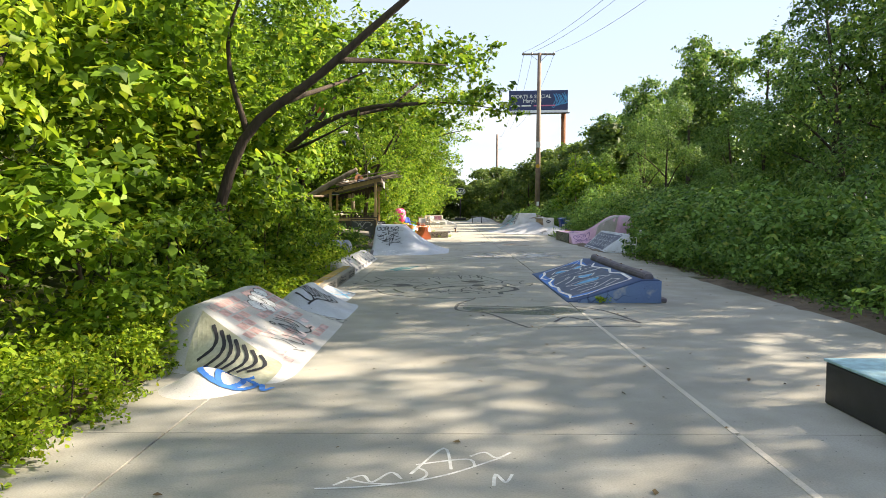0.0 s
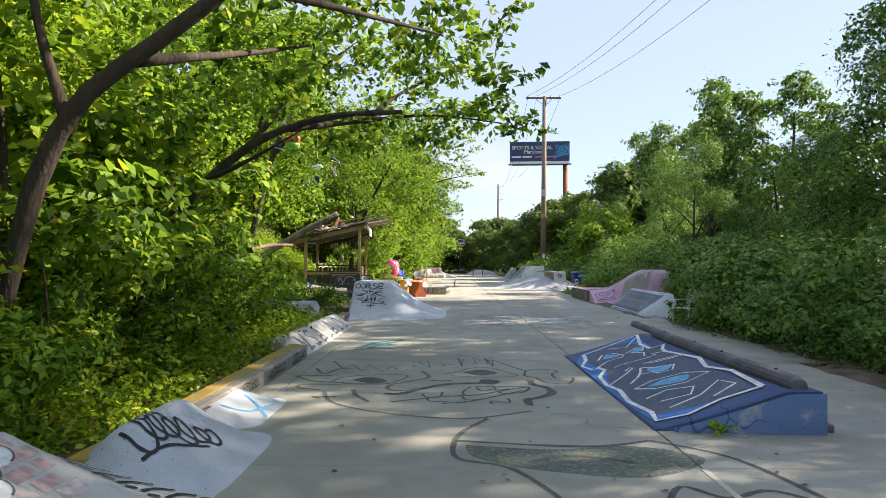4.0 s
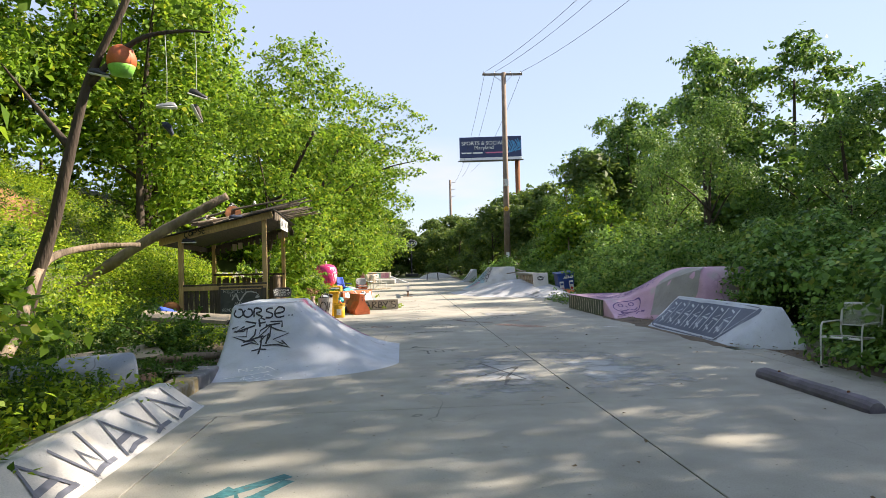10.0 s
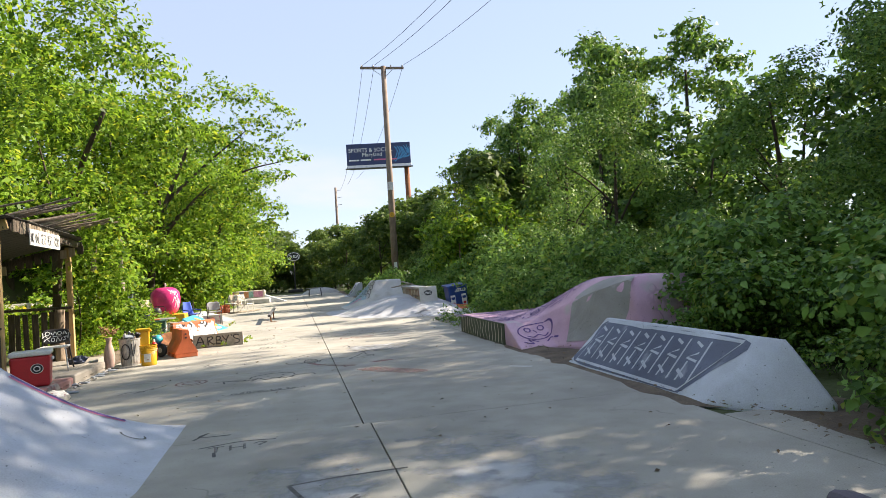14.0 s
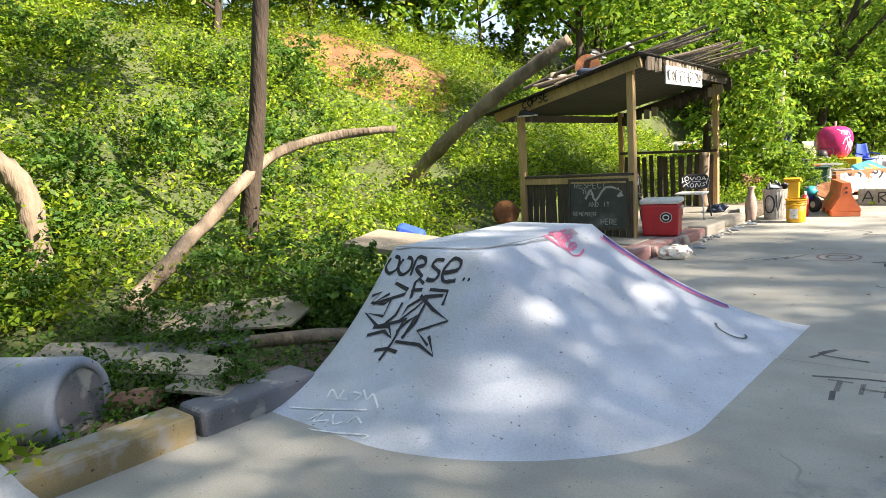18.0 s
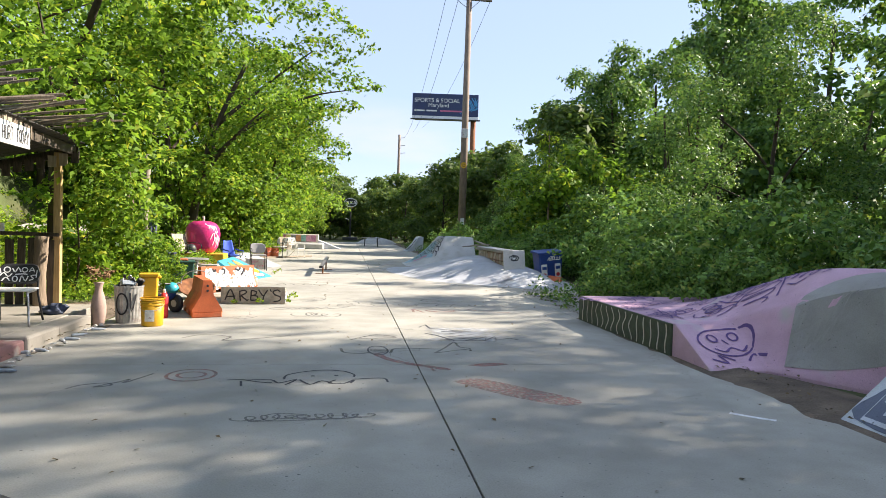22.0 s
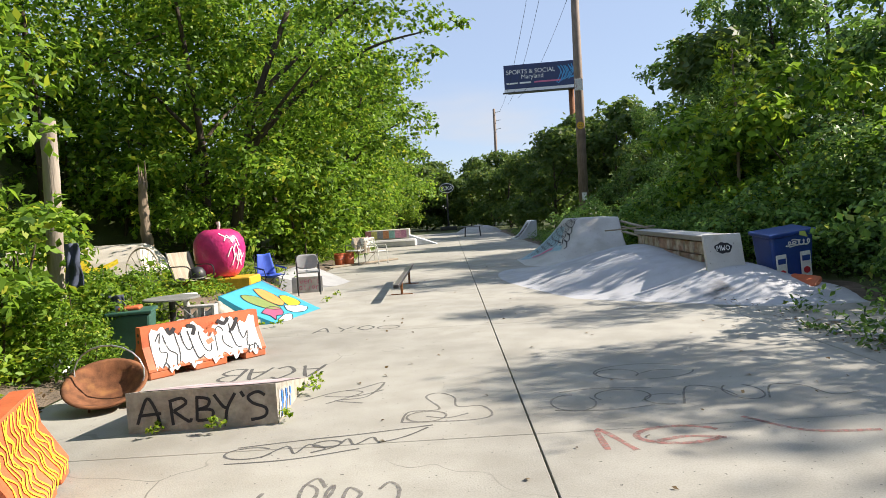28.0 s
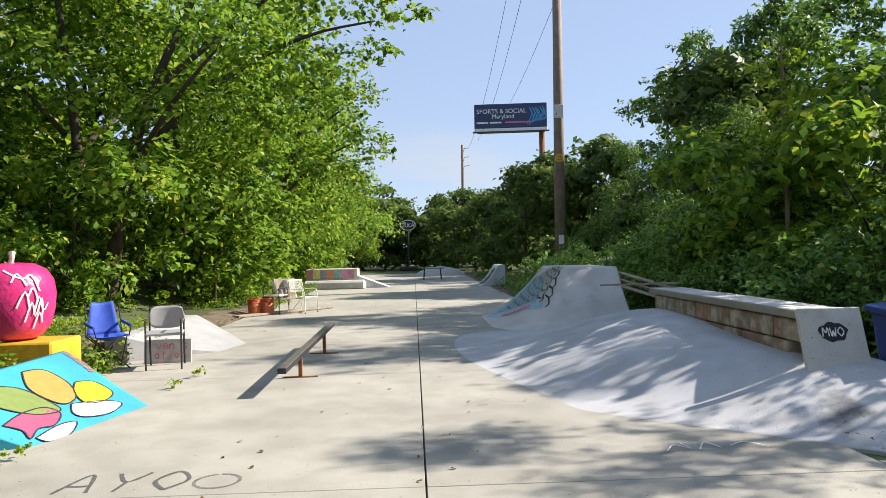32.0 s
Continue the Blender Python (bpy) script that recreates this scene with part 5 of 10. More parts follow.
floor_paint([ellipse(-0.38, 5.0, 0.2, 0.12, 16, 200, 400)], M_CHALK, 0.014)
floor_paint(glyph_lines("TH?", 0.13, 1.4), M_SPRAY_FAINT, 0.025, (0.25, 22.7), 4)
floor_paint([[(0.15, 22.9), (0.5, 23.0), (0.8, 22.95)], [(0.3, 22.7), (0.32, 22.55)]], M_SPRAY_GREY, 0.025)
floor_paint([[(0.34, 26.86), (0.36, 27.04), (0.52, 27.18), (0.69, 27.24), (0.86, 27.19), (0.96, 27.05), (0.96, 26.94)], [(-0.14, 26.84), (-0.03, 26.86), (0.12, 26.77), (0.25, 26.73)], [(-0.02, 26.8), (0.01, 26.61)], [(0.03, 26.84), (0.23, 26.84), (0.31, 26.72), (0.45, 26.85), (0.37, 26.64)], [(0.48, 26.84), (0.58, 26.66), (0.68, 26.79), (0.78, 26.68)], [(0.8, 26.83), (0.74, 26.71), (0.87, 26.69), (0.96, 26.83), (0.93, 26.7)], [(0.96, 26.85), (1.22, 26.89), (1.26, 26.73)]], M_SPRAY_BLACK, 0.022)
for _x, _y in ((0.59, 26.99), (0.8, 27.01)):
    patch(ellipse(_x, _y, 0.02, 0.022, 8)[:-1], M_SPRAY_BLACK, None, pavement, 0.0014)
floor_paint([ellipse(-0.49, 27.05, 0.21, 0.24), ellipse(-0.49, 27.05, 0.12, 0.12)], M_SPRAY_RED, 0.03)
floor_paint([[(-1.36, 26.56), (-1.28, 26.69), (-1.12, 26.75), (-1.05, 26.67), (-1.17, 26.61), (-1.02, 26.8), (-0.97, 26.9), (-0.97, 26.76), (-0.83, 27.11)]], M_SPRAY_FAINT, 0.025)
floor_paint([[(1.21, 28.07), (1.33, 27.76), (1.53, 27.53), (1.72, 27.38), (1.9, 27.24)]], M_SPRAY_RED, 0.09)
floor_paint([[(1.72, 27.35), (1.74, 27.17)]], M_SPRAY_RED, 0.03)
floor_paint([ellipse(1.24, 28.27, 0.11, 0.27)] + [[(1.15, 28.08 + 0.08 * k), (1.33, 28.1 + 0.08 * k)] for k in range(6)], M_SPRAY_GREY, 0.02)
floor_paint([[(0.83, 28.38), (0.87, 28.14), (1.06, 28.08), (1.2, 28.17), (1.36, 28.11), (1.43, 28.36), (1.65, 28.39), (1.91, 28.34)]], M_SPRAY_FAINT, 0.03)
floor_paint([[(1.88, 29.99), (2.0, 30.24), (2.03, 29.9), (2.33, 29.73), (2.58, 29.81)], [(2.15, 29.65), (2.54, 29.65), (2.16, 29.41), (2.53, 29.41), (2.14, 29.18), (2.48, 29.14), (2.02, 28.95)], [(1.91, 29.47), (2.04, 29.32), (2.21, 28.91), (2.6, 28.92)], [(2.36, 28.93), (2.68, 29.23), (2.6, 28.92), (2.79, 29.24), (2.75, 28.96), (2.95, 29.11), (3.05, 28.98)]], M_SPRAY_BLACK, 0.035, bend=False)
floor_paint([[(1.86, 28.1), (2.04, 28.47), (2.19, 28.81), (2.2, 28.49), (2.31, 28.38), (2.1, 28.25), (1.86, 28.1)], [(0.94, 28.96), (1.26, 29.33), (1.5, 29.14), (1.04, 29.03)], [(-1.04, 29.02), (-0.85, 29.29), (-0.5, 29.14), (-0.54, 28.87), (-0.17, 29.03), (0.21, 29.24)]], M_SPRAY_FAINT, 0.03)
patch([(2.1, 27.45), (2.35, 27.57), (2.55, 27.5), (2.29, 27.39)], M_SPRAY_RED, None, pavement, 0.0014)
patch([(1.85, 26.75), (2.1, 26.85), (2.45, 26.5), (2.8, 26.05), (2.6, 25.9), (2.2, 26.25)], plain_paint("worn_red_stain", (0.34, 0.18, 0.15), 0.88, thin=0.5), None, pavement, 0.0014)
floor_paint([[(3.87, 25.63), (4.0, 25.5), (4.12, 25.41)]], M_SPRAY_WHITE, 0.05)
floor_paint(scrawl(205, 0.95, 0.14, 10), M_SPRAY_FAINT, 0.018, (0.14, 25.56), 4)
floor_paint([[(-0.9, 24.26), (-0.73, 24.15), (-0.66, 24.23), (-0.81, 24.35), (-0.95, 24.4)], [(0.06, 23.25), (0.17, 23.5), (0.1, 23.35), (0.38, 23.32)]], M_SPRAY_GREY, 0.025)
floor_paint([ellipse(2.69, 33.4, 0.41, 0.26, 18, 30, 350), ellipse(2.46, 33.36, 0.17, 0.16, 14, -40, 250), [(2.6, 33.3), (2.8, 33.42), (3.0, 33.36)]], M_SPRAY_WORN, 0.013)
floor_paint([ellipse(1.96, 32.62, 0.16, 0.2, 14, 80, 390), [(1.8, 32.46), (2.2, 32.4), (2.5, 32.46)], ellipse(2.34, 32.72, 0.2, 0.17, 16, -60, 210), ellipse(2.62, 32.58, 0.15, 0.13, 12, 30, 280), [(2.7, 32.44), (2.86, 32.86), (3.05, 32.8), (3.12, 32.56)], ellipse(3.2, 32.66, 0.13, 0.2, 14, 120, 420), [(3.3, 32.46), (3.46, 32.78), (3.66, 32.72), (3.74, 32.46), (3.95, 32.5)], [(1.9, 32.9), (2.2, 32.96), (2.6, 32.88)]], M_SPRAY_WORN, 0.015)
floor_paint([ellipse(-0.2, 31.95, 0.15, 0.1, 14, 40, 350), [(-0.1, 31.86), (0.02, 32.04), (0.1, 31.9), (0.16, 32.05), (0.28, 31.96), (0.2, 31.9), (0.34, 31.98), (0.4, 32.12), (0.46, 32.0), (0.56, 32.12), (0.62, 32.02), (0.78, 32.1), (0.92, 32.26)], [(-0.3, 31.78), (0.1, 31.8), (0.5, 31.92)], [(-0.3, 32.06), (0.1, 32.14), (0.5, 32.2), (0.95, 32.3)], ellipse(0.28, 32.04, 0.09, 0.06, 10)], M_SPRAY_GREY, 0.016)
floor_paint([[(-0.1, 33.1), (0.1, 33.3), (0.3, 33.38), (0.5, 33.55), (0.4, 33.12), (0.16, 33.06), (0.39, 32.94)], [(0.05, 33.2), (0.3, 33.15), (0.52, 33.3)], [(0.1, 32.98), (0.35, 33.25), (0.2, 33.35)]], M_SPRAY_FAINT, 0.022)
floor_paint([[(0.73, 32.39), (0.77, 32.63), (0.99, 32.66), (0.88, 33.0), (0.98, 33.1), (1.1, 32.95), (1.12, 32.7), (1.3, 32.68), (1.36, 32.45), (1.2, 32.36), (0.73, 32.39)], [(0.9, 32.5), (1.05, 32.44), (1.2, 32.52)], ellipse(0.9, 32.5, 0.14, 0.12)], M_SPRAY_FAINT, 0.018)
floor_paint([[(1.98, 31.65), (2.0, 32.02), (2.14, 31.62)], ellipse(2.46, 31.84, 0.26, 0.15, 16, 20, 330), [(2.3, 31.75), (2.5, 31.8), (2.7, 31.74)], [(2.95, 32.1), (3.2, 31.78), (3.6, 31.72)]], M_SPRAY_RED, 0.04)
floor_paint(scrawl(212, 0.6, 0.4, 4), M_SPRAY_FAINT, 0.022, (0.15, 31.0), 0)
floor_paint(glyph_lines("AYO", 0.205, 1.38), M_SPRAY_GREY, 0.026, (-0.68, 36.3), 1, (1.0, 1.2))
floor_paint([ellipse(0.28, 36.44, 0.14, 0.13, 18, 100, 452)], M_SPRAY_FAINT, 0.024)
floor_paint(glyph_lines("ACAB", 0.21, 1.25), M_SPRAY_GREY, 0.035, (-0.16, 34.42), 181, (1.0, 1.6))
for _o in ([(-0.1, 19.05), (0.7, 18.92), (1.658, 18.92), (1.658, 19.4), (1.658, 21.0), (1.658, 22.4), (1.658, 22.9), (0.9, 22.8), (0.3, 21.5)], [(1.682, 18.92), (1.9, 18.92), (3.0, 19.1), (3.5, 20.2), (3.2, 22.4), (2.4, 22.9), (1.682, 23.0), (1.682, 22.4), (1.682, 20.5), (1.682, 19.4)], [(1.612, 28.75), (2.6, 28.6), (3.3, 28.9), (3.4, 29.8), (2.7, 30.4), (1.612, 30.1), (1.612, 29.5)]):
    patch(_o, M_WASH, None, pavement, 0.001, "painted_patch", "faint blue wash on the slab")

# ---- foliage ----
def leaf_mesh(name, pos, size, mat, rng, droop=0.35, aspect=0.55, normal=None, jitter=0.9, broad=False):
    """A crown: one blade at each place. pos: n x 3."""
    n = len(pos)
    if normal is None:
        normal = np.zeros((n, 3))
        normal[:, 2] = 1.0
    nrm = normal + rng.normal(0, jitter, (n, 3))
    nrm /= np.linalg.norm(nrm, axis=1)[:, None] + 1e-9
    ax = rng.normal(0, 1, (n, 3))
    ax[:, 2] -= droop
    ax -= nrm * (ax * nrm).sum(1)[:, None]
    ax /= np.linalg.norm(ax, axis=1)[:, None] + 1e-9
    sd = np.cross(nrm, ax)
    s = (size * rng.uniform(0.6, 1.35, n))[:, None]
    base, tip = pos - ax * s * 0.5, pos + ax * s * 0.5
    if broad:
        # two halves folded along the midrib, widest below the middle, drawn out to a tip
        v = np.empty((n, 6, 3))
        w1, w2 = sd * s * aspect * 0.5, sd * s * aspect * 0.36
        low, up = pos - ax * s * 0.2 + nrm * s * 0.07, pos + ax * s * 0.16 + nrm * s * 0.05
        v[:, 0], v[:, 1], v[:, 2], v[:, 3], v[:, 4], v[:, 5] = base, low + w1, up + w2, tip - nrm * s * 0.08, up - w2, low - w1
        idx = np.array([0, 3, 2, 1, 0, 5, 4, 3])
    else:
        v = np.empty((n, 4, 3))
        mid = pos - ax * s * 0.08 + nrm * s * 0.08
        v[:, 0], v[:, 1], v[:, 2], v[:, 3] = base, mid + sd * s * aspect * 0.5, tip - nrm * s * 0.06, mid - sd * s * aspect * 0.5
        idx = np.array([0, 1, 2, 3])
    k = v.shape[1]
    loops = (np.arange(n)[:, None] * k + idx[None, :]).reshape(-1)
    me = bpy.data.meshes.new(name)
    me.vertices.add(n * k)
    me.vertices.foreach_set("co", v.reshape(-1).astype(np.float32))
    me.loops.add(len(loops))
    me.loops.foreach_set("vertex_index", loops.astype(np.int32))
    me.polygons.add(len(loops) // 4)
    me.polygons.foreach_set("loop_start", np.arange(0, len(loops), 4, dtype=np.int32))
    me.update(calc_edges=True)
    me.materials.append(mat)
    return me


def clump(rng, centre, radius, n, squash=0.8, shell=0.55, sprays=0.25):
    """Leaf places on the outside of an uneven lump, with sprays that stick out, and outward normals."""
    c, radius = np.array(centre, float), float(radius)
    d = rng.normal(0, 1, (n, 3))
    d[:, 2] = np.where(d[:, 2] < -0.6, -d[:, 2], d[:, 2])
    d /= np.linalg.norm(d, axis=1)[:, None]
    # lobes: the radius varies with direction
    lob = rng.normal(0, 1, (7, 3))
    lob /= np.linalg.norm(lob, axis=1)[:, None]
    r = 0.72 + 0.42 * np.clip((d @ lob.T).max(1), 0, 1) ** 4
    r *= shell + (1 - shell) * rng.uniform(0, 1, n) ** 0.5
    tw = max(3, int(14 * radius))
    k = rng.integers(0, tw, n)
    td = rng.normal(0, 1, (tw, 3))
    td[:, 2] = np.abs(td[:, 2]) * 0.8 - 0.15
    td /= np.linalg.norm(td, axis=1)[:, None]
    on = rng.uniform(0, 1, n) < sprays
    along = rng.uniform(0.55, 1.32, n)
    pt = td[k] * along[:, None] + rng.normal(0, 0.07, (n, 3))
    p = np.where(on[:, None], pt, d * r[:, None])
    nd = np.where(on[:, None], td[k] * 0.3 + np.array([0, 0, 0.8]), d * 0.9 + np.array([0, 0, 0.35]))
    return c + p * np.array([radius, radius, radius * squash]), nd


def crown_mesh(name, lumps, per, size, mat, seed, broad=False, jitter=0.55, aspect=0.55, droop=0.35, **kw):
    rng = np.random.default_rng(seed)
    ps, ns = [], []
    for (x, y, z, r) in lumps:
        p, q = clump(rng, (x, y, z), r, int(per * r * r), **kw)
        ps.append(p)
        ns.append(q)
    return leaf_mesh(name, np.concatenate(ps), size, mat, rng, normal=np.concatenate(ns), jitter=jitter, broad=broad, aspect=aspect, droop=droop)


def limb_tree(name, limbs, mat, lumps, per, size, leaf, label, seed, group="trees along the path", radius=0.16, **kw):
    """A trunk with limbs (lists of points, first the trunk) and a crown of clumps."""
    t = thing(name, pose(0, 0, 0), label, "tree", group)
    for k, pts in enumerate(limbs):
        sm = smoothed(pts, 4)
        r0 = radius if k == 0 else radius * 0.5
        r1 = radius * 0.35 if k == 0 else radius * 0.1
        bm = tube_bm(sm, [r0 + (r1 - r0) * (i / (len(sm) - 1)) ** 0.8 for i in range(len(sm))], 9, 0.12, seed + k)
        part("trunk" if k == 0 else "limb", bm, mat, t, smooth=True)
    ob = new("crown", crown_mesh("crown", lumps, per, size, leaf, seed, **kw))
    ob.parent = t
    return t


def wild_lumps(seed, h, w, n, low=0.2, droop=0.0):
    """Lumps of a wild tree: more in the upper part, ragged outline."""
    rng = random.Random(seed)
    out = []
    for i in range(n):
        f = low + (1 - low) * ((i + rng.random()) / n)
        spread = w * (0.45 + 0.75 * math.sin(math.pi * min(1.0, f * 0.92 + 0.05))) * rng.uniform(0.3, 1.0)
        a = rng.uniform(0, 2 * math.pi)
        out.append((spread * math.cos(a), spread * math.sin(a), h * f, w * rng.uniform(0.34, 0.58)))
    return out


def tree_kind(seed, h, w, n, per, size, leaf, label, bark=None, low=0.2, name="tree", category="tree", group="trees along the path", trunk=0.12, **kw):
    lumps = wild_lumps(seed, h, w, n, low)
    rng = random.Random(seed + 99)
    t = thing(name, pose(0, 0, 0), label, category, group)
    if trunk:
        pts = [(0, 0, -0.3), (rng.uniform(-.2, .2), rng.uniform(-.2, .2), h * 0.35), (rng.uniform(-.4, .4), rng.uniform(-.4, .4), h * 0.85)]
        sm = smoothed(pts, 5)
        part("trunk", tube_bm(sm, [trunk * (1 - 0.75 * i / len(sm)) for i in range(len(sm))], 8, 0.1, seed), bark or M_BARK, t, smooth=True)
        for i, (x, y, z, r) in enumerate(lumps[::3][:5]):
            z0 = max(0.3, z * 0.6)
            part("limb", tube_bm(smoothed([(0, 0, z0), (x * 0.5, y * 0.5, z0 + (z - z0) * 0.6), (x, y, z)], 3), [trunk * 0.45 * (1 - 0.8 * j / 6) for j in range(7)], 6, 0.1, seed + i), bark or M_BARK, t, smooth=True)
    ob = new("crown", crown_mesh("crown", lumps, per, size, leaf, seed, **kw))
    ob.parent = t
    return t


def put_kind(kinds, spots, seed):
    """Set copies of the kinds at (x, y, height scale); the first use moves the original."""
    rng = random.Random(seed)
    used = set()
    for i, (x, y, s) in enumerate(spots):
        k = kinds[i % len(kinds)]
        m = pose(x, y, ground_height(x, y) - 0.05, rng.uniform(-4, 4), rng.uniform(-4, 4), rng.uniform(0, 360)) @ Matrix.Diagonal((s * rng.uniform(0.9, 1.1), s * rng.uniform(0.9, 1.1), s, 1))
        if k in used:
            copy_thing(k, m)
        else:
            used.add(k)
            k.matrix_basis = m


# right side: vine-draped trees, bushes in front, low growth along the slab
RT = [tree_kind(300 + i, 7.0, w, n, 720, 0.12, M_LEAF_RIGHT, "tall dark green tree draped in vines", low=0.06, sprays=0.2, shell=0.55, jitter=0.45) for i, (w, n) in enumerate(((1.75, 20), (2.3, 18), (1.45, 19)))]
rng_r = random.Random(12)
spots = []
for i in range(22):
    y = -6 + i * 3.2 + rng_r.uniform(-0.7, 0.7)
    s = 0.95 if y < 9 else 0.84 if y < 18 else 0.98 if y < 24.5 else 0.78 if y < 31 else 0.72
    if 36.5 < y < 48.5 or 31 < y < 50 and i % 2 or 29.5 < y < 34.5:
        continue
    spots.append((11.0 + rng_r.uniform(-0.6, 0.8), y, s * rng_r.uniform(0.8, 1.15)))
for i in range(9):
    y = -4 + i * 6.0 + rng_r.uniform(-1, 1)
    s = 1.1 if y < 8 else 1.2
    if 31 < y < 46:
        continue
    spots.append((14.4 + rng_r.uniform(-0.8, 1.0), y, s * rng_r.uniform(0.85, 1.15)))
# three more in the row, added mostly out of view to shade slab and mound
spots += [(10.8, 35.3, 0.9), (10.6, 38.4, 0.84), (11.2, 41.4, 0.78)]
put_kind(RT, spots, 21)
RV = [tree_kind(490 + i, 11.0, 2.3, 26, 330, 0.27, M_LEAF_RIGHT, "high vine-covered tree standing over the others", low=0.1, sprays=0.22, shell=0.45, trunk=0.18) for i in range(2)]
put_kind(RV, [(17.5, 50.0, 1.08), (19.4, 60.0, 1.05), (16.2, 57.0, 0.88), (21.0, 47.0, 1.0), (19.0, 70.0, 1.02), (15.0, 66.0, 0.8), (15.2, 45.0, 0.82)], 28)
# thicket between the bushes and the trees, and the denser wood behind them
RK = [tree_kind(450 + i, 3.0, 1.7, 12, 560, 0.125, M_LEAF_RIGHT, "rounded thicket of vines under the trees", low=0.08, name="thicket", category="bush", group="thickets under the trees", trunk=0.05, sprays=0.2, shell=0.78, jitter=0.45) for i in range(2)]
# the last three thickets are added where they shade the mound's near foot
put_kind(RK, [(9.4 + rng_r.uniform(-0.3, 0.5), -4 + i * 3.0 + rng_r.uniform(-0.6, 0.6), rng_r.uniform(0.62, 1.0)) for i in range(22)] + [(8.4, 37.5, 1.0), (8.3, 36.1, 0.9), (8.6, 39.2, 1.0)], 25)
RD = [tree_kind(460 + i, 6.6, 2.9, 16, 140, 0.38, M_LEAF_RIGHT, "dense dark green tree behind the vine-draped row", low=0.1, sprays=0.3) for i in range(2)]
put_kind(RD, [(17.8 + rng_r.uniform(-0.8, 1.0), 33 + i * 4.0 + rng_r.uniform(-0.8, 0.8), rng_r.uniform(0.9, 1.02)) for i in range(10)], 26)
# unseen tall trees, added right of the view to throw dappled shade on the slab
RH = [tree_kind(480 + i, 12.6, 2.7, 26, 170, 0.24, M_LEAF_RIGHT, "very tall tree added out of view to shade the slab", low=0.15, sprays=0.3, shell=0.7, trunk=0.2) for i in range(2)]
put_kind(RH, [(15.2 + rng_r.uniform(-0.6, 0.6), -8.0 + i * 4.3 + rng_r.uniform(-0.7, 0.7), (0.94 if i < 5 else 1.1) * rng_r.uniform(0.95, 1.05)) for i in range(9)] + [(19.0, 14.2, 1.22), (19.3, 17.8, 1.22), (19.1, 21.2, 1.2), (25.4, 28.4, 1.34), (25.0, 31.7, 1.5), (24.6, 32.9, 1.6), (26.0, 37.5, 1.1)], 27)

RB = [tree_kind(320 + i, 2.1, 1.15, 9, 1200, 0.105, M_LEAF_RIGHT, "dense dark green bush overhanging the slab", low=0.1, name="bush", category="bush", group="bushes along the slab", trunk=0.04, sprays=0.4) for i in range(3)]
spots = []
for i in range(36):
    y = -5 + i * 1.65 + rng_r.uniform(-0.4, 0.4)
    spots.append((7.2 + rng_r.uniform(-0.2, 0.6) + (0.5 if 36 < y < 47 else 0) + (1.0 if 21 < y < 31.5 else 0.3), y, rng_r.uniform(0.45, 0.7)))
def off_bin(spot, room=1.05):
    """True where growth keeps clear of the bin beside the mound."""
    k = min(1.0, max(0.0, ((spot[0] - 4.9) * 1.3 + (spot[1] - 35.4) * 2.7) / (1.3 ** 2 + 2.7 ** 2)))
    return math.hypot(spot[0] - 4.9 - 1.3 * k, spot[1] - 35.4 - 2.7 * k) > room


put_kind(RB, [q for q in spots if off_bin(q, 2.0)], 22)
RL = [tree_kind(340 + i, 0.85, 0.8, 7, 2700, 0.066, M_LEAF_HEDGE, "low mound of vines and weeds at the slab edge", low=0.05, name="vine_mound", category="weeds", group="vine mounds along the slab", trunk=0, sprays=0.4) for i in range(2)]
RF = [tree_kind(350 + i, 0.85, 0.8, 7, 3300, 0.06, M_LEAF_HEDGE, "dense low hedge of ivy and seedlings behind the slab", low=0.05, broad=True, aspect=0.75, jitter=0.45, name="vine_mound", category="weeds", group="vine mounds along the slab", trunk=0, sprays=0.4) for i in range(2)]
spots, fine = [], []
for i in range(46):
    y = -5 + i * 1.2 + rng_r.uniform(-0.2, 0.2)
    dx = 1.4 if 21.3 < y < 31.5 or 36.5 < y < 46.5 else 0.45 if 31.5 <= y <= 36.5 else 0.0
    row = fine if 15.5 < y < 27 else spots
    row.append((5.5 + dx + rng_r.uniform(-0.1, 0.25), y, rng_r.uniform(0.8, 1.15)))
    row.append((6.1 + dx * 0.9 + rng_r.uniform(-0.1, 0.3), y + 0.4, rng_r.uniform(1.1, 1.4)))
    row.append((7.1 + dx * 0.8 + rng_r.uniform(-0.1, 0.3), y + 0.8, rng_r.uniform(1.3, 1.6)))
put_kind(RF, fine, 24)
put_kind(RL, [q for q in spots if off_bin(q, 1.9)], 23)

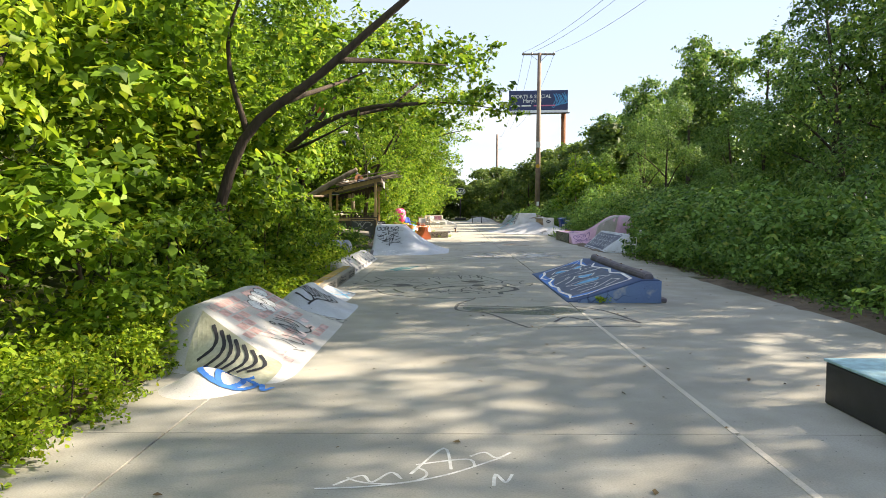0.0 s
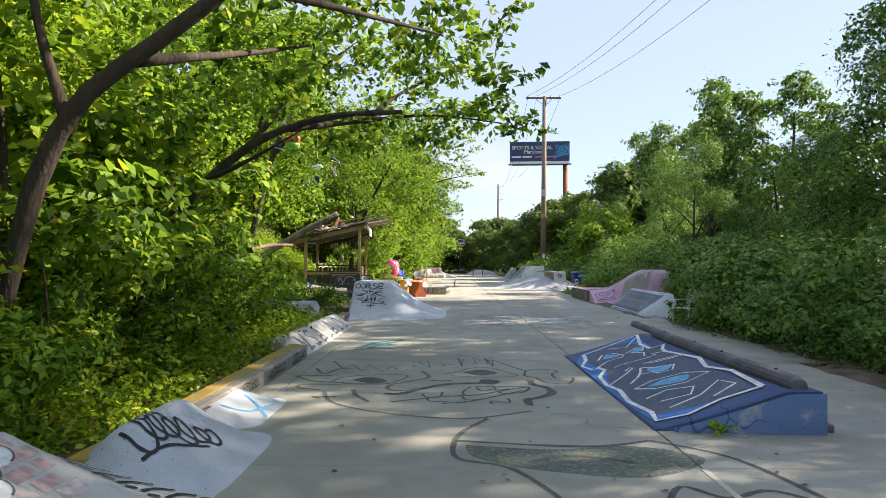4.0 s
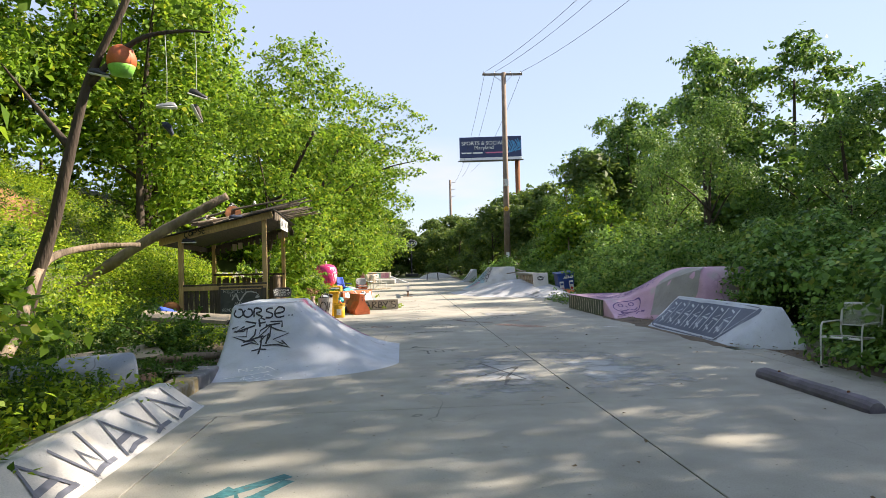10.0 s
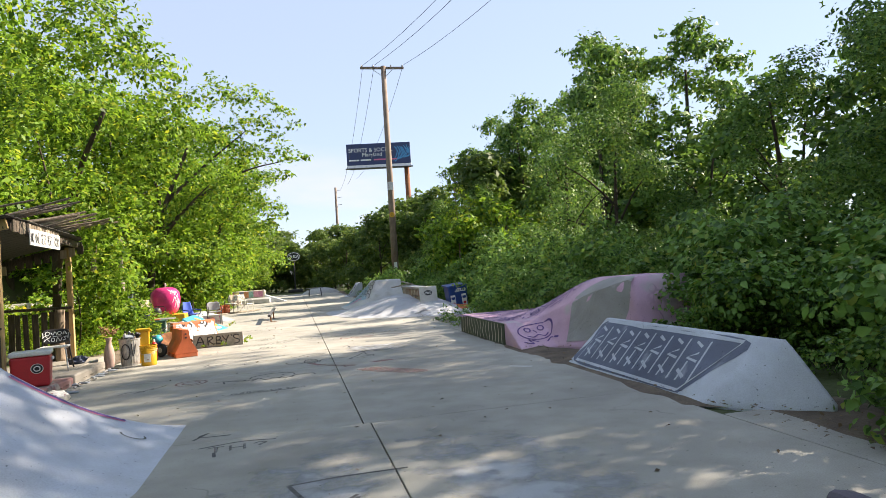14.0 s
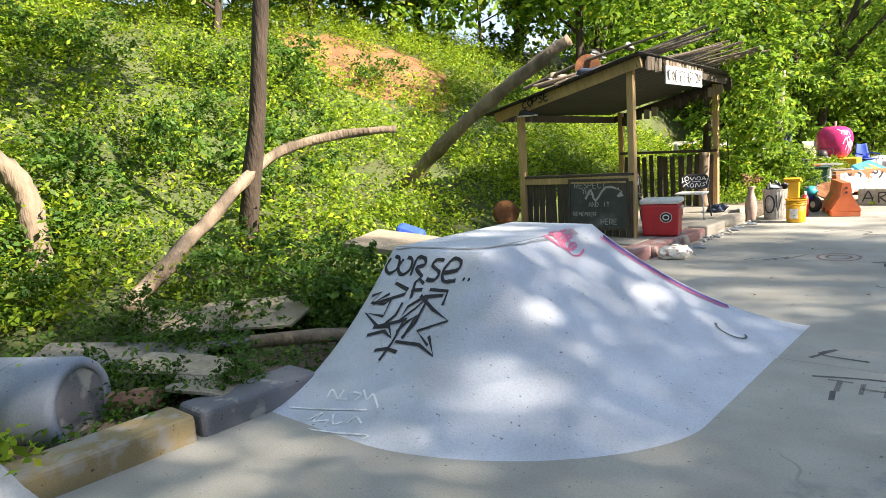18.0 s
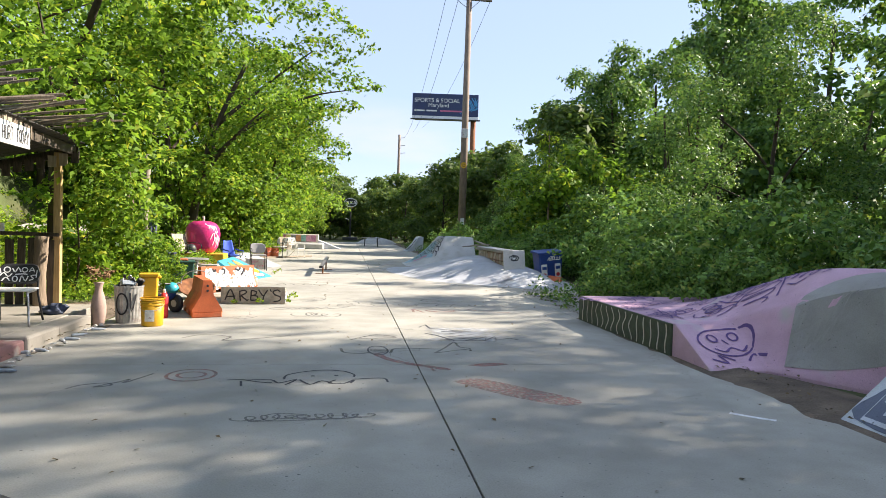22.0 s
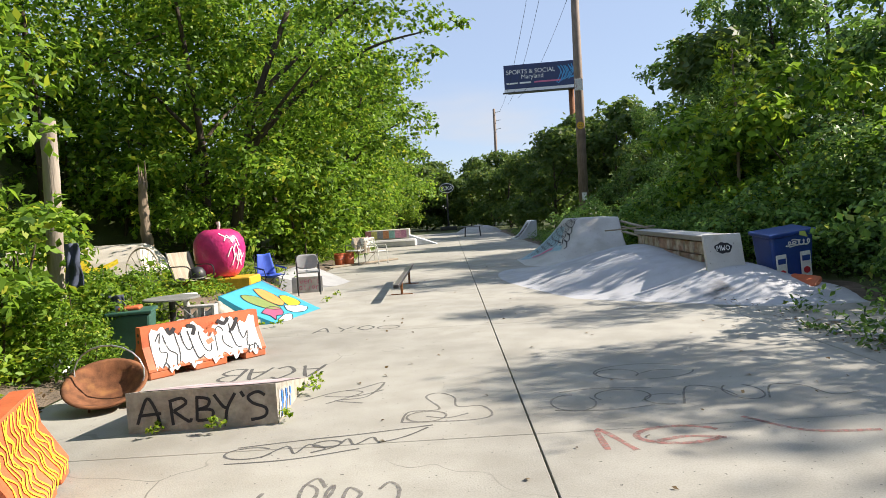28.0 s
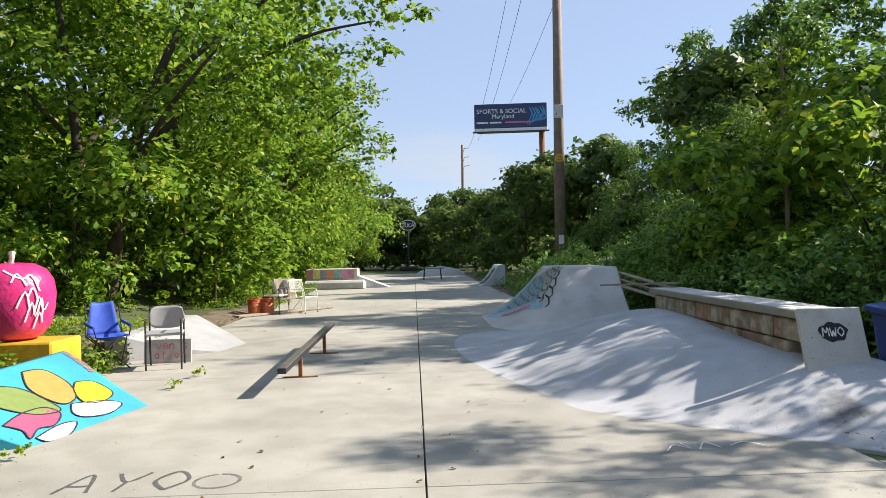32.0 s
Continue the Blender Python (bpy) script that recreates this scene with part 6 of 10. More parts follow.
# left side: trees on the bank, shrubs at the slab
LT = [tree_kind(400 + i, 7.0, 2.4, 19, 400, 0.165, M_LEAF_LEFT, "sunlit deciduous tree with light green leaves", low=0.16, sprays=0.3, shell=0.62, jitter=0.5) for i in range(3)]
rng_l = random.Random(14)
spots = [(-7.5, 4.0, 0.9), (-7.0, 11.5, 1.0), (-7.5, 16.0, 1.0), (-10.5, 5.0, 1.1), (-11.5, 13.0, 1.1), (-12.5, 19.0, 1.0), (-11.0, 26.0, 0.9), (-13.5, 32.0, 1.0),
         (-9.0, 36.6, 1.4), (-10.0, 40.8, 1.45), (-12.2, 38.0, 1.6), (-13.8, 35.0, 1.5), (-6.0, 47.5, 1.35), (-4.9, 51.5, 1.3), (-4.2, 56.0, 1.35), (-3.9, 61.0, 1.35), (-3.6, 66.0, 1.3), (-18.5, 19.0, 1.2), (-19.0, 25.0, 1.3), (-18.0, 31.0, 1.2), (-13.0, 21.5, 0.75), (-12.5, 29.5, 0.75), (-20.0, 13.0, 1.3), (-9.5, 39.0, 1.4), (-9.8, 46.0, 1.45), (-8.6, 53.0, 1.3), (-4.0, 71.0, 0.85), (-4.0, 77.0, 0.9), (-3.0, 83.0, 0.8), (-8.0, -2.0, 1.1), (-9.0, 62.0, 1.0), (-14.5, 23.0, 0.8), (-15.0, 28.0, 0.85), (-15.5, 17.5, 0.9), (-16.0, 36.0, 1.0), (-13.0, 9.5, 1.0), (-9.0, 0.5, 1.0)]
put_kind(LT, spots, 31)
LN = [tree_kind(410 + i, 5.2, 1.8, 13, 620, 0.125, M_LEAF_WEED, "young tree with fine light green leaves close to the slab", low=0.2, sprays=0.4, shell=0.55, broad=True, aspect=0.62, trunk=0.07) for i in range(2)]
put_kind(LN, [(-4.3, 3.6, 1.0), (-4.6, 6.2, 1.0), (-4.9, 9.0, 1.05), (-5.0, 1.4, 1.0), (-5.0, 12.6, 0.95), (-5.4, 16.6, 0.9)], 34)
LB = [tree_kind(420 + i, 1.9, 1.0, 9, 1100, 0.125, M_LEAF_LEFT, "leafy light green shrub", low=0.1, name="shrub", category="shrub", group="shrubs along the path", trunk=0.03, sprays=0.45) for i in range(3)]
LW = [tree_kind(430 + i, 1.9, 1.0, 9, 1050, 0.1, M_LEAF_WEED, "yellow-green leafy shrub at the slab edge", low=0.08, name="shrub", category="shrub", group="shrubs along the path", trunk=0.03, sprays=0.4, shell=0.65, broad=True, aspect=0.65) for i in range(2)]
near = [(-2.38 + rng_l.uniform(-0.08, 0.08), y + rng_l.uniform(-0.12, 0.12), rng_l.uniform(0.45, 0.58)) for y in (2.8, 3.4, 4.0, 4.6, 5.2, 5.8, 6.4)] + [(-2.78, y, 0.5) for y in (7.0, 7.6, 8.2, 8.8, 9.3)] + [(-2.5, 6.9, 0.4), (-2.55, 7.5, 0.38), (-2.6, 8.1, 0.36)]
put_kind(LW, near, 35)
spots = [(-4.0, y, rng_l.uniform(0.9, 1.2)) for y in (3.2, 4.8, 6.4)] + [(-2.9, 7.4, 0.55), (-3.1, 8.6, 0.6)] + [(-4.2 + rng_l.uniform(-0.5, 0.3), y, rng_l.uniform(0.7, 1.0)) for y in (10.6, 12.8, 15.2, 17.6)]
spots += [(-3.9 + rng_l.uniform(-0.3, 0.5), y + rng_l.uniform(-0.4, 0.4), rng_l.uniform(0.85, 1.3)) for y in (49.5, 51.5, 53.2, 55.0, 57.0, 59.0, 62.0, 64.5, 67, 70, 73)] + [(-4.6, 36.4, 0.8), (-3.6, 32.4, 0.8), (-3.8, 34.2, 0.75), (-5.2, 45.6, 1.2), (-4.2, 50.4, 1.7), (-4.5, 53.4, 1.8), (-4.0, 57.8, 1.7), (-4.2, 60.2, 1.8), (-3.8, 63.2, 1.7), (-3.7, 66.4, 1.6), (-3.6, 69.0, 1.6), (-6.2, 51.5, 1.9), (-7.6, 49.6, 1.9), (-5.2, 48.6, 1.6), (-6.6, 46.6, 1.5), (-8.2, 47.0, 1.6), (-9.8, 46.6, 1.5), (-2.75, 34.6, 0.36), (-2.45, 34.25, 0.3), (-3.0, 36.2, 0.42), (-2.75, 36.7, 0.38), (-3.3, 37.4, 0.42), (-2.9, 37.7, 0.32), (-2.7, 35.6, 0.36), (-3.5, 39.3, 0.36), (-4.3, 39.6, 0.4), (-3.2, 40.3, 0.28), (-3.2, 34.0, 0.6), (-3.35, 34.8, 0.75), (-2.95, 35.25, 0.5), (-3.6, 35.4, 0.7), (-4.4, 37.4, 0.6), (-5.8, 38.6, 0.6)]
tall_near = [(-3.55 + rng_l.uniform(-0.2, 0.15), y, rng_l.uniform(1.1, 1.4)) for y in (3.6, 4.6, 5.6)]
spots += [(-4.3 + rng_l.uniform(-0.3, 0.4), y, rng_l.uniform(1.2, 1.6)) for y in (9.4, 11.8, 13.4, 14.6, 16.2, 17.4)] + [(-3.2, y, 0.6) for y in (9.8, 12.4, 13.2, 14.0, 16.0)] + [(-2.95, 10.5, 0.5), (-3.3, 11.1, 0.75)]
spots += [(-12.6 + rng_l.uniform(-1.2, 1.2), 14.5 + 1.5 * _i, rng_l.uniform(1.4, 2.3)) for _i in range(15)]
spots += [(7.6, 43.5, 1.45), (8.2, 41.7, 1.5), (8.4, 45.4, 1.6), (7.2, 46.6, 1.1), (9.0, 39.9, 1.45), (9.2, 43.4, 1.75)]
put_kind(LB, [q for q in spots if not (-6.6 < q[0] < -2.3 and 36.4 < q[1] < 43.6)], 32)
for _i, (_x, _y, _s) in enumerate(tall_near):
    copy_thing(LW[_i % 2], pose(_x, _y, ground_height(_x, _y) - 0.05, 0, 0, 57 * _i) @ Matrix.Diagonal((_s, _s, _s, 1)))

# clumps on the weedy bank and among the scrap boards
M_LEAF_CLUMP = leaf_material("clump_leaves", (0.035, 0.085, 0.02), (0.10, 0.20, 0.035), (0.20, 0.28, 0.04), 0.15, 0.35)
LK = [tree_kind(470 + i, 0.8, 0.62, 9, 2600, 0.07, M_LEAF_CLUMP, "leafy green clump of weeds among the scrap boards", low=0.04, name="weed_clump", category="weeds", group="clumps on the weedy bank", trunk=0.016, sprays=0.5) for i in range(2)]
clumps = [(-3.4, 21.95, 0.85), (-4.7, 22.0, 0.8), (-2.95, 22.1, 0.75), (-5.0, 20.3, 0.8), (-2.62, 20.85, 0.5), (-3.3, 20.05, 0.5), (-2.9, 20.25, 0.42), (-3.55, 21.05, 0.5), (-4.2, 20.75, 0.55), (-3.5, 19.2, 0.4), (-4.2, 22.7, 0.8), (-3.7, 22.6, 0.9), (-5.6, 21.2, 0.8), (-3.3, 24.3, 0.6), (-4.6, 19.2, 0.7), (-2.45, 21.3, 0.3)]
clumps += [(-2.85, 18.85, 0.5), (-3.15, 18.5, 0.6), (-3.45, 18.9, 0.7), (-2.95, 18.2, 0.5), (-3.7, 18.3, 0.7)]
clumps += [(rng_l.uniform(-10.5, -5.2), rng_l.uniform(19.5, 33.5), rng_l.uniform(0.7, 1.3)) for _i in range(16)]
put_kind(LK, [q for q in clumps if not (q[0] > -5.6 and q[1] > 26)], 36)

# end of the path and beyond
FT = [tree_kind(440 + i, 6.5, 2.6, 14, 260, 0.38, M_LEAF_FAR, "distant tree beyond the end of the slab", low=0.1, sprays=0.25) for i in range(2)]
spots = [(-3.5, 88, 0.9), (-6, 94, 1.1), (3.5, 97, 0.75), (6.5, 84, 0.8), (8.5, 76, 0.8), (7.6, 68, 0.75), (6.6, 72.5, 0.6), (5.9, 79, 0.7), (2.5, 92, 0.6), (-1.5, 95, 0.7), (11, 66, 0.95), (12, 74, 1.0), (1.0, 89, 0.85), (-0.8, 87.5, 0.75), (3.4, 87, 0.8), (5.4, 90, 0.9), (-2.6, 86, 0.8), (4.6, 82.5, 0.6), (0, 104, 1.0), (-10, 104, 1.3), (10, 100, 1.1), (15, 92, 1.2), (15, 110, 1.4), (20, 120, 1.5), (5, 118, 1.3), (-3, 120, 1.4), (26, 112, 1.5), (13, 58, 1.0), (-14, 90, 1.3)]
put_kind(FT, spots, 33)


def build_clay():
    """Bare red clay on the upper bank where the weeds have slipped."""
    n = 16
    verts, faces = [], []
    for i in range(n + 1):
        for j in range(n + 1):
            u, v = 2 * i / n - 1, 2 * j / n - 1
            x = -10.2 + 1.7 * u * (1 + 0.25 * noise.noise(Vector((u * 2, v * 2, 1)))) * math.sqrt(1 - v * v / 2)
            y = 29.4 + 2.0 * v * (1 + 0.25 * noise.noise(Vector((u * 2, v * 2, 5)))) * math.sqrt(1 - u * u / 2)
            verts.append((x, y, ground_height(x, y) + 0.05 * (1 - max(u * u, v * v)) + 0.05 * noise.noise(Vector((x * 2.2, y * 2.2, 0)))))
    w = n + 1
    faces = [(i * w + j, (i + 1) * w + j, (i + 1) * w + j + 1, i * w + j + 1) for i in range(n) for j in range(n)]
    mat = surface("red_clay", (0.24, 0.115, 0.052), 0.95, vary=0.4, scale=2.5, grain=30, relief=0.8, dirt=(0.20, 0.11, 0.06), depth=0.03)
    tagged(new("clay_bank", mesh_of("clay_bank", verts, faces, mat, True)), "bare red clay showing through the weeds on the bank", "soil", kind="structure")


build_clay()


def weeds(name, n, xr, yr, size, mat, seed, label, tall=0.5, keep=None):
    """Uncounted weeds: leaves over the soil, in tufts."""
    rng = np.random.default_rng(seed)
    tufts = n // 26
    cx, cy = rng.uniform(*xr, tufts), rng.uniform(*yr, tufts)
    if keep is not None:
        ok = np.array([keep(a, b) for a, b in zip(cx, cy)])
        cx, cy = cx[ok], cy[ok]
        tufts = len(cx)
    h = tall * rng.uniform(0.25, 1.0, tufts) * (0.6 + 0.6 * rng.uniform(0, 1, tufts))
    k = np.repeat(np.arange(tufts), 26)
    f = rng.uniform(0.05, 1.0, len(k))
    sp = 0.05 + 0.16 * rng.uniform(0, 1, len(k))
    a = rng.uniform(0, 2 * np.pi, len(k))
    x, y = cx[k] + np.cos(a) * sp, cy[k] + np.sin(a) * sp
    z = np.array([ground_height(p, q) for p, q in zip(cx, cy)])[k] + f * h[k] + 0.02
    ob = new(name, leaf_mesh(name, np.stack([x, y, z], 1), size, mat, rng, droop=0.1, aspect=0.5, jitter=0.7))
    return tagged(ob, label, "weeds", kind="stuff")


def clear_spot(x, y):
    hut = -5.0 < x < -1.9 and 25.4 < y < 31.2
    junk = -4.5 < x and 19.5 < y < 22.3
    clay = ((x + 10.2) / 1.4) ** 2 + ((y - 29.4) / 1.7) ** 2 < 1 and noise.noise(Vector((x * 1.6, y * 1.6, 4))) > -0.1
    return not hut and not junk and not clay


weeds("bank_weeds", 125000, (-14.0, -2.9), (14.5, 36.0), 0.062, M_LEAF_WEED, 51, "bright green knee-high weeds covering the bank", 0.5, clear_spot)
weeds("tall_bank_weeds", 80000, (-13.0, -4.6), (18.0, 34.0), 0.08, M_LEAF_WEED, 58, "tall broad-leaved weeds in tufts on the bank", 1.0, lambda x, y: clear_spot(x, y) and noise.noise(Vector((x * 0.7, y * 0.7, 9))) > -0.12)
weeds("scrap_weeds", 5200, (-4.6, -2.62), (19.2, 22.4), 0.05, M_LEAF_CLUMP, 60, "small weeds between the scrap boards", 0.24)
weeds("verge_weeds", 36000, (-3.6, -2.38), (-2.0, 20.0), 0.075, M_LEAF_WEED, 52, "weeds and seedlings along the kerb", 0.4, clear_spot)
weeds("far_verge_weeds", 36000, (-4.2, -2.2), (31.5, 76.0), 0.075, M_LEAF_LEFT, 53, "weeds along the far verge", 0.45, lambda x, y: not (x > -2.7 and (36.5 < y < 40.2 or y < 36)) and not (-4.3 < x and 42.2 < y < 49) and not (x < -3.1 and 38 < y < 43))
weeds("right_weeds", 40000, (4.75, 7.5), (-4.0, 70.0), 0.075, M_LEAF_RIGHT, 54, "dark weeds under the bushes", 0.4, lambda x, y: not (20.8 < y < 31.5 and x < 7.1) and not (35.8 < y < 47 and x < 7.1))
weeds("bank_weeds_south", 20000, (-14.0, -3.2), (-4.0, 14.0), 0.11, M_LEAF_LEFT, 55, "weeds and saplings under the trees", 0.7)
weeds("yard_weeds", 26000, (-9.5, -2.9), (33.0, 46.0), 0.095, M_LEAF_WEED, 57, "knee-high green weeds round the old furniture", 0.55, lambda x, y: clear_spot(x, y) and not (x > -6.6 and y > 36.9))
weeds("yard_grass", 16000, (-7.0, -2.45), (36.6, 43.5), 0.06, M_LEAF_WEED, 59, "low green grass and weeds on the terrace", 0.16, lambda x, y: not (x > -2.75 and 39.3 < y < 41.6))
weeds("forest_floor_weeds", 16000, (-14.0, -4.0), (36.0, 80.0), 0.13, M_LEAF_LEFT, 56, "weeds under the trees", 0.6)


# trees that lean over the slab
limb_tree("leaning_tree", [[(-3.7, 10.9, -0.1), (-3.35, 10.7, 0.6), (-2.75, 10.5, 2.2), (-1.7, 10.4, 3.05), (-0.5, 10.5, 4.1), (0.4, 10.7, 4.9)], [(-2.7, 10.5, 2.3), (-2.9, 10.4, 3.4), (-2.4, 10.2, 4.6)], [(-1.5, 10.4, 3.2), (-0.9, 11.4, 3.4), (-0.1, 12.6, 3.6)], [(-3.3, 10.7, 0.9), (-3.6, 11.2, 2.2), (-3.9, 11.4, 3.6)], [(-2.2, 10.5, 2.7), (-1.8, 11.6, 3.1), (-1.4, 12.6, 3.5)]],
          M_BARK, [(-2.9, 10.2, 4.3, 0.9), (-1.8, 10.8, 4.5, 0.85), (-0.8, 11.2, 4.7, 0.75), (0.1, 11.0, 5.1, 0.6), (-3.9, 11.4, 3.7, 0.9), (-3.3, 9.6, 3.4, 0.7), (-2.3, 11.8, 3.6, 0.8), (-4.3, 10.2, 2.6, 0.8), (-1.5, 12.6, 3.8, 0.75), (-0.7, 12.9, 3.9, 0.7), (0.1, 13.0, 3.7, 0.6), (0.6, 13.1, 3.25, 0.35), (-2.2, 13.0, 3.1, 0.6), (-3.2, 12.4, 2.7, 0.8)], 1000, 0.12, M_LEAF_LEFT, "leaning dark-barked tree arching over the slab", 61, radius=0.095, sprays=0.6, shell=0.3)
limb_tree("leaning_tree", [[(-4.3, 15.0, -0.1), (-4.1, 14.9, 1.4), (-3.3, 14.9, 2.4), (-2.5, 14.9, 3.0), (-1.6, 15.0, 3.3), (-0.7, 15.2, 3.4)], [(-4.05, 14.9, 1.5), (-4.2, 15.2, 2.8), (-4.0, 15.5, 4.2)], [(-2.7, 14.9, 2.9), (-2.2, 15.4, 3.8), (-1.4, 15.8, 4.6)], [(-3.3, 14.9, 2.4), (-2.6, 14.4, 2.6), (-1.9, 14.1, 2.9)], [(-2.2, 14.9, 3.1), (-1.3, 15.8, 3.4), (-0.3, 16.3, 3.6), (0.9, 16.5, 3.5)], [(-1.3, 15.8, 3.4), (-0.8, 16.5, 4.0), (0.1, 16.8, 4.5)]],
          M_BARK, [(-3.9, 15.6, 4.3, 0.95), (-2.9, 15.4, 4.3, 0.9), (-1.7, 15.7, 4.5, 0.8), (-0.9, 15.3, 4.1, 0.6), (-1.8, 14.4, 3.7, 0.6), (-0.3, 15.5, 3.9, 0.45), (-1.8, 16.0, 3.0, 0.7), (-0.9, 16.2, 3.3, 0.75), (0.0, 16.5, 3.5, 0.7), (0.7, 16.5, 3.5, 0.55), (1.2, 16.5, 3.4, 0.35), (-1.2, 16.8, 4.2, 0.8), (0.2, 16.8, 4.5, 0.7), (-0.3, 15.5, 3.0, 0.4), (-3.2, 14.0, 3.7, 0.8), (-4.9, 14.6, 3.2, 0.9), (-5.0, 16.2, 2.4, 0.9), (-2.6, 16.3, 3.6, 0.6), (-4.2, 16.8, 3.4, 0.8)], 1000, 0.12, M_LEAF_LEFT, "leaning tree with a long low limb over the slab", 62, radius=0.095, sprays=0.6, shell=0.3)
limb_tree("bank_tree", [[(-5.5, 22.7, 0.2), (-5.3, 22.7, 1.1), (-4.97, 22.7, 2.1), (-4.72, 22.7, 3.2), (-4.45, 22.7, 4.15), (-4.0, 22.7, 5.1), (-3.7, 22.7, 5.8)], [(-4.5, 22.7, 4.0), (-3.8, 22.6, 4.6), (-3.2, 22.6, 4.75), (-2.7, 22.5, 4.7)], [(-4.75, 22.7, 3.1), (-5.5, 23.1, 3.9), (-6.2, 23.6, 4.6)]],
          M_BARK, [(-3.7, 22.7, 6.0, 0.85), (-4.8, 22.9, 5.5, 0.8), (-2.8, 22.4, 5.1, 0.5), (-5.8, 23.4, 4.7, 0.8), (-6.4, 22.4, 4.2, 0.7), (-6.8, 23.6, 4.6, 0.9), (-4.6, 23.4, 6.4, 1.0)], 600, 0.13, M_LEAF_LEFT, "leaning rough-barked tree with a lantern and shoes hung in it", 63, radius=0.12, sprays=0.6, shell=0.3)
limb_tree("hut_tree", [[(-4.05, 33.0, -0.1), (-3.95, 32.7, 1.6), (-3.4, 31.7, 2.9), (-2.8, 30.8, 3.9), (-2.2, 30.2, 4.8)], [(-3.95, 32.6, 1.8), (-3.9, 32.5, 3.4), (-4.2, 32.6, 5.0)], [(-3.5, 31.0, 3.1), (-2.7, 31.6, 3.5), (-1.9, 31.9, 3.4)]],
          M_BARK, [(-2.6, 30.4, 4.6, 0.95), (-3.8, 31.6, 5.0, 1.1), (-2.2, 31.5, 3.6, 0.8), (-2.5, 31.0, 2.7, 0.65), (-2.75, 31.2, 1.9, 0.55), (-4.4, 32.6, 5.4, 1.0), (-3.2, 29.4, 4.2, 0.8), (-1.8, 31.4, 4.6, 0.8), (-3.4, 32.6, 3.6, 0.9), (-2.9, 32.3, 2.2, 0.7), (-2.1, 30.6, 5.6, 0.9), (-3.2, 31.6, 6.2, 1.0), (-2.3, 31.6, 6.5, 0.85), (-1.6, 32.0, 6.0, 0.75), (-3.0, 32.0, 7.1, 1.0), (-1.15, 32.2, 5.3, 0.65), (-2.6, 29.3, 3.1, 0.45), (-2.5, 30.3, 3.3, 0.6), (-4.6, 30.0, 4.4, 0.8), (-2.7, 28.9, 2.75, 0.3), (-2.3, 30.2, 2.5, 0.6), (-2.2, 30.8, 1.8, 0.5), (-2.0, 31.2, 2.9, 0.7), (-1.7, 31.6, 3.8, 0.8), (-1.2, 31.8, 4.6, 0.7), (-2.6, 29.6, 2.85, 0.35), (-2.75, 32.6, 1.6, 0.6), (-2.6, 33.2, 2.4, 0.65), (-2.5, 32.6, 3.0, 0.65), (-2.85, 33.2, 1.0, 0.55)], 950, 0.115, M_LEAF_LEFT, "leafy tree hanging over the shelter", 64, radius=0.11, sprays=0.55, shell=0.35)
limb_tree("spreading_tree", [[(-5.0, 46.6, 0.0), (-4.6, 46.6, 2.6), (-4.0, 46.8, 5.0), (-3.0, 47.0, 7.4)], [(-4.3, 46.7, 3.6), (-2.6, 46.9, 5.2), (-0.8, 47.0, 6.2), (0.8, 47.1, 6.6)], [(-4.0, 46.8, 5.0), (-2.2, 47.4, 6.8), (-0.6, 47.8, 8.2)], [(-4.5, 46.6, 3.0), (-3.2, 45.6, 4.4), (-2.0, 44.9, 5.4)]],
          M_BARK, [(-3.0, 47.0, 7.6, 1.3), (-1.6, 47.2, 7.2, 1.1), (-0.4, 47.1, 6.9, 0.9), (0.7, 47.1, 6.8, 0.7), (1.5, 47.1, 6.7, 0.45), (2.0, 47.1, 6.75, 0.25), (-0.8, 47.8, 8.2, 0.9), (0.2, 47.8, 8.4, 0.6), (0.9, 47.6, 8.9, 0.6), (-0.2, 47.6, 9.4, 0.8), (1.5, 47.4, 8.2, 0.4), (0.6, 47.3, 7.6, 0.55), (-1.6, 47.6, 9.6, 1.1), (-2.2, 45.2, 5.6, 1.1), (-3.4, 45.8, 4.2, 1.2), (-2.6, 47.6, 4.6, 1.1), (-4.4, 47.8, 6.2, 1.3), (-4.0, 46.0, 8.8, 1.2), (-1.3, 46.4, 5.6, 0.7), (-1.8, 46.5, 5.0, 1.0), (-0.8, 47.0, 5.2, 0.9), (-0.3, 47.5, 4.6, 0.7), (-1.4, 48.0, 4.2, 0.9), (-2.2, 48.5, 3.7, 1.0), (0.0, 48.0, 5.8, 0.8), (-1.0, 48.6, 6.6, 1.0), (0.9, 47.6, 6.0, 0.5), (-3.2, 49.0, 3.2, 1.2), (-2.9, 46.6, 2.6, 1.0), (-3.4, 44.4, 2.6, 1.0)], 420, 0.17, M_LEAF_LEFT, "tall spreading tree with limbs reaching over the slab", 66, radius=0.19, sprays=0.55, shell=0.35)


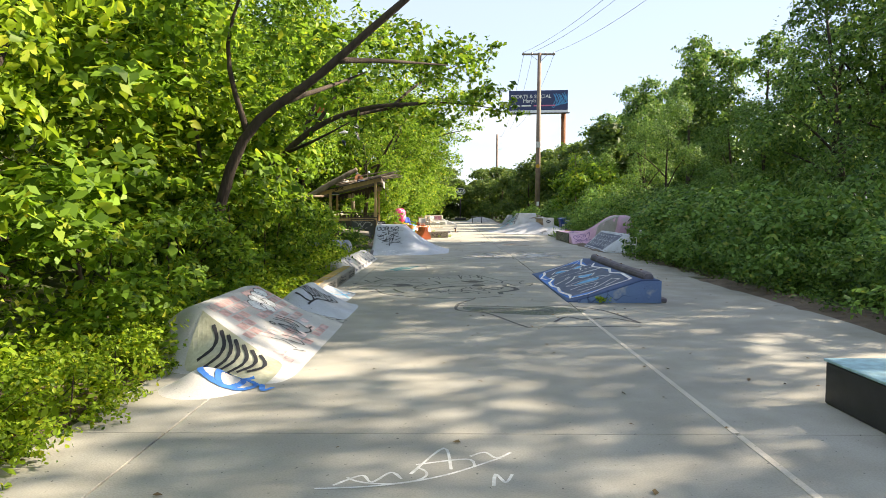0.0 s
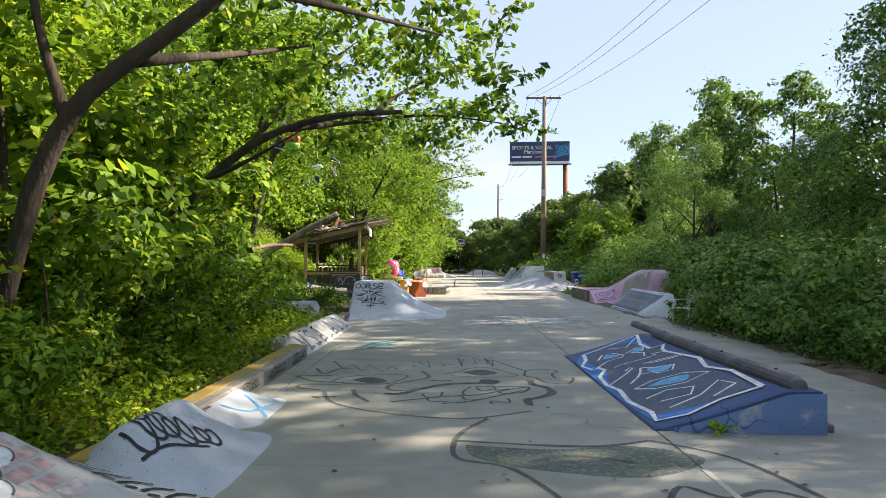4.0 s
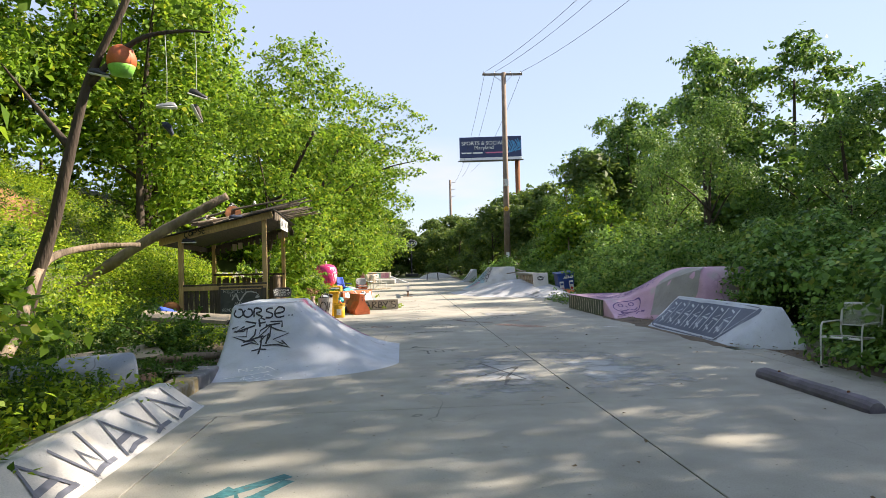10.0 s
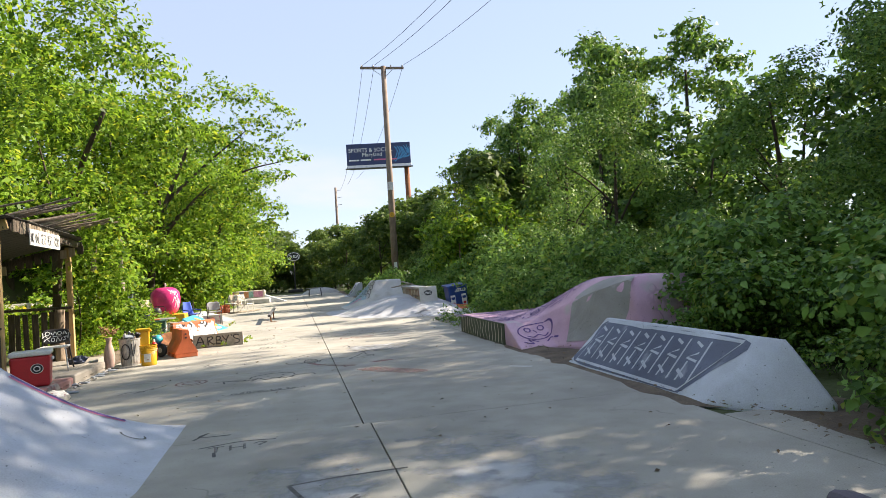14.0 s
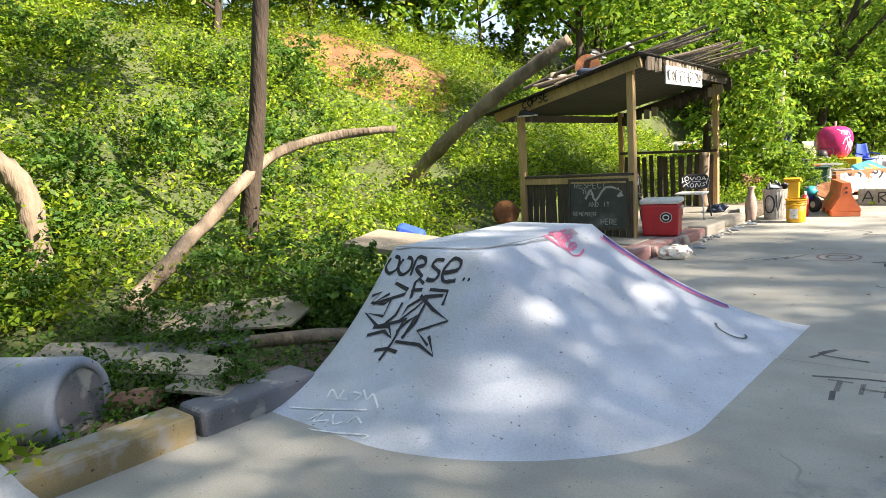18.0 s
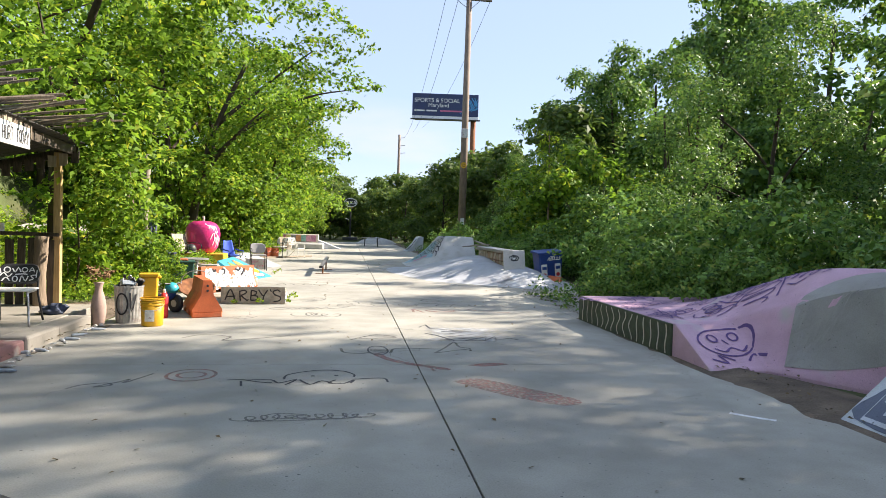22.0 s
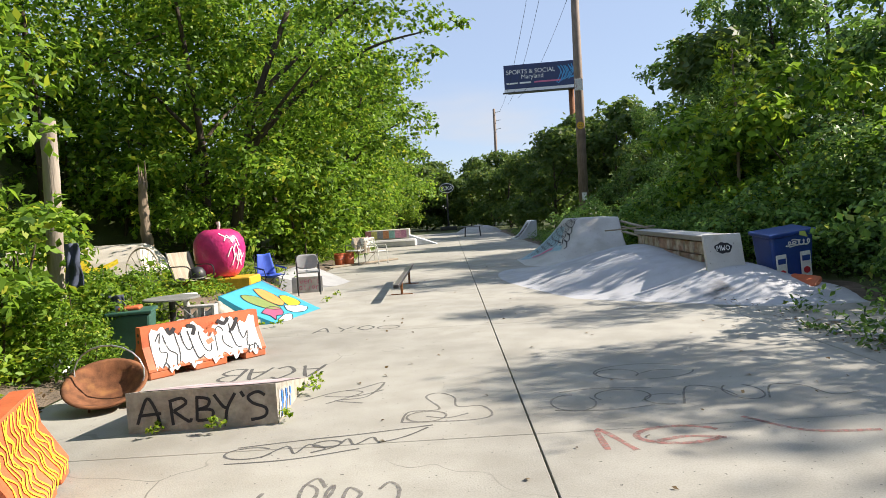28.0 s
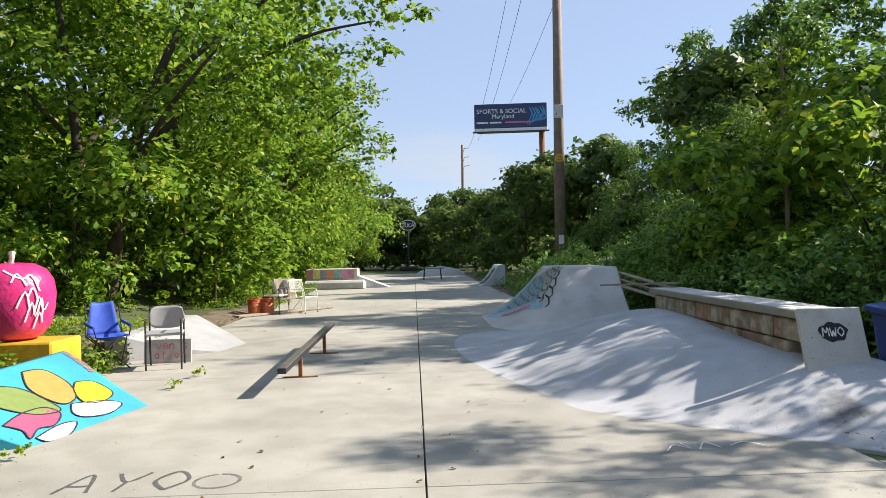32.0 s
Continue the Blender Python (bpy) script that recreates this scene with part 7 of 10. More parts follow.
limb_tree("overhanging_tree", [[(-3.7, 56.0, 0.0), (-3.4, 56.0, 2.4), (-2.8, 56.2, 4.6), (-2.2, 56.4, 6.6)], [(-3.2, 56.1, 3.2), (-2.0, 56.3, 4.6), (-0.6, 56.5, 5.4)], [(-2.8, 56.2, 4.6), (-1.6, 56.8, 6.2), (-0.4, 57.2, 7.2)]],
          M_BARK, [(-2.3, 56.4, 6.8, 1.3), (-1.2, 56.6, 6.0, 1.2), (-0.3, 56.6, 5.4, 1.0), (0.3, 56.8, 4.9, 0.7), (-1.4, 57.2, 7.4, 1.2), (-0.4, 57.4, 7.2, 0.9), (-2.4, 55.6, 4.6, 1.2), (-1.4, 56.0, 4.2, 1.0), (-2.6, 57.6, 3.6, 1.2), (-3.4, 56.2, 8.0, 1.2), (-3.6, 55.2, 5.6, 1.2), (-0.6, 57.6, 4.2, 0.8), (-1.9, 57.4, 2.9, 0.8), (-3.4, 57.4, 2.4, 1.0)], 380, 0.19, M_LEAF_LEFT, "tall tree leaning over the far end of the slab", 67, radius=0.17, sprays=0.55, shell=0.35)


snag = thing("dead_trunk", pose(-6.2, 44.0, ground_height(-6.2, 44.0) - 0.1), "shaggy broken tree trunk standing on the bank", "tree trunk")
part("trunk", tube_bm(smoothed([(0, 0, 0), (0.03, 0, 0.9), (-0.02, 0.05, 1.8), (0.02, 0.05, 2.5)], 5), [0.15 - 0.004 * i for i in range(16)], 12, 0.25, 12), M_BARK_PALE, snag, smooth=True)
for _a, _h in ((0.4, 0.5), (2.2, 0.34), (3.9, 0.42), (5.3, 0.2)):
    part("splinter", tube_bm([(0.02 + 0.07 * math.cos(_a), 0.05 + 0.07 * math.sin(_a), 2.3), (0.02 + 0.08 * math.cos(_a), 0.05 + 0.08 * math.sin(_a), 2.5 + _h)], [0.05, 0.008], 6, 0.3, 3), M_BARK_PALE, snag)


def sapling(x, y, h):
    """A thin stem with whorls of long drooping leaves."""
    t = thing("sapling", pose(x, y, ground_height(x, y)), "thin young tree with whorls of drooping leaves", "sapling")
    part("stem", tube_bm(smoothed([(0, 0, -0.1), (0.05, 0, h * 0.5), (0.0, 0, h)], 5), [0.05 - 0.003 * i for i in range(11)], 8), M_BARK_PALE, t, smooth=True)
    rng = np.random.default_rng(8)
    pts = []
    for k in range(13):
        z = h * (0.55 + 0.45 * k / 12)
        for b in range(4):
            a = rng.uniform(0, 6.28)
            ln = rng.uniform(0.35, 0.7)
            for i in range(16):
                f = i / 15
                pts.append((ln * f * math.cos(a) + rng.normal(0, 0.03), ln * f * math.sin(a) + rng.normal(0, 0.03), z + 0.22 * f - 0.35 * f * f + rng.normal(0, 0.02)))
    ob = new("crown", leaf_mesh("crown", np.array(pts), 0.13, M_LEAF_WEED, rng, droop=1.0, aspect=0.4))
    ob.parent = t


sapling(7.5, 42.6, 4.6)


def leaf_litter():
    """Dry leaves and crumbs of bark: thick along the edges, a few out on the slab."""
    rng = np.random.default_rng(88)
    n = 5200
    y = rng.uniform(1.0, 60.0, n)
    side = rng.uniform(0, 1, n)
    x = np.where(side < 0.46, 4.62 + np.abs(rng.normal(0, 0.28, n)), np.where(side < 0.86, -2.28 - np.abs(rng.normal(0, 0.2, n)), rng.uniform(-2.0, 4.3, n)))
    on_pad = (x > -2.2) & (x < 4.5)
    keep = ~(on_pad & ((y > 11) & (y < 15.3) & (x > 1.4) & (x < 3.1) | (x < -0.9) & (y > 6) | (x > 2.2) & (y > 35.9) | (x < 0.7) & (y > 20.3) & (y < 24) | (y > 29.5) & (x < 0.1)))
    x, y = x[keep], y[keep]
    z = np.where((x > -2.3) & (x < 4.5), 0.008, 0.05)
    ob = new("leaf_litter", leaf_mesh("leaf_litter", np.stack([x, y, z], 1), 0.042, M_LEAF_DRY, rng, droop=0.0, aspect=0.6, jitter=0.25))
    tagged(ob, "dry brown leaves and bark crumbs along the slab", "leaf litter", kind="stuff")


leaf_litter()

# ---- materials of the loose things ----
M_STEEL_WHITE = surface("chipped_white_enamel", (0.72, 0.71, 0.66), 0.45, vary=0.1, scale=12, grain=60, relief=0.15, dirt=(0.35, 0.24, 0.15), dirt_at=(0.66, 0.74))
M_STEEL_DARK = surface("dark_steel", (0.05, 0.05, 0.055), 0.5, 0.6, vary=0.3, relief=0.15)
M_STEEL_GREY = surface("brushed_grey_steel", (0.45, 0.45, 0.46), 0.4, 0.7, vary=0.15, relief=0.1)
M_GALV = surface("galvanised_steel", (0.42, 0.42, 0.41), 0.5, 0.6, vary=0.25, scale=14, relief=0.2, dirt=(0.25, 0.22, 0.2))
M_POST = wood("new_softwood", (0.42, 0.27, 0.11), (0.60, 0.42, 0.20))
M_OLDWOOD = wood("dark_weathered_wood", (0.04, 0.031, 0.024), (0.11, 0.086, 0.066))
M_PLY = wood("peeling_plywood", (0.30, 0.24, 0.17), (0.50, 0.42, 0.32), scale=0.5)
M_TAR = wood("tarred_roof_boards", (0.018, 0.016, 0.014), (0.05, 0.045, 0.04))
M_STICK = wood("bare_stick", (0.16, 0.12, 0.085), (0.30, 0.24, 0.18))
M_CHALK_BOARD = surface("chalkboard", (0.055, 0.06, 0.055), 0.7, vary=0.3, scale=5, relief=0.1, dirt=(0.14, 0.145, 0.14))
M_CHALK = plain_paint("chalk", (0.42, 0.42, 0.40))
M_RED = surface("red_plastic", (0.55, 0.03, 0.04), 0.4, vary=0.1, relief=0.05)
M_WHITE = surface("white_plastic", (0.78, 0.78, 0.76), 0.45, vary=0.06, relief=0.05, dirt=(0.55, 0.5, 0.42), dirt_at=(0.62, 0.8))
M_SIGN_WHITE = surface("stained_white_paint", (0.58, 0.56, 0.54), 0.8, vary=0.2, scale=7, relief=0.2, dirt=(0.36, 0.33, 0.3))
M_SHELL_GREY = surface("grey_moulded_plastic", (0.34, 0.34, 0.34), 0.5, vary=0.1, relief=0.1)
M_BLACK = surface("black_plastic", (0.025, 0.025, 0.028), 0.5, vary=0.3, relief=0.1)
M_YELLOW = surface("yellow_plastic", (0.66, 0.37, 0.015), 0.45, vary=0.1, relief=0.05, dirt=(0.5, 0.3, 0.05), dirt_at=(0.62, 0.8))
M_ORANGE = surface("faded_orange_plastic", (0.56, 0.13, 0.045), 0.6, vary=0.25, scale=4, relief=0.2, dirt=(0.40, 0.17, 0.09))
M_BLUECLOTH = surface("blue_nylon", (0.03, 0.09, 0.48), 0.7, vary=0.15, scale=8, grain=120, relief=0.3)
M_DENIM = surface("faded_dark_cloth", (0.06, 0.075, 0.12), 0.9, vary=0.3, scale=9, grain=120, relief=0.5)
M_GREENBIN = surface("dark_green_plastic", (0.03, 0.10, 0.075), 0.5, vary=0.2, relief=0.1)
M_APPLE = surface("glossy_magenta_paint", (0.60, 0.03, 0.17), 0.3, vary=0.2, scale=5, grain=22, relief=0.45, dirt=(0.46, 0.025, 0.12), depth=0.015)
M_TERRA = surface("terracotta", (0.45, 0.24, 0.16), 0.85, vary=0.2, relief=0.3)
M_BOTTLE = surface("clear_litter_plastic", (0.36, 0.40, 0.45), 0.2, vary=0.2, relief=0.1)
M_CARD = surface("printed_paper", (0.68, 0.66, 0.62), 0.8, vary=0.15, scale=20, relief=0.2, dirt=(0.35, 0.2, 0.2), dirt_at=(0.6, 0.66))
M_CONC_BLOCK = surface("weathered_cast_concrete", (0.36, 0.33, 0.28), 0.95, vary=0.3, scale=9, grain=45, relief=0.9, dirt=(0.20, 0.17, 0.14), depth=0.008)
M_CINDER = surface("grey_cinder_block", (0.42, 0.41, 0.39), 0.95, vary=0.15, scale=10, grain=90, relief=0.8)
M_POLE = wood("tarred_utility_pole", (0.17, 0.12, 0.085), (0.28, 0.21, 0.16), scale=0.6)
M_PINKSTONE = surface("pinkish_stone", (0.38, 0.27, 0.23), 0.9, vary=0.2, relief=0.4)
M_BIN_BLUE = surface("blue_bin_plastic", (0.02, 0.06, 0.25), 0.4, vary=0.1, relief=0.05)
M_GLASS_TEAL = surface("teal_plastic", (0.03, 0.35, 0.42), 0.4, vary=0.15, relief=0.05)
M_CABLE = surface("black_cable", (0.02, 0.02, 0.02), 0.7, relief=0)


def strokes_on(bm, lines, width, plane, lift=0.0):
    """Thick strokes on a flat face, each one a single strip; plane(u, v, w) gives the place."""
    for ln in lines:
        pts = [p for k, p in enumerate(smoothed([(p[0], p[1], 0) for p in ln], 3))]
        pts = [p for k, p in enumerate(pts) if k == 0 or (p - pts[k - 1]).length > 1e-6]
        prev = None
        for k, p in enumerate(pts):
            d = (pts[min(k + 1, len(pts) - 1)] - pts[max(k - 1, 0)]).normalized()
            side = Vector((-d.y, d.x, 0)) * width * 0.5
            pair = [bm.verts.new(plane(q.x, q.y, lift)) for q in (p + side, p - side)]
            if prev:
                bm.faces.new((prev[0], prev[1], pair[1], pair[0]))
            prev = pair


# ---- start of the path: the black manual pad ----
pad_box = thing("manual_pad", pose(2.46, 4.3, 0), "low black-sided box with a pale teal top on the slab", "skate box")
part("body", box_bm(0, 0.8, 0, 1.95, 0.0, 0.285, 0.01), M_BLACK, pad_box)
part("top", box_bm(-0.01, 0.81, -0.01, 1.96, 0.287, 0.305, 0.004), plain_paint("washed_teal", (0.35, 0.55, 0.60)), pad_box)
bm = bmesh.new()
strokes_on(bm, [[(x * 0.5 + 0.5, y * 0.5 + 0.08) for x, y in ln] for ln in scrawl(501, 0.9, 0.35, 5)], 0.03, lambda u, v, w: (-0.003 - w, u, v))
part("white_tag", bm, M_SPRAY_WHITE, pad_box)


# ---- patio chair by the bushes ----
def patio_chair(m, label):
    """Steel mesh armchair: bent tube frame, mesh seat and back."""
    c = thing("patio_chair", m, label, "chair", "loose chairs")
    tube = 0.011
    for s in (-0.24, 0.24):
        part("front_leg_and_arm", tube_bm(smoothed([(s, -0.24, 0), (s, -0.23, 0.38), (s, -0.2, 0.55), (s, -0.12, 0.575), (s, 0.18, 0.575)], 4), tube, 8), M_STEEL_WHITE, c, smooth=True)
        part("back_leg", tube_bm(smoothed([(s, 0.30, 0), (s, 0.22, 0.36), (s, 0.2, 0.5), (s, 0.26, 0.8)], 4), tube, 8), M_STEEL_WHITE, c, smooth=True)
        part("foot_cap", lathe_bm([(0.016, 0), (0.016, 0.02), (0.012, 0.024)], 8, pose(s, -0.24, 0)), M_BLACK, c)
    part("top_rail", tube_bm([(-0.24, 0.26, 0.8), (0, 0.268, 0.805), (0.24, 0.26, 0.8)], tube, 8), M_STEEL_WHITE, c)
    part("front_rail", tube_bm([(-0.24, -0.22, 0.39), (0.24, -0.22, 0.39)], tube, 8), M_STEEL_WHITE, c)
    for nm, o, ux, uy, w, h in (("seat", Vector((-0.23, -0.21, 0.40)), Vector((1, 0, 0)), Vector((0, 1, -0.06)), 0.46, 0.42), ("backrest", Vector((-0.23, 0.21, 0.52)), Vector((1, 0, 0)), Vector((0, 0.17, 1)), 0.46, 0.27)):
        bm = bmesh.new()
        nrm = ux.cross(uy).normalized() * 0.004
        for k in range(int(w / 0.024) + int(h / 0.024)):
            for sgn in (1, -1):
                a = k * 0.024
                p, q = (a, 0.0), (a - sgn * 0.0, h)
                x0, x1 = a - (h if sgn > 0 else 0) * 0.6, a - (0 if sgn > 0 else h) * 0.6
                pts = []
                for t in np.linspace(0, 1, 5):
                    x, y = x0 + (x1 - x0) * t, h * t
                    if 0 <= x <= w:
                        pts.append(o + ux * x + uy * y)
                if len(pts) > 1:
                    d = (pts[-1] - pts[0]).normalized().cross(nrm.normalized()) * 0.0022
                    bm.faces.new([bm.verts.new(v) for v in (pts[0] + d + nrm, pts[0] - d + nrm, pts[-1] - d + nrm, pts[-1] + d + nrm)])
        part(nm + "_mesh", bm, M_STEEL_WHITE, c)
        part(nm + "_rim", tube_bm([o, o + ux * w, o + ux * w + uy * h, o + uy * h, o], 0.007, 6), M_STEEL_WHITE, c)
    return c


patio_chair(pose(5.03, 20.12, 0.0, 0, 0, -64) @ Matrix.Diagonal((0.95, 0.95, 0.9, 1)), "white mesh steel patio armchair standing by the bushes")
# small black disc set at the chair back
spot = part("dark_patch", lathe_bm([(0.03, 0), (0.03, 0.003)], 10), M_BLACK)
spot.name = "dark_disc"
tagged(placed(spot, pose(5.22, 20.24, 0.6, 80, 0, -64)), "small dark disc at the chair back", "tag")


# ---- junk beside the quarter pipe ----
def plank_sheet(m, w, h, label, mat=None, t=0.018):
    bm = bmesh.new()
    n = 6
    top = [[bm.verts.new((w * (i / n - 0.5) + 0.03 * noise.noise(Vector((i, j, w * 9))), h * (j / n - 0.5) + 0.03 * noise.noise(Vector((j, i, h * 7))), 0.012 * noise.noise(Vector((i * 0.4, j * 0.4, w * 3))) + t)) for j in range(n + 1)] for i in range(n + 1)]
    bot = [[bm.verts.new(v.co - Vector((0, 0, t))) for v in row] for row in top]
    for i in range(n):
        for j in range(n):
            bm.faces.new((top[i][j], top[i + 1][j], top[i + 1][j + 1], top[i][j + 1]))
            bm.faces.new((bot[i][j], bot[i][j + 1], bot[i + 1][j + 1], bot[i + 1][j]))
    for k in range(n):
        for a, b, c, d in ((top[k][0], top[k + 1][0], bot[k + 1][0], bot[k][0]), (top[k][n], bot[k][n], bot[k + 1][n], top[k + 1][n]), (top[0][k], bot[0][k], bot[0][k + 1], top[0][k + 1]), (top[n][k], top[n][k + 1], bot[n][k + 1], bot[n][k])):
            bm.faces.new((a, b, c, d))
    return tagged(placed(part("plywood_sheet", bm, mat or M_PLY), m), label, "plywood", "scrap boards on the verge")


plank_sheet(pose(-3.72, 20.5, 0.19, 4, 5, 47), 1.15, 0.42, "grey weathered plywood sheet lying on the verge", M_BOARD_GREY)
plank_sheet(pose(-3.02, 20.6, 0.2, -5, 8, 42), 0.62, 0.5, "peeling plywood offcut lying on the verge")
plank_sheet(pose(-3.75, 21.55, 0.24, 6, -4, 28), 1.15, 0.75, "tan delaminated plywood sheet half under the weeds", M_BOARD_OLD)
plank_sheet(pose(-2.58, 20.56, 0.16, 3, 10, 40), 0.5, 0.3, "small peeling plywood offcut", M_BOARD_OLD)
plank_sheet(pose(-4.75, 20.95, 0.24, 8, 5, 20), 1.1, 0.5, "tan delaminated plywood sheet under the fallen log", M_BOARD_OLD)
plank_sheet(pose(-3.3, 23.1, 0.58, 5, 5, 8), 1.25, 0.6, "large cream board leaning behind the quarter pipe", M_BOARD_OLD, 0.05)
plank_sheet(pose(-3.4, 21.15, 0.16, 0, 0, 60), 0.3, 0.2, "dark plastic offcut among the boards", M_STOP)
tagged(placed(part("log_piece", tube_bm([(-0.5, 0, 0), (0, 0.02, 0.01), (0.5, 0, 0)], [0.05, 0.055, 0.045], 9, 0.12, 4), M_BARK_PALE, smooth=True), pose(-2.72, 21.5, 0.2, 0, 4, 55)), "short weathered log behind the kerb", "log")
tagged(placed(part("terracotta_shard", tube_bm([(-0.14, 0, 0), (0.14, 0, 0.02)], [0.07, 0.08], 10, 0.1, 5), M_TERRA), pose(-2.86, 20.2, 0.12, 0, 0, 40)), "broken terracotta pipe in the weeds", "pipe")
drum = thing("concrete_pipe", pose(-3.28, 19.62, 0.22), "pale blue painted half pipe lying in the weeds", "pipe")
part("body", lathe_bm([(0.235, -0.55), (0.262, -0.53), (0.262, 0.5), (0.25, 0.53), (0.2, 0.53), (0.2, -0.5), (0.19, -0.53)], 32, pose(0, 0, 0, 0, 90, 32), cap=False), M_GREYBLUE, drum, smooth=True)
part("end_plug", lathe_bm([(0.2, 0.5), (0.205, 0.52), (0.01, 0.525)], 24, pose(0, 0, 0, 0, 90, 32)), M_KERB_GREY, drum)
tagged(placed(part("blue_tarp", box_bm(-0.15, 0.15, -0.1, 0.1, 0, 0.12, 0.05, seg=2), M_BLUECLOTH), pose(-3.72, 23.5, 0.6, 10, 20, 30)), "crumpled blue tarp on the weeds", "tarp")


LOG_LINE = [(-4.77, 21.0, 0.28), (-4.82, 21.5, 0.64), (-5.05, 22.1, 0.98), (-5.19, 22.9, 1.5), (-4.87, 23.5, 1.7), (-4.29, 24.0, 1.74)]


def fallen_log(pts, r0, r1, mat, label, seed):
    sm = smoothed(pts, 5)
    return tagged(part("fallen_log", tube_bm(sm, [r0 + (r1 - r0) * i / (len(sm) - 1) for i in range(len(sm))], 12, 0.24, seed), mat, smooth=True), label, "log", "fallen logs on the bank")


fallen_log(LOG_LINE, 0.085, 0.04, M_BARK_PALE, "long pale fallen log across the bank", 71)
fallen_log([(-6.95, 26.3, 0.7), (-6.4, 26.3, 0.95), (-5.9, 26.3, 1.35), (-4.86, 26.3, 2.0), (-3.9, 26.4, 2.55), (-3.5, 26.5, 2.78)], 0.13, 0.07, M_BARK_PALE, "leaning pale log resting against the shelter roof", 72)
fallen_log([(-5.55, 20.66, 0.3), (-5.6, 20.66, 0.95), (-5.64, 20.64, 1.35), (-5.75, 20.5, 1.62), (-6.0, 20.2, 1.85), (-6.4, 19.9, 2.0)], 0.12, 0.075, M_BARK_PALE, "broken pale tree stem arching out of the weeds", 73)
tagged(placed(part("tyre_rim", lathe_bm([(0.1, -0.07), (0.17, -0.07), (0.19, -0.03), (0.19, 0.03), (0.17, 0.07), (0.1, 0.07)], 20), M_RUST, smooth=True), pose(-4.65, 26.5, 0.5, 90, 0, 40)), "rusty round steel rim leaning on the wall", "rim")


# ---- the shelter ----
def build_platform():
    """Raised slab with a broken kerb edge."""
    p = tagged(new("platform"), "raised concrete platform under the shelter with red-painted kerb", "platform", kind="structure")
    part("deck", box_bm(-5.3, -2.62, 26.4, 31.0, -0.05, 0.15, 0.01), M_KERB, p)
    cols = [M_KERB_RED, M_KERB_RED, M_KERB_RED, M_KERB, M_KERB]
    y = 25.3
    for k, (ln, mt) in enumerate(zip((1.05, 0.85, 0.95, 0.8, 1.0), cols)):
        bm = box_bm(-2.64, -2.36 + 0.02 * (k % 2), y, y + ln - 0.02, -0.05, 0.155 - 0.012 * (k % 3), 0.03, seg=2)
        for v in bm.verts:
            v.co += Vector((noise.noise(v.co * 4), noise.noise(v.co * 5), noise.noise(v.co * 3))) * 0.012
        part("kerb_stone", bm, mt, p)
        y += ln
    part("ramp_board", box_bm(-3.3, -2.66, 25.3, 26.38, 0.10, 0.13, 0.006), M_PLY, p)
    return p


M_KERB_RED = concrete("red_washed_kerb", (0.38, 0.20, 0.19), (0.26, 0.14, 0.13), ((0.38, 0.34, 0.30), 0.5, 0.62, 5.0))
build_platform()


def plank_between(a, b, w, t, mat, parent, name="plank", up=(0, 0, 1), label=""):
    """A sawn board from a to b, w high along up, t thick."""
    a, b = Vector(a), Vector(b)
    d = (b - a)
    x = d.normalized()
    z = (Vector(up) - x * Vector(up).dot(x)).normalized()
    y = z.cross(x)
    bm = box_bm(0, d.length, -t / 2, t / 2, -w / 2, w / 2, 0.004)
    ob = part(name, bm, mat, parent, label)
    ob.matrix_basis = Matrix.Translation(a) @ Matrix((x, y, z)).transposed().to_4x4()
    return ob


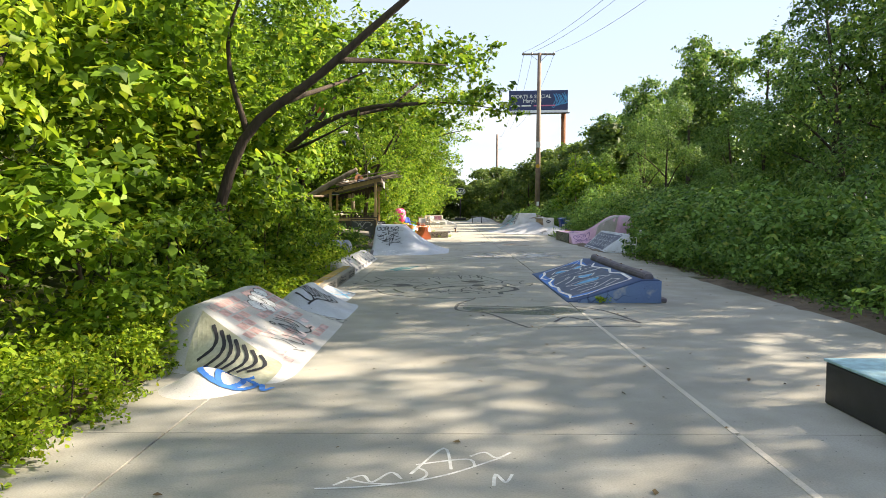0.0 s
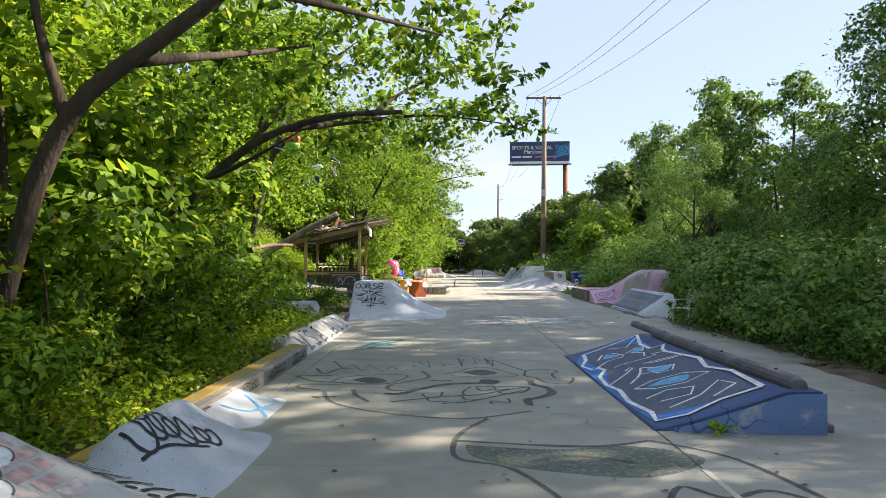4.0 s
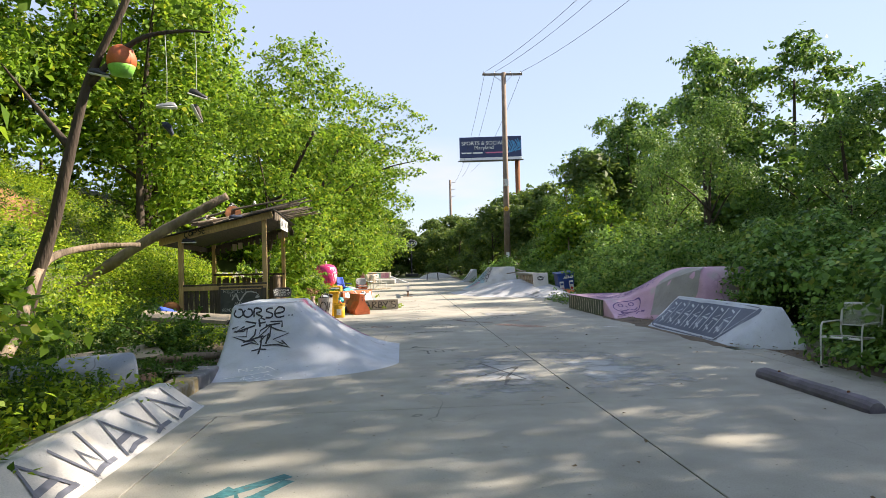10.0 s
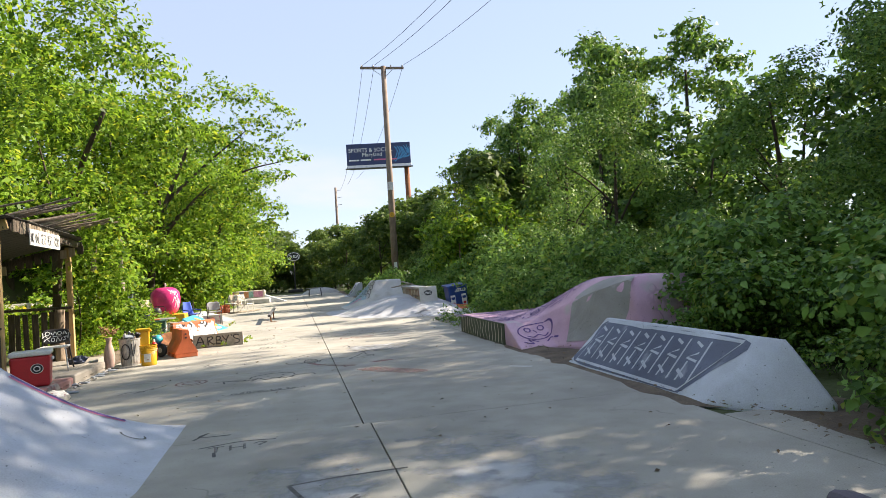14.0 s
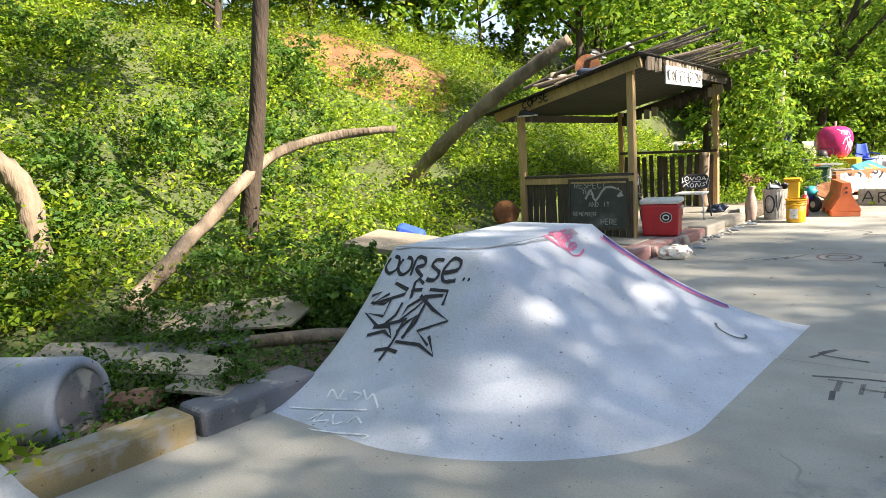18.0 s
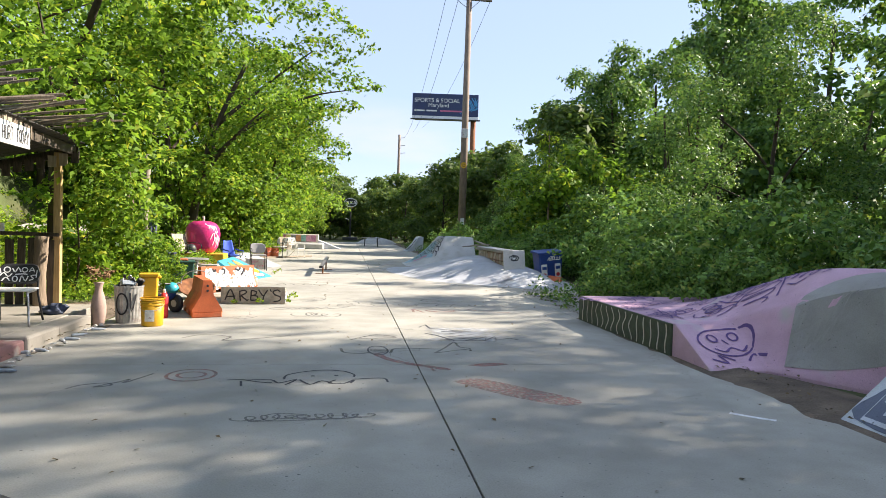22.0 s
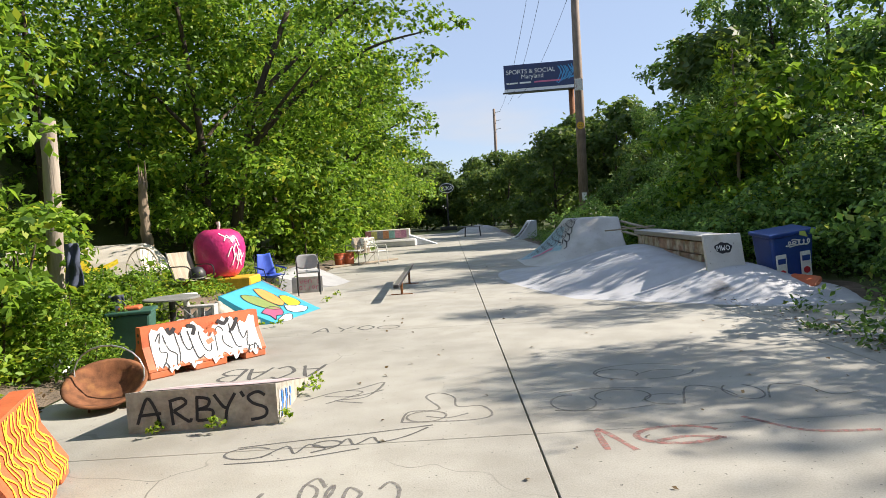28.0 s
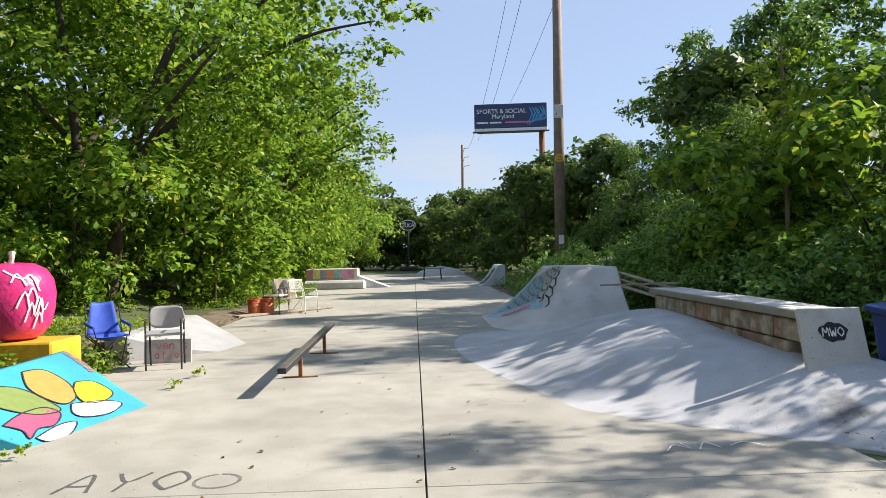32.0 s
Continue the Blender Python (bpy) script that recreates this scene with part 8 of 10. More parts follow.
def build_shelter():
    h = thing("shelter", pose(0, 0, 0), "open timber shelter with a sloping stick roof and slatted walls", "shelter")
    P = {"fr": (-2.87, 26.92, 2.34), "fl": (-4.55, 26.85, 1.93), "br": (-3.18, 30.95, 2.30), "bl": (-5.0, 30.95, 1.95)}
    for k, (x, y, z) in P.items():
        ob = part("post", box_bm(-0.045, 0.045, -0.045, 0.045, 0, z - 0.14, 0.005), M_POST, h)
        ob.location = (x, y, 0.14)
    # roof: beams, boards, battens and a pile of sticks
    zr = lambda x: 2.37 + (x + 2.87) * 0.235
    plank_between((-4.95, 26.78, zr(-4.95)), (-2.68, 26.82, zr(-2.68)), 0.14, 0.04, M_POST, h, "front_beam")
    plank_between((-5.2, 31.05, zr(-5.2)), (-2.95, 31.05, zr(-2.95)), 0.12, 0.04, M_OLDWOOD, h, "back_beam")
    plank_between((-2.72, 26.8, zr(-2.72)), (-3.0, 31.1, zr(-3.0)), 0.13, 0.03, M_OLDWOOD, h, "side_beam")
    plank_between((-4.95, 26.8, zr(-4.95)), (-5.2, 31.1, zr(-5.2)), 0.12, 0.03, M_OLDWOOD, h, "side_beam")
    rng = random.Random(3)
    for k in range(18):
        y0 = 26.75 + k * 0.245
        ob = plank_between((-5.1 - 0.01 * k, y0, zr(-5.1) + 0.085), (-2.62 - 0.014 * k, y0, zr(-2.62 - 0.014 * k) + 0.085), 0.235, 0.016, M_TAR, h, "roof_board", up=(0, 1, 0))
    for k in range(17):
        y0 = 26.95 + k * 0.14
        ob = part("fascia_slat", box_bm(-0.008, 0.008, 0, 0.10, -0.14 - rng.uniform(0, 0.05), 0.02, 0.002), rng.choice((M_PLY, M_OLDWOOD, M_STICK)), h)
        ob.location = (-2.66 - (y0 - 26.95) * 0.07, y0, zr(-2.7) + 0.05)
    for k in range(14):
        x0 = -4.95 + k * 0.15
        ob = part("fascia_slat", box_bm(0, 0.11, -0.008, 0.008, -0.12 - rng.uniform(0, 0.06), 0.0, 0.002), rng.choice((M_PLY, M_OLDWOOD)), h)
        ob.location = (x0, 30.9, zr(x0) - 0.02)
    for k in range(26):
        y = 27.2 + rng.uniform(0, 2.9)
        a = Vector((-4.3 + rng.uniform(-0.4, 0.5), y - rng.uniform(0.0, 0.9), zr(-4.0) + 0.13 + 0.05 * rng.random()))
        b = Vector((-2.2 + rng.uniform(-0.3, 0.25), y + rng.uniform(-0.3, 0.7), zr(-2.3) + 0.13 + 0.12 * rng.random() + 0.002 * k))
        mid = (a + b) / 2 + Vector((0, rng.uniform(-0.05, 0.05), rng.uniform(-0.02, 0.05)))
        part("roof_stick", tube_bm([a, mid, b], [rng.uniform(0.015, 0.03), 0.022, 0.014], 6, 0.15, k), M_STICK, h)
    # front wall with its rail and chalkboard
    plank_between((-4.6, 26.87, 0.985), (-2.83, 26.93, 1.0), 0.035, 0.13, M_OLDWOOD, h, "rail_top", label="worn rail")
    plank_between((-4.6, 26.83, 0.92), (-2.83, 26.88, 0.93), 0.09, 0.022, M_POST, h, "wall_rail")
    for k in range(16):
        x0 = -4.52 + k * 0.105
        ob = part("wall_slat", box_bm(0, 0.09, -0.01, 0.01, 0.02, 0.76 + rng.uniform(-0.03, 0.02), 0.003), M_OLDWOOD, h)
        ob.matrix_basis = pose(x0, 26.87, 0.14, 0, rng.uniform(-2, 2), 0)
    # far wall, gappy slabs of bark-edged timber
    plank_between((-5.0, 30.93, 1.16), (-3.15, 30.93, 1.14), 0.05, 0.1, M_OLDWOOD, h, "rail_top")
    for k in range(13):
        x0 = -4.95 + k * 0.137
        w = rng.uniform(0.07, 0.125)
        ob = part("wall_slat", box_bm(0, w, -0.012, 0.012, 0.0, 0.96 + rng.uniform(-0.06, 0.02), 0.004), M_OLDWOOD, h)
        ob.matrix_basis = pose(x0, 30.9 + rng.uniform(-0.02, 0.02), 0.15, 0, rng.uniform(-3, 3), 0)
    part("log_post", tube_bm(smoothed([(-3.35, 30.8, 0.13), (-3.36, 30.8, 0.6), (-3.33, 30.82, 1.12)], 4), [0.1, 0.09, 0.085, 0.085, 0.085, 0.088, 0.09, 0.09, 0.09], 10, 0.08, 8), M_BARK_PALE, h, smooth=True)
    return h


shelter = build_shelter()


def build_boards():
    """Chalkboard on the front wall and the lettered sign under the roof edge."""
    b = thing("chalkboard", pose(-3.78, 26.80, 0.27, -4, 0, 2), "framed chalkboard with faded chalk lettering leaning on the shelter wall", "chalkboard")
    part("panel", box_bm(0, 0.86, 0, 0.015, 0, 0.66, 0.003), M_CHALK_BOARD, b)
    for x0, x1, z0, z1 in ((-0.02, 0.88, -0.02, 0.02), (-0.02, 0.88, 0.64, 0.68), (-0.02, 0.02, 0.02, 0.64), (0.84, 0.88, 0.02, 0.64)):
        part("frame_bar", box_bm(x0, x1, -0.012, 0.018, z0, z1, 0.004), M_OLDWOOD, b)
    for text, size, x, z in (("RESPECT", 0.055, 0.08, 0.55), ("THE", 0.042, 0.2, 0.47), ("AND IT", 0.042, 0.3, 0.30), ("REMEMBER", 0.036, 0.06, 0.17), ("HERE", 0.05, 0.48, 0.06)):
        for ln in glyph_lines(text, size, 1.25):
            bm = bmesh.new()
            strokes_on(bm, [[(x + u, z + v) for u, v in ln]], 0.008, lambda u, v, w: (u, -0.002, v))
            part("chalk_stroke", bm, M_CHALK, b)
    bm = bmesh.new()
    strokes_on(bm, [[(0.25, 0.4), (0.33, 0.52), (0.4, 0.38), (0.55, 0.56), (0.78, 0.52), (0.72, 0.44), (0.8, 0.46)]], 0.03, lambda u, v, w: (u, -0.003, v))
    part("white_spray_mark", bm, M_CHALK, b)
    s = thing("painted_sign", pose(-2.63, 27.45, 2.15, 0, 0, 94), "white board sign with black hand-painted lettering under the roof edge", "sign")
    part("board", box_bm(0, 1.62, -0.008, 0.008, 0, 0.24, 0.003), M_WHITE, s)
    bm = bmesh.new()
    for ln in glyph_lines("NO ONE GETS HURT TODAY", 0.056, 1.26):
        bm = bmesh.new()
        strokes_on(bm, [[(0.04 + u, 0.045 + v * 1.8) for u, v in ln]], 0.016, lambda u, v, w: (u, -0.011, v))
        part("letter_stroke", bm, M_SPRAY_BLACK, s)
    bm = bmesh.new()
    strokes_on(bm, [[(x, y) for x, y in ln] for ln in glyph_lines("COPSE.", 0.075, 1.2)], 0.018, lambda u, v, w: (-4.45 + u, 26.752, 1.965 + v + u * 0.235))
    part("beam_tag", bm, M_SPRAY_BLACK, shelter)


build_boards()


def hanging_shoe(m, label, mat, sole):
    s = thing("old_shoe", m, label, "shoe", "shoes hung on the shelter")
    bm = bmesh.new()
    prof = [(-0.13, 0.03, 0.035), (-0.11, 0.036, 0.075), (-0.03, 0.035, 0.085), (0.04, 0.04, 0.055), (0.11, 0.04, 0.04), (0.145, 0.025, 0.03)]
    rings = [[bm.verts.new((x, w * math.cos(a), 0.015 + h * max(0, math.sin(a)))) for a in [math.pi * k / 6 for k in range(7)]] for x, w, h in prof]
    for a, b in zip(rings, rings[1:]):
        for k in range(6):
            bm.faces.new((a[k], a[k + 1], b[k + 1], b[k]))
        bm.faces.new((a[6], a[0], b[0], b[6]))
    bm.faces.new(rings[0])
    bm.faces.new(list(reversed(rings[-1])))
    part("upper", bm, mat, s, smooth=True)
    part("sole", box_bm(-0.14, 0.15, -0.042, 0.042, 0, 0.018, 0.008), sole, s)
    return s


hanging_shoe(pose(-4.35, 26.72, 1.86, 0, 0, 10), "black and white canvas shoe hung from the roof beam", M_BLACK, M_WHITE)
hanging_shoe(pose(-3.4, 26.74, 2.33, 0, -10, 15), "grey canvas shoe on the roof edge", M_DENIM, M_WHITE)
hanging_shoe(pose(-4.0, 27.0, 2.35, 15, 0, 50), "pale old shoe on the roof", M_PLY, M_WHITE)
hanging_shoe(pose(-3.6, 27.4, 2.62, 0, 10, 70), "dark shoe on the roof sticks", M_BLACK, M_WHITE)
hanging_shoe(pose(-3.2, 27.6, 2.68, 0, 0, 100), "white shoe on the roof sticks", M_WHITE, M_BLACK)
tagged(placed(part("round_sign", lathe_bm([(0.17, -0.01), (0.175, 0), (0.17, 0.01)], 24), M_RUST), pose(-3.5, 26.95, 2.45, 80, 0, 30)), "rusty round disc standing on the roof", "disc")


def cooler(m):
    c = thing("cooler", m, "red drinks cooler with a white lid and a black oval badge", "cooler")
    bm = box_bm(-0.235, 0.235, -0.17, 0.17, 0.0, 0.37, 0.03, seg=3)
    for v in bm.verts:
        k = 0.92 + 0.08 * v.co.z / 0.37
        v.co.x, v.co.y = v.co.x * k, v.co.y * k
    part("body", bm, M_RED, c, smooth=False)
    part("lid", box_bm(-0.245, 0.245, -0.18, 0.18, 0.372, 0.43, 0.02, seg=3), M_WHITE, c)
    for s in (-1, 1):
        part("handle", box_bm(s * 0.25 - 0.012, s * 0.25 + 0.012, -0.07, 0.07, 0.30, 0.34, 0.008), M_WHITE, c)
    rim = part("badge", lathe_bm([(0.075, 0), (0.075, 0.004)], 24), M_WHITE, c)
    rim.matrix_basis = pose(0.08, -0.166, 0.22, 90, 0, 0) @ Matrix.Diagonal((1, 0.8, 1, 1))
    dk = part("badge_field", lathe_bm([(0.066, 0), (0.066, 0.003)], 24), M_BLACK, c)
    dk.matrix_basis = pose(0.08, -0.170, 0.22, 90, 0, 0) @ Matrix.Diagonal((1, 0.8, 1, 1))
    bm = bmesh.new()
    strokes_on(bm, [ellipse(0.08, 0.22, 0.036, 0.028, 16)], 0.013, lambda u, v, w: (u, -0.1745, v))
    part("badge_mark", bm, M_WHITE, c)


cooler(pose(-2.62, 27.25, 0.152, 0, 0, 12) @ Matrix.Diagonal((1.05, 1.05, 1.15, 1)))


def stacking_chair(m, shell, label, high=0.80):
    """Banquet-type chair: steel frame with a padded back and seat."""
    c = thing("stacking_chair", m, label, "chair", "loose chairs")
    for s in (-0.21, 0.21):
        part("front_leg", tube_bm([(s, -0.2, 0), (s, -0.2, 0.43)], 0.012, 8), M_STEEL_DARK, c)
        part("back_leg", tube_bm(smoothed([(s, 0.26, 0), (s, 0.2, 0.43), (s, 0.25, high)], 4), 0.012, 8), M_STEEL_DARK, c)
        part("side_rail", tube_bm([(s, -0.2, 0.42), (s, 0.2, 0.42)], 0.011, 8), M_STEEL_DARK, c)
        part("arm", tube_bm(smoothed([(s, -0.2, 0.43), (s, -0.2, 0.6), (s, -0.15, 0.63), (s, 0.21, 0.62)], 4), 0.011, 8), M_STEEL_DARK, c)
    part("seat", box_bm(-0.22, 0.22, -0.21, 0.21, 0.43, 0.465, 0.015, seg=3), shell, c)
    b = part("backrest", shell_back(0.225, 0.27), shell, c, smooth=True)
    b.matrix_basis = pose(0, 0.225, high - 0.27, -8, 0, 0)
    return c


def back_bow(x, w):
    return -0.045 * (x / w) ** 2


def shell_back(w, h, t=0.016):
    """A moulded back: rounded corners, bowed round the sitter."""
    bm = bmesh.new()
    nx, nz = 12, 8
    sides = []
    for s in (-1, 1):
        g = []
        for i in range(nx + 1):
            a = 2 * i / nx - 1
            hh = h * 0.5 * (1 - abs(a) ** 4.5) ** 0.4 + 0.012
            g.append([bm.verts.new((w * a, back_bow(w * a, w) + s * t * 0.5, h * 0.5 + hh * (2 * j / nz - 1))) for j in range(nz + 1)])
        sides.append(g)
        for i in range(nx):
            for j in range(nz):
                q = (g[i][j], g[i + 1][j], g[i + 1][j + 1], g[i][j + 1])
                bm.faces.new(q if s < 0 else tuple(reversed(q)))
    a, b = sides
    rim = [(i, 0) for i in range(nx + 1)] + [(nx, j) for j in range(1, nz + 1)] + [(i, nz) for i in range(nx - 1, -1, -1)] + [(0, j) for j in range(nz - 1, 0, -1)]
    for p, q in zip(rim, rim[1:] + rim[:1]):
        bm.faces.new((a[p[0]][p[1]], b[p[0]][p[1]], b[q[0]][q[1]], a[q[0]][q[1]]))
    return bm


def painted_chair(m, seat_mat, label):
    """School chair: splayed steel legs, separate seat, black back covered in white symbols."""
    c = thing("painted_chair", m, label, "chair", "loose chairs")
    for s in (-1, 1):
        part("front_leg", tube_bm(smoothed([(s * 0.25, -0.26, 0), (s * 0.21, -0.17, 0.36), (s * 0.19, -0.12, 0.41), (s * 0.19, 0.16, 0.42)], 4), 0.013, 8), M_STEEL_GREY, c, smooth=True)
        part("back_leg", tube_bm(smoothed([(s * 0.23, 0.28, 0), (s * 0.2, 0.19, 0.38), (s * 0.2, 0.2, 0.5), (s * 0.19, 0.235, 0.66)], 4), 0.013, 8), M_STEEL_DARK, c, smooth=True)
    bm = box_bm(-0.215, 0.215, -0.2, 0.2, 0.43, 0.455, 0.02, seg=3)
    part("seat", bm, seat_mat, c)
    b = part("backrest", shell_back(0.225, 0.25), M_BLACK, c, "black back with white painted symbols", True)
    b.matrix_basis = pose(0, 0.215, 0.5, -8, 0, 0)
    marks = [ellipse(-0.13, 0.18, 0.03, 0.035, 10), [(-0.2, 0.1), (-0.16, 0.14), (-0.12, 0.09), (-0.08, 0.13)], [(-0.08, 0.2), (-0.05, 0.15), (-0.02, 0.21), (0.01, 0.15)], ellipse(0.05, 0.18, 0.03, 0.03, 10), [(0.1, 0.15), (0.13, 0.21), (0.16, 0.15)], [(0.11, 0.17), (0.16, 0.175)], [(-0.18, 0.03), (-0.14, 0.08), (-0.1, 0.03)], ellipse(-0.05, 0.06, 0.025, 0.035, 10), [(0.0, 0.02), (0.02, 0.1), (0.06, 0.03), (0.09, 0.1)], [(0.1, 0.04), (0.15, 0.06), (0.12, 0.1), (0.18, 0.11)], [(-0.2, 0.2), (-0.19, 0.13)], [(0.19, 0.18), (0.18, 0.07)], [(-0.05, 0.12), (0.04, 0.125), (0.08, 0.12)]]
    for ln in marks:
        bm = bmesh.new()
        strokes_on(bm, [ln], 0.013, lambda u, v, w: (u, back_bow(u, 0.225) - 0.0115, v))
        part("paint_mark", bm, M_SPRAY_WHITE, b)
    return c


painted_chair(pose(-2.92, 29.1, 0.15, 0, 0, 6) @ Matrix.Diagonal((1, 1, 0.89, 1)), M_WHITE, "white-seated chair with white symbols painted on its black back")
painted_chair(pose(-3.62, 28.3, 0.15, 0, 0, 30), M_BLACK, "black chair with white painted symbols on its back")
tagged(placed(part("orange_pad", box_bm(-0.13, 0.13, -0.03, 0.03, 0, 0.14, 0.02, seg=2), M_PLY), pose(-3.62, 28.1, 0.63, 0, 0, 40)), "tan cushion on the painted chair", "cushion")
bm = bmesh.new()
bmesh.ops.create_icosphere(bm, subdivisions=3, radius=0.15)
for v in bm.verts:
    k = 1 + 0.55 * noise.noise(v.co * 13) + 0.3 * noise.noise(v.co * 31)
    v.co = Vector((v.co.x * k, v.co.y * 0.8 * k, max(0.0, (v.co.z * 0.55 + 0.05) * k)))
tagged(placed(part("dark_bag", bm, M_DENIM, smooth=True), pose(-2.82, 29.95, 0.15)), "limp black cloth bag on the platform edge", "bag")
tagged(placed(part("beer_can", lathe_bm([(0.028, 0), (0.033, 0.006), (0.033, 0.11), (0.026, 0.12)], 14), M_WHITE), pose(-3.9, 30.92, 1.17)), "white drinks can on the far rail", "can")


def ridged_can(m):
    c = thing("trash_can", m, "galvanised steel trash can heaped with rubbish", "trash can")
    prof = [(0.165, 0.0), (0.17, 0.02)]
    bm = bmesh.new()
    n = 48
    rings = []
    for i in range(9):
        z = 0.5 * i / 8
        r0 = 0.165 + 0.03 * i / 8
        rings.append([bm.verts.new(((r0 + (0.005 if k % 2 and 0 < i < 8 else 0)) * math.cos(2 * math.pi * k / n), (r0 + (0.005 if k % 2 and 0 < i < 8 else 0)) * math.sin(2 * math.pi * k / n), z)) for k in range(n)])
    for a, b in zip(rings, rings[1:]):
        for k in range(n):
            bm.faces.new((a[k], a[(k + 1) % n], b[(k + 1) % n], b[k]))
    bm.faces.new(list(reversed(rings[0])))
    part("body", bm, M_GALV, c)
    part("rim", lathe_bm([(0.192, 0.49), (0.205, 0.49), (0.205, 0.51), (0.192, 0.51)], 32, cap=False), M_GALV, c)
    bm = bmesh.new()
    strokes_on(bm, [[(x - 0.13, y + 0.12) for x, y in ln] for ln in (ellipse(0.09, 0.15, 0.08, 0.14, 14), [(0.2, 0.3), (0.22, 0.05), (0.28, 0.28)])], 0.022, lambda u, v, w: (0.198 * math.sin(u / 0.19), -0.198 * math.cos(u / 0.19), v))
    part("black_tag", bm, M_SPRAY_BLACK, c)
    rng = random.Random(7)
    for k in range(17):
        a, r = rng.uniform(0, 6.28), rng.uniform(0, 0.15)
        u, v, w = rng.uniform(0.03, 0.09), rng.uniform(0.02, 0.05), rng.uniform(0.008, 0.03)
        ob = part("rubbish", box_bm(-u, u, -v, v, -w, w, 0.008), rng.choice((M_CARD, M_BLACK, M_OLDWOOD, M_BLACK, M_BOTTLE, M_STICK)), c)
        ob.matrix_basis = pose(r * math.cos(a), r * math.sin(a), 0.5 + rng.uniform(0, 0.1), rng.uniform(0, 90), rng.uniform(0, 90), rng.uniform(0, 360))


ridged_can(pose(-2.02, 30.3, 0) @ Matrix.Diagonal((0.93, 0.93, 0.98, 1)))
vase = thing("tall_vase", pose(-2.31, 30.03, 0), "pinkish stone vase with dead flowers by the platform", "vase")
part("body", lathe_bm([(0.06, 0), (0.07, 0.02), (0.09, 0.14), (0.094, 0.24), (0.075, 0.36), (0.048, 0.45), (0.044, 0.5), (0.062, 0.55), (0.066, 0.56)], 20), M_PINKSTONE, vase, smooth=True)
rngv = np.random.default_rng(5)
vp, vn = clump(rngv, (0, 0, 0.64), 0.15, 260, sprays=0.6)
fl = new("dead_flower", leaf_mesh("dead_flower", vp, 0.05, surface("dry_petals", (0.26, 0.15, 0.07), 0.9, relief=0), rngv))
fl.parent = vase


def plastic_bin(m):
    c = thing("recycling_bin", m, "yellow plastic bin with a folded lid", "bin")
    bm = box_bm(-0.155, 0.155, -0.14, 0.14, 0, 0.6, 0.025, seg=2)
    for v in bm.verts:
        k = 0.82 + 0.18 * v.co.z / 0.6
        v.co.x, v.co.y = v.co.x * k, v.co.y * k
    part("body", bm, M_YELLOW, c)
    part("rim", box_bm(-0.175, 0.175, -0.16, 0.16, 0.602, 0.65, 0.012, seg=2), M_YELLOW, c)
    part("spout", box_bm(0.12, 0.21, -0.05, 0.05, 0.58, 0.62, 0.012), M_YELLOW, c)


plastic_bin(pose(-1.82, 30.52, 0, 0, 0, 10) @ Matrix.Diagonal((0.72, 0.75, 1, 1)))


def bucket(m, mat, label, s=1.0, tag=True):
    c = thing("bucket", m, label, "bucket", "buckets")
    part("body", lathe_bm([(0.125 * s, 0), (0.132 * s, 0.01 * s), (0.147 * s, 0.33 * s)], 28), mat, c, smooth=True)
    for z in (0.27, 0.31):
        part("rib", lathe_bm([(0.145 * s, z * s), (0.153 * s, z * s), (0.153 * s, (z + 0.012) * s), (0.145 * s, (z + 0.012) * s)], 28, cap=False), mat, c)
    part("rim", lathe_bm([(0.14 * s, 0.35 * s), (0.156 * s, 0.35 * s), (0.156 * s, 0.368 * s), (0.14 * s, 0.368 * s)], 28, cap=False), mat, c)
    part("lid", lathe_bm([(0.142 * s, 0.335 * s), (0.142 * s, 0.345 * s)], 28), mat, c)
    part("bail", tube_bm([(0.155 * s * math.cos(a), -0.02 * s - 0.155 * s * abs(math.sin(a)), (0.3 - 0.1 * abs(math.sin(a))) * s) for a in [math.pi * k / 10 for k in range(11)]], 0.003, 5), M_STEEL_GREY, c)
    if tag:
        bm = bmesh.new()
        for k in range(8):
            u0, u1 = -0.06 + 0.015 * k, -0.06 + 0.015 * (k + 1)
            bm.faces.new([bm.verts.new((0.143 * math.sin(u / 0.14), -0.143 * math.cos(u / 0.14), z)) for u, z in ((u0, 0.07), (u1, 0.07), (u1, 0.22), (u0, 0.22))])
        part("paper_label", bm, M_CARD, c)
    return c


bucket(pose(-1.64, 30.02, 0), M_YELLOW, "yellow plastic bucket with a paper label on the slab")
ext = thing("red_bottle", pose(-1.68, 30.75, 0.0), "red plastic bottle with a white cap", "bottle")
part("body", lathe_bm([(0.05, 0), (0.055, 0.02), (0.055, 0.3), (0.03, 0.36)], 16), M_RED, ext, smooth=True)
part("cap", lathe_bm([(0.02, 0.36), (0.022, 0.4), (0.018, 0.41)], 12), M_WHITE, ext)


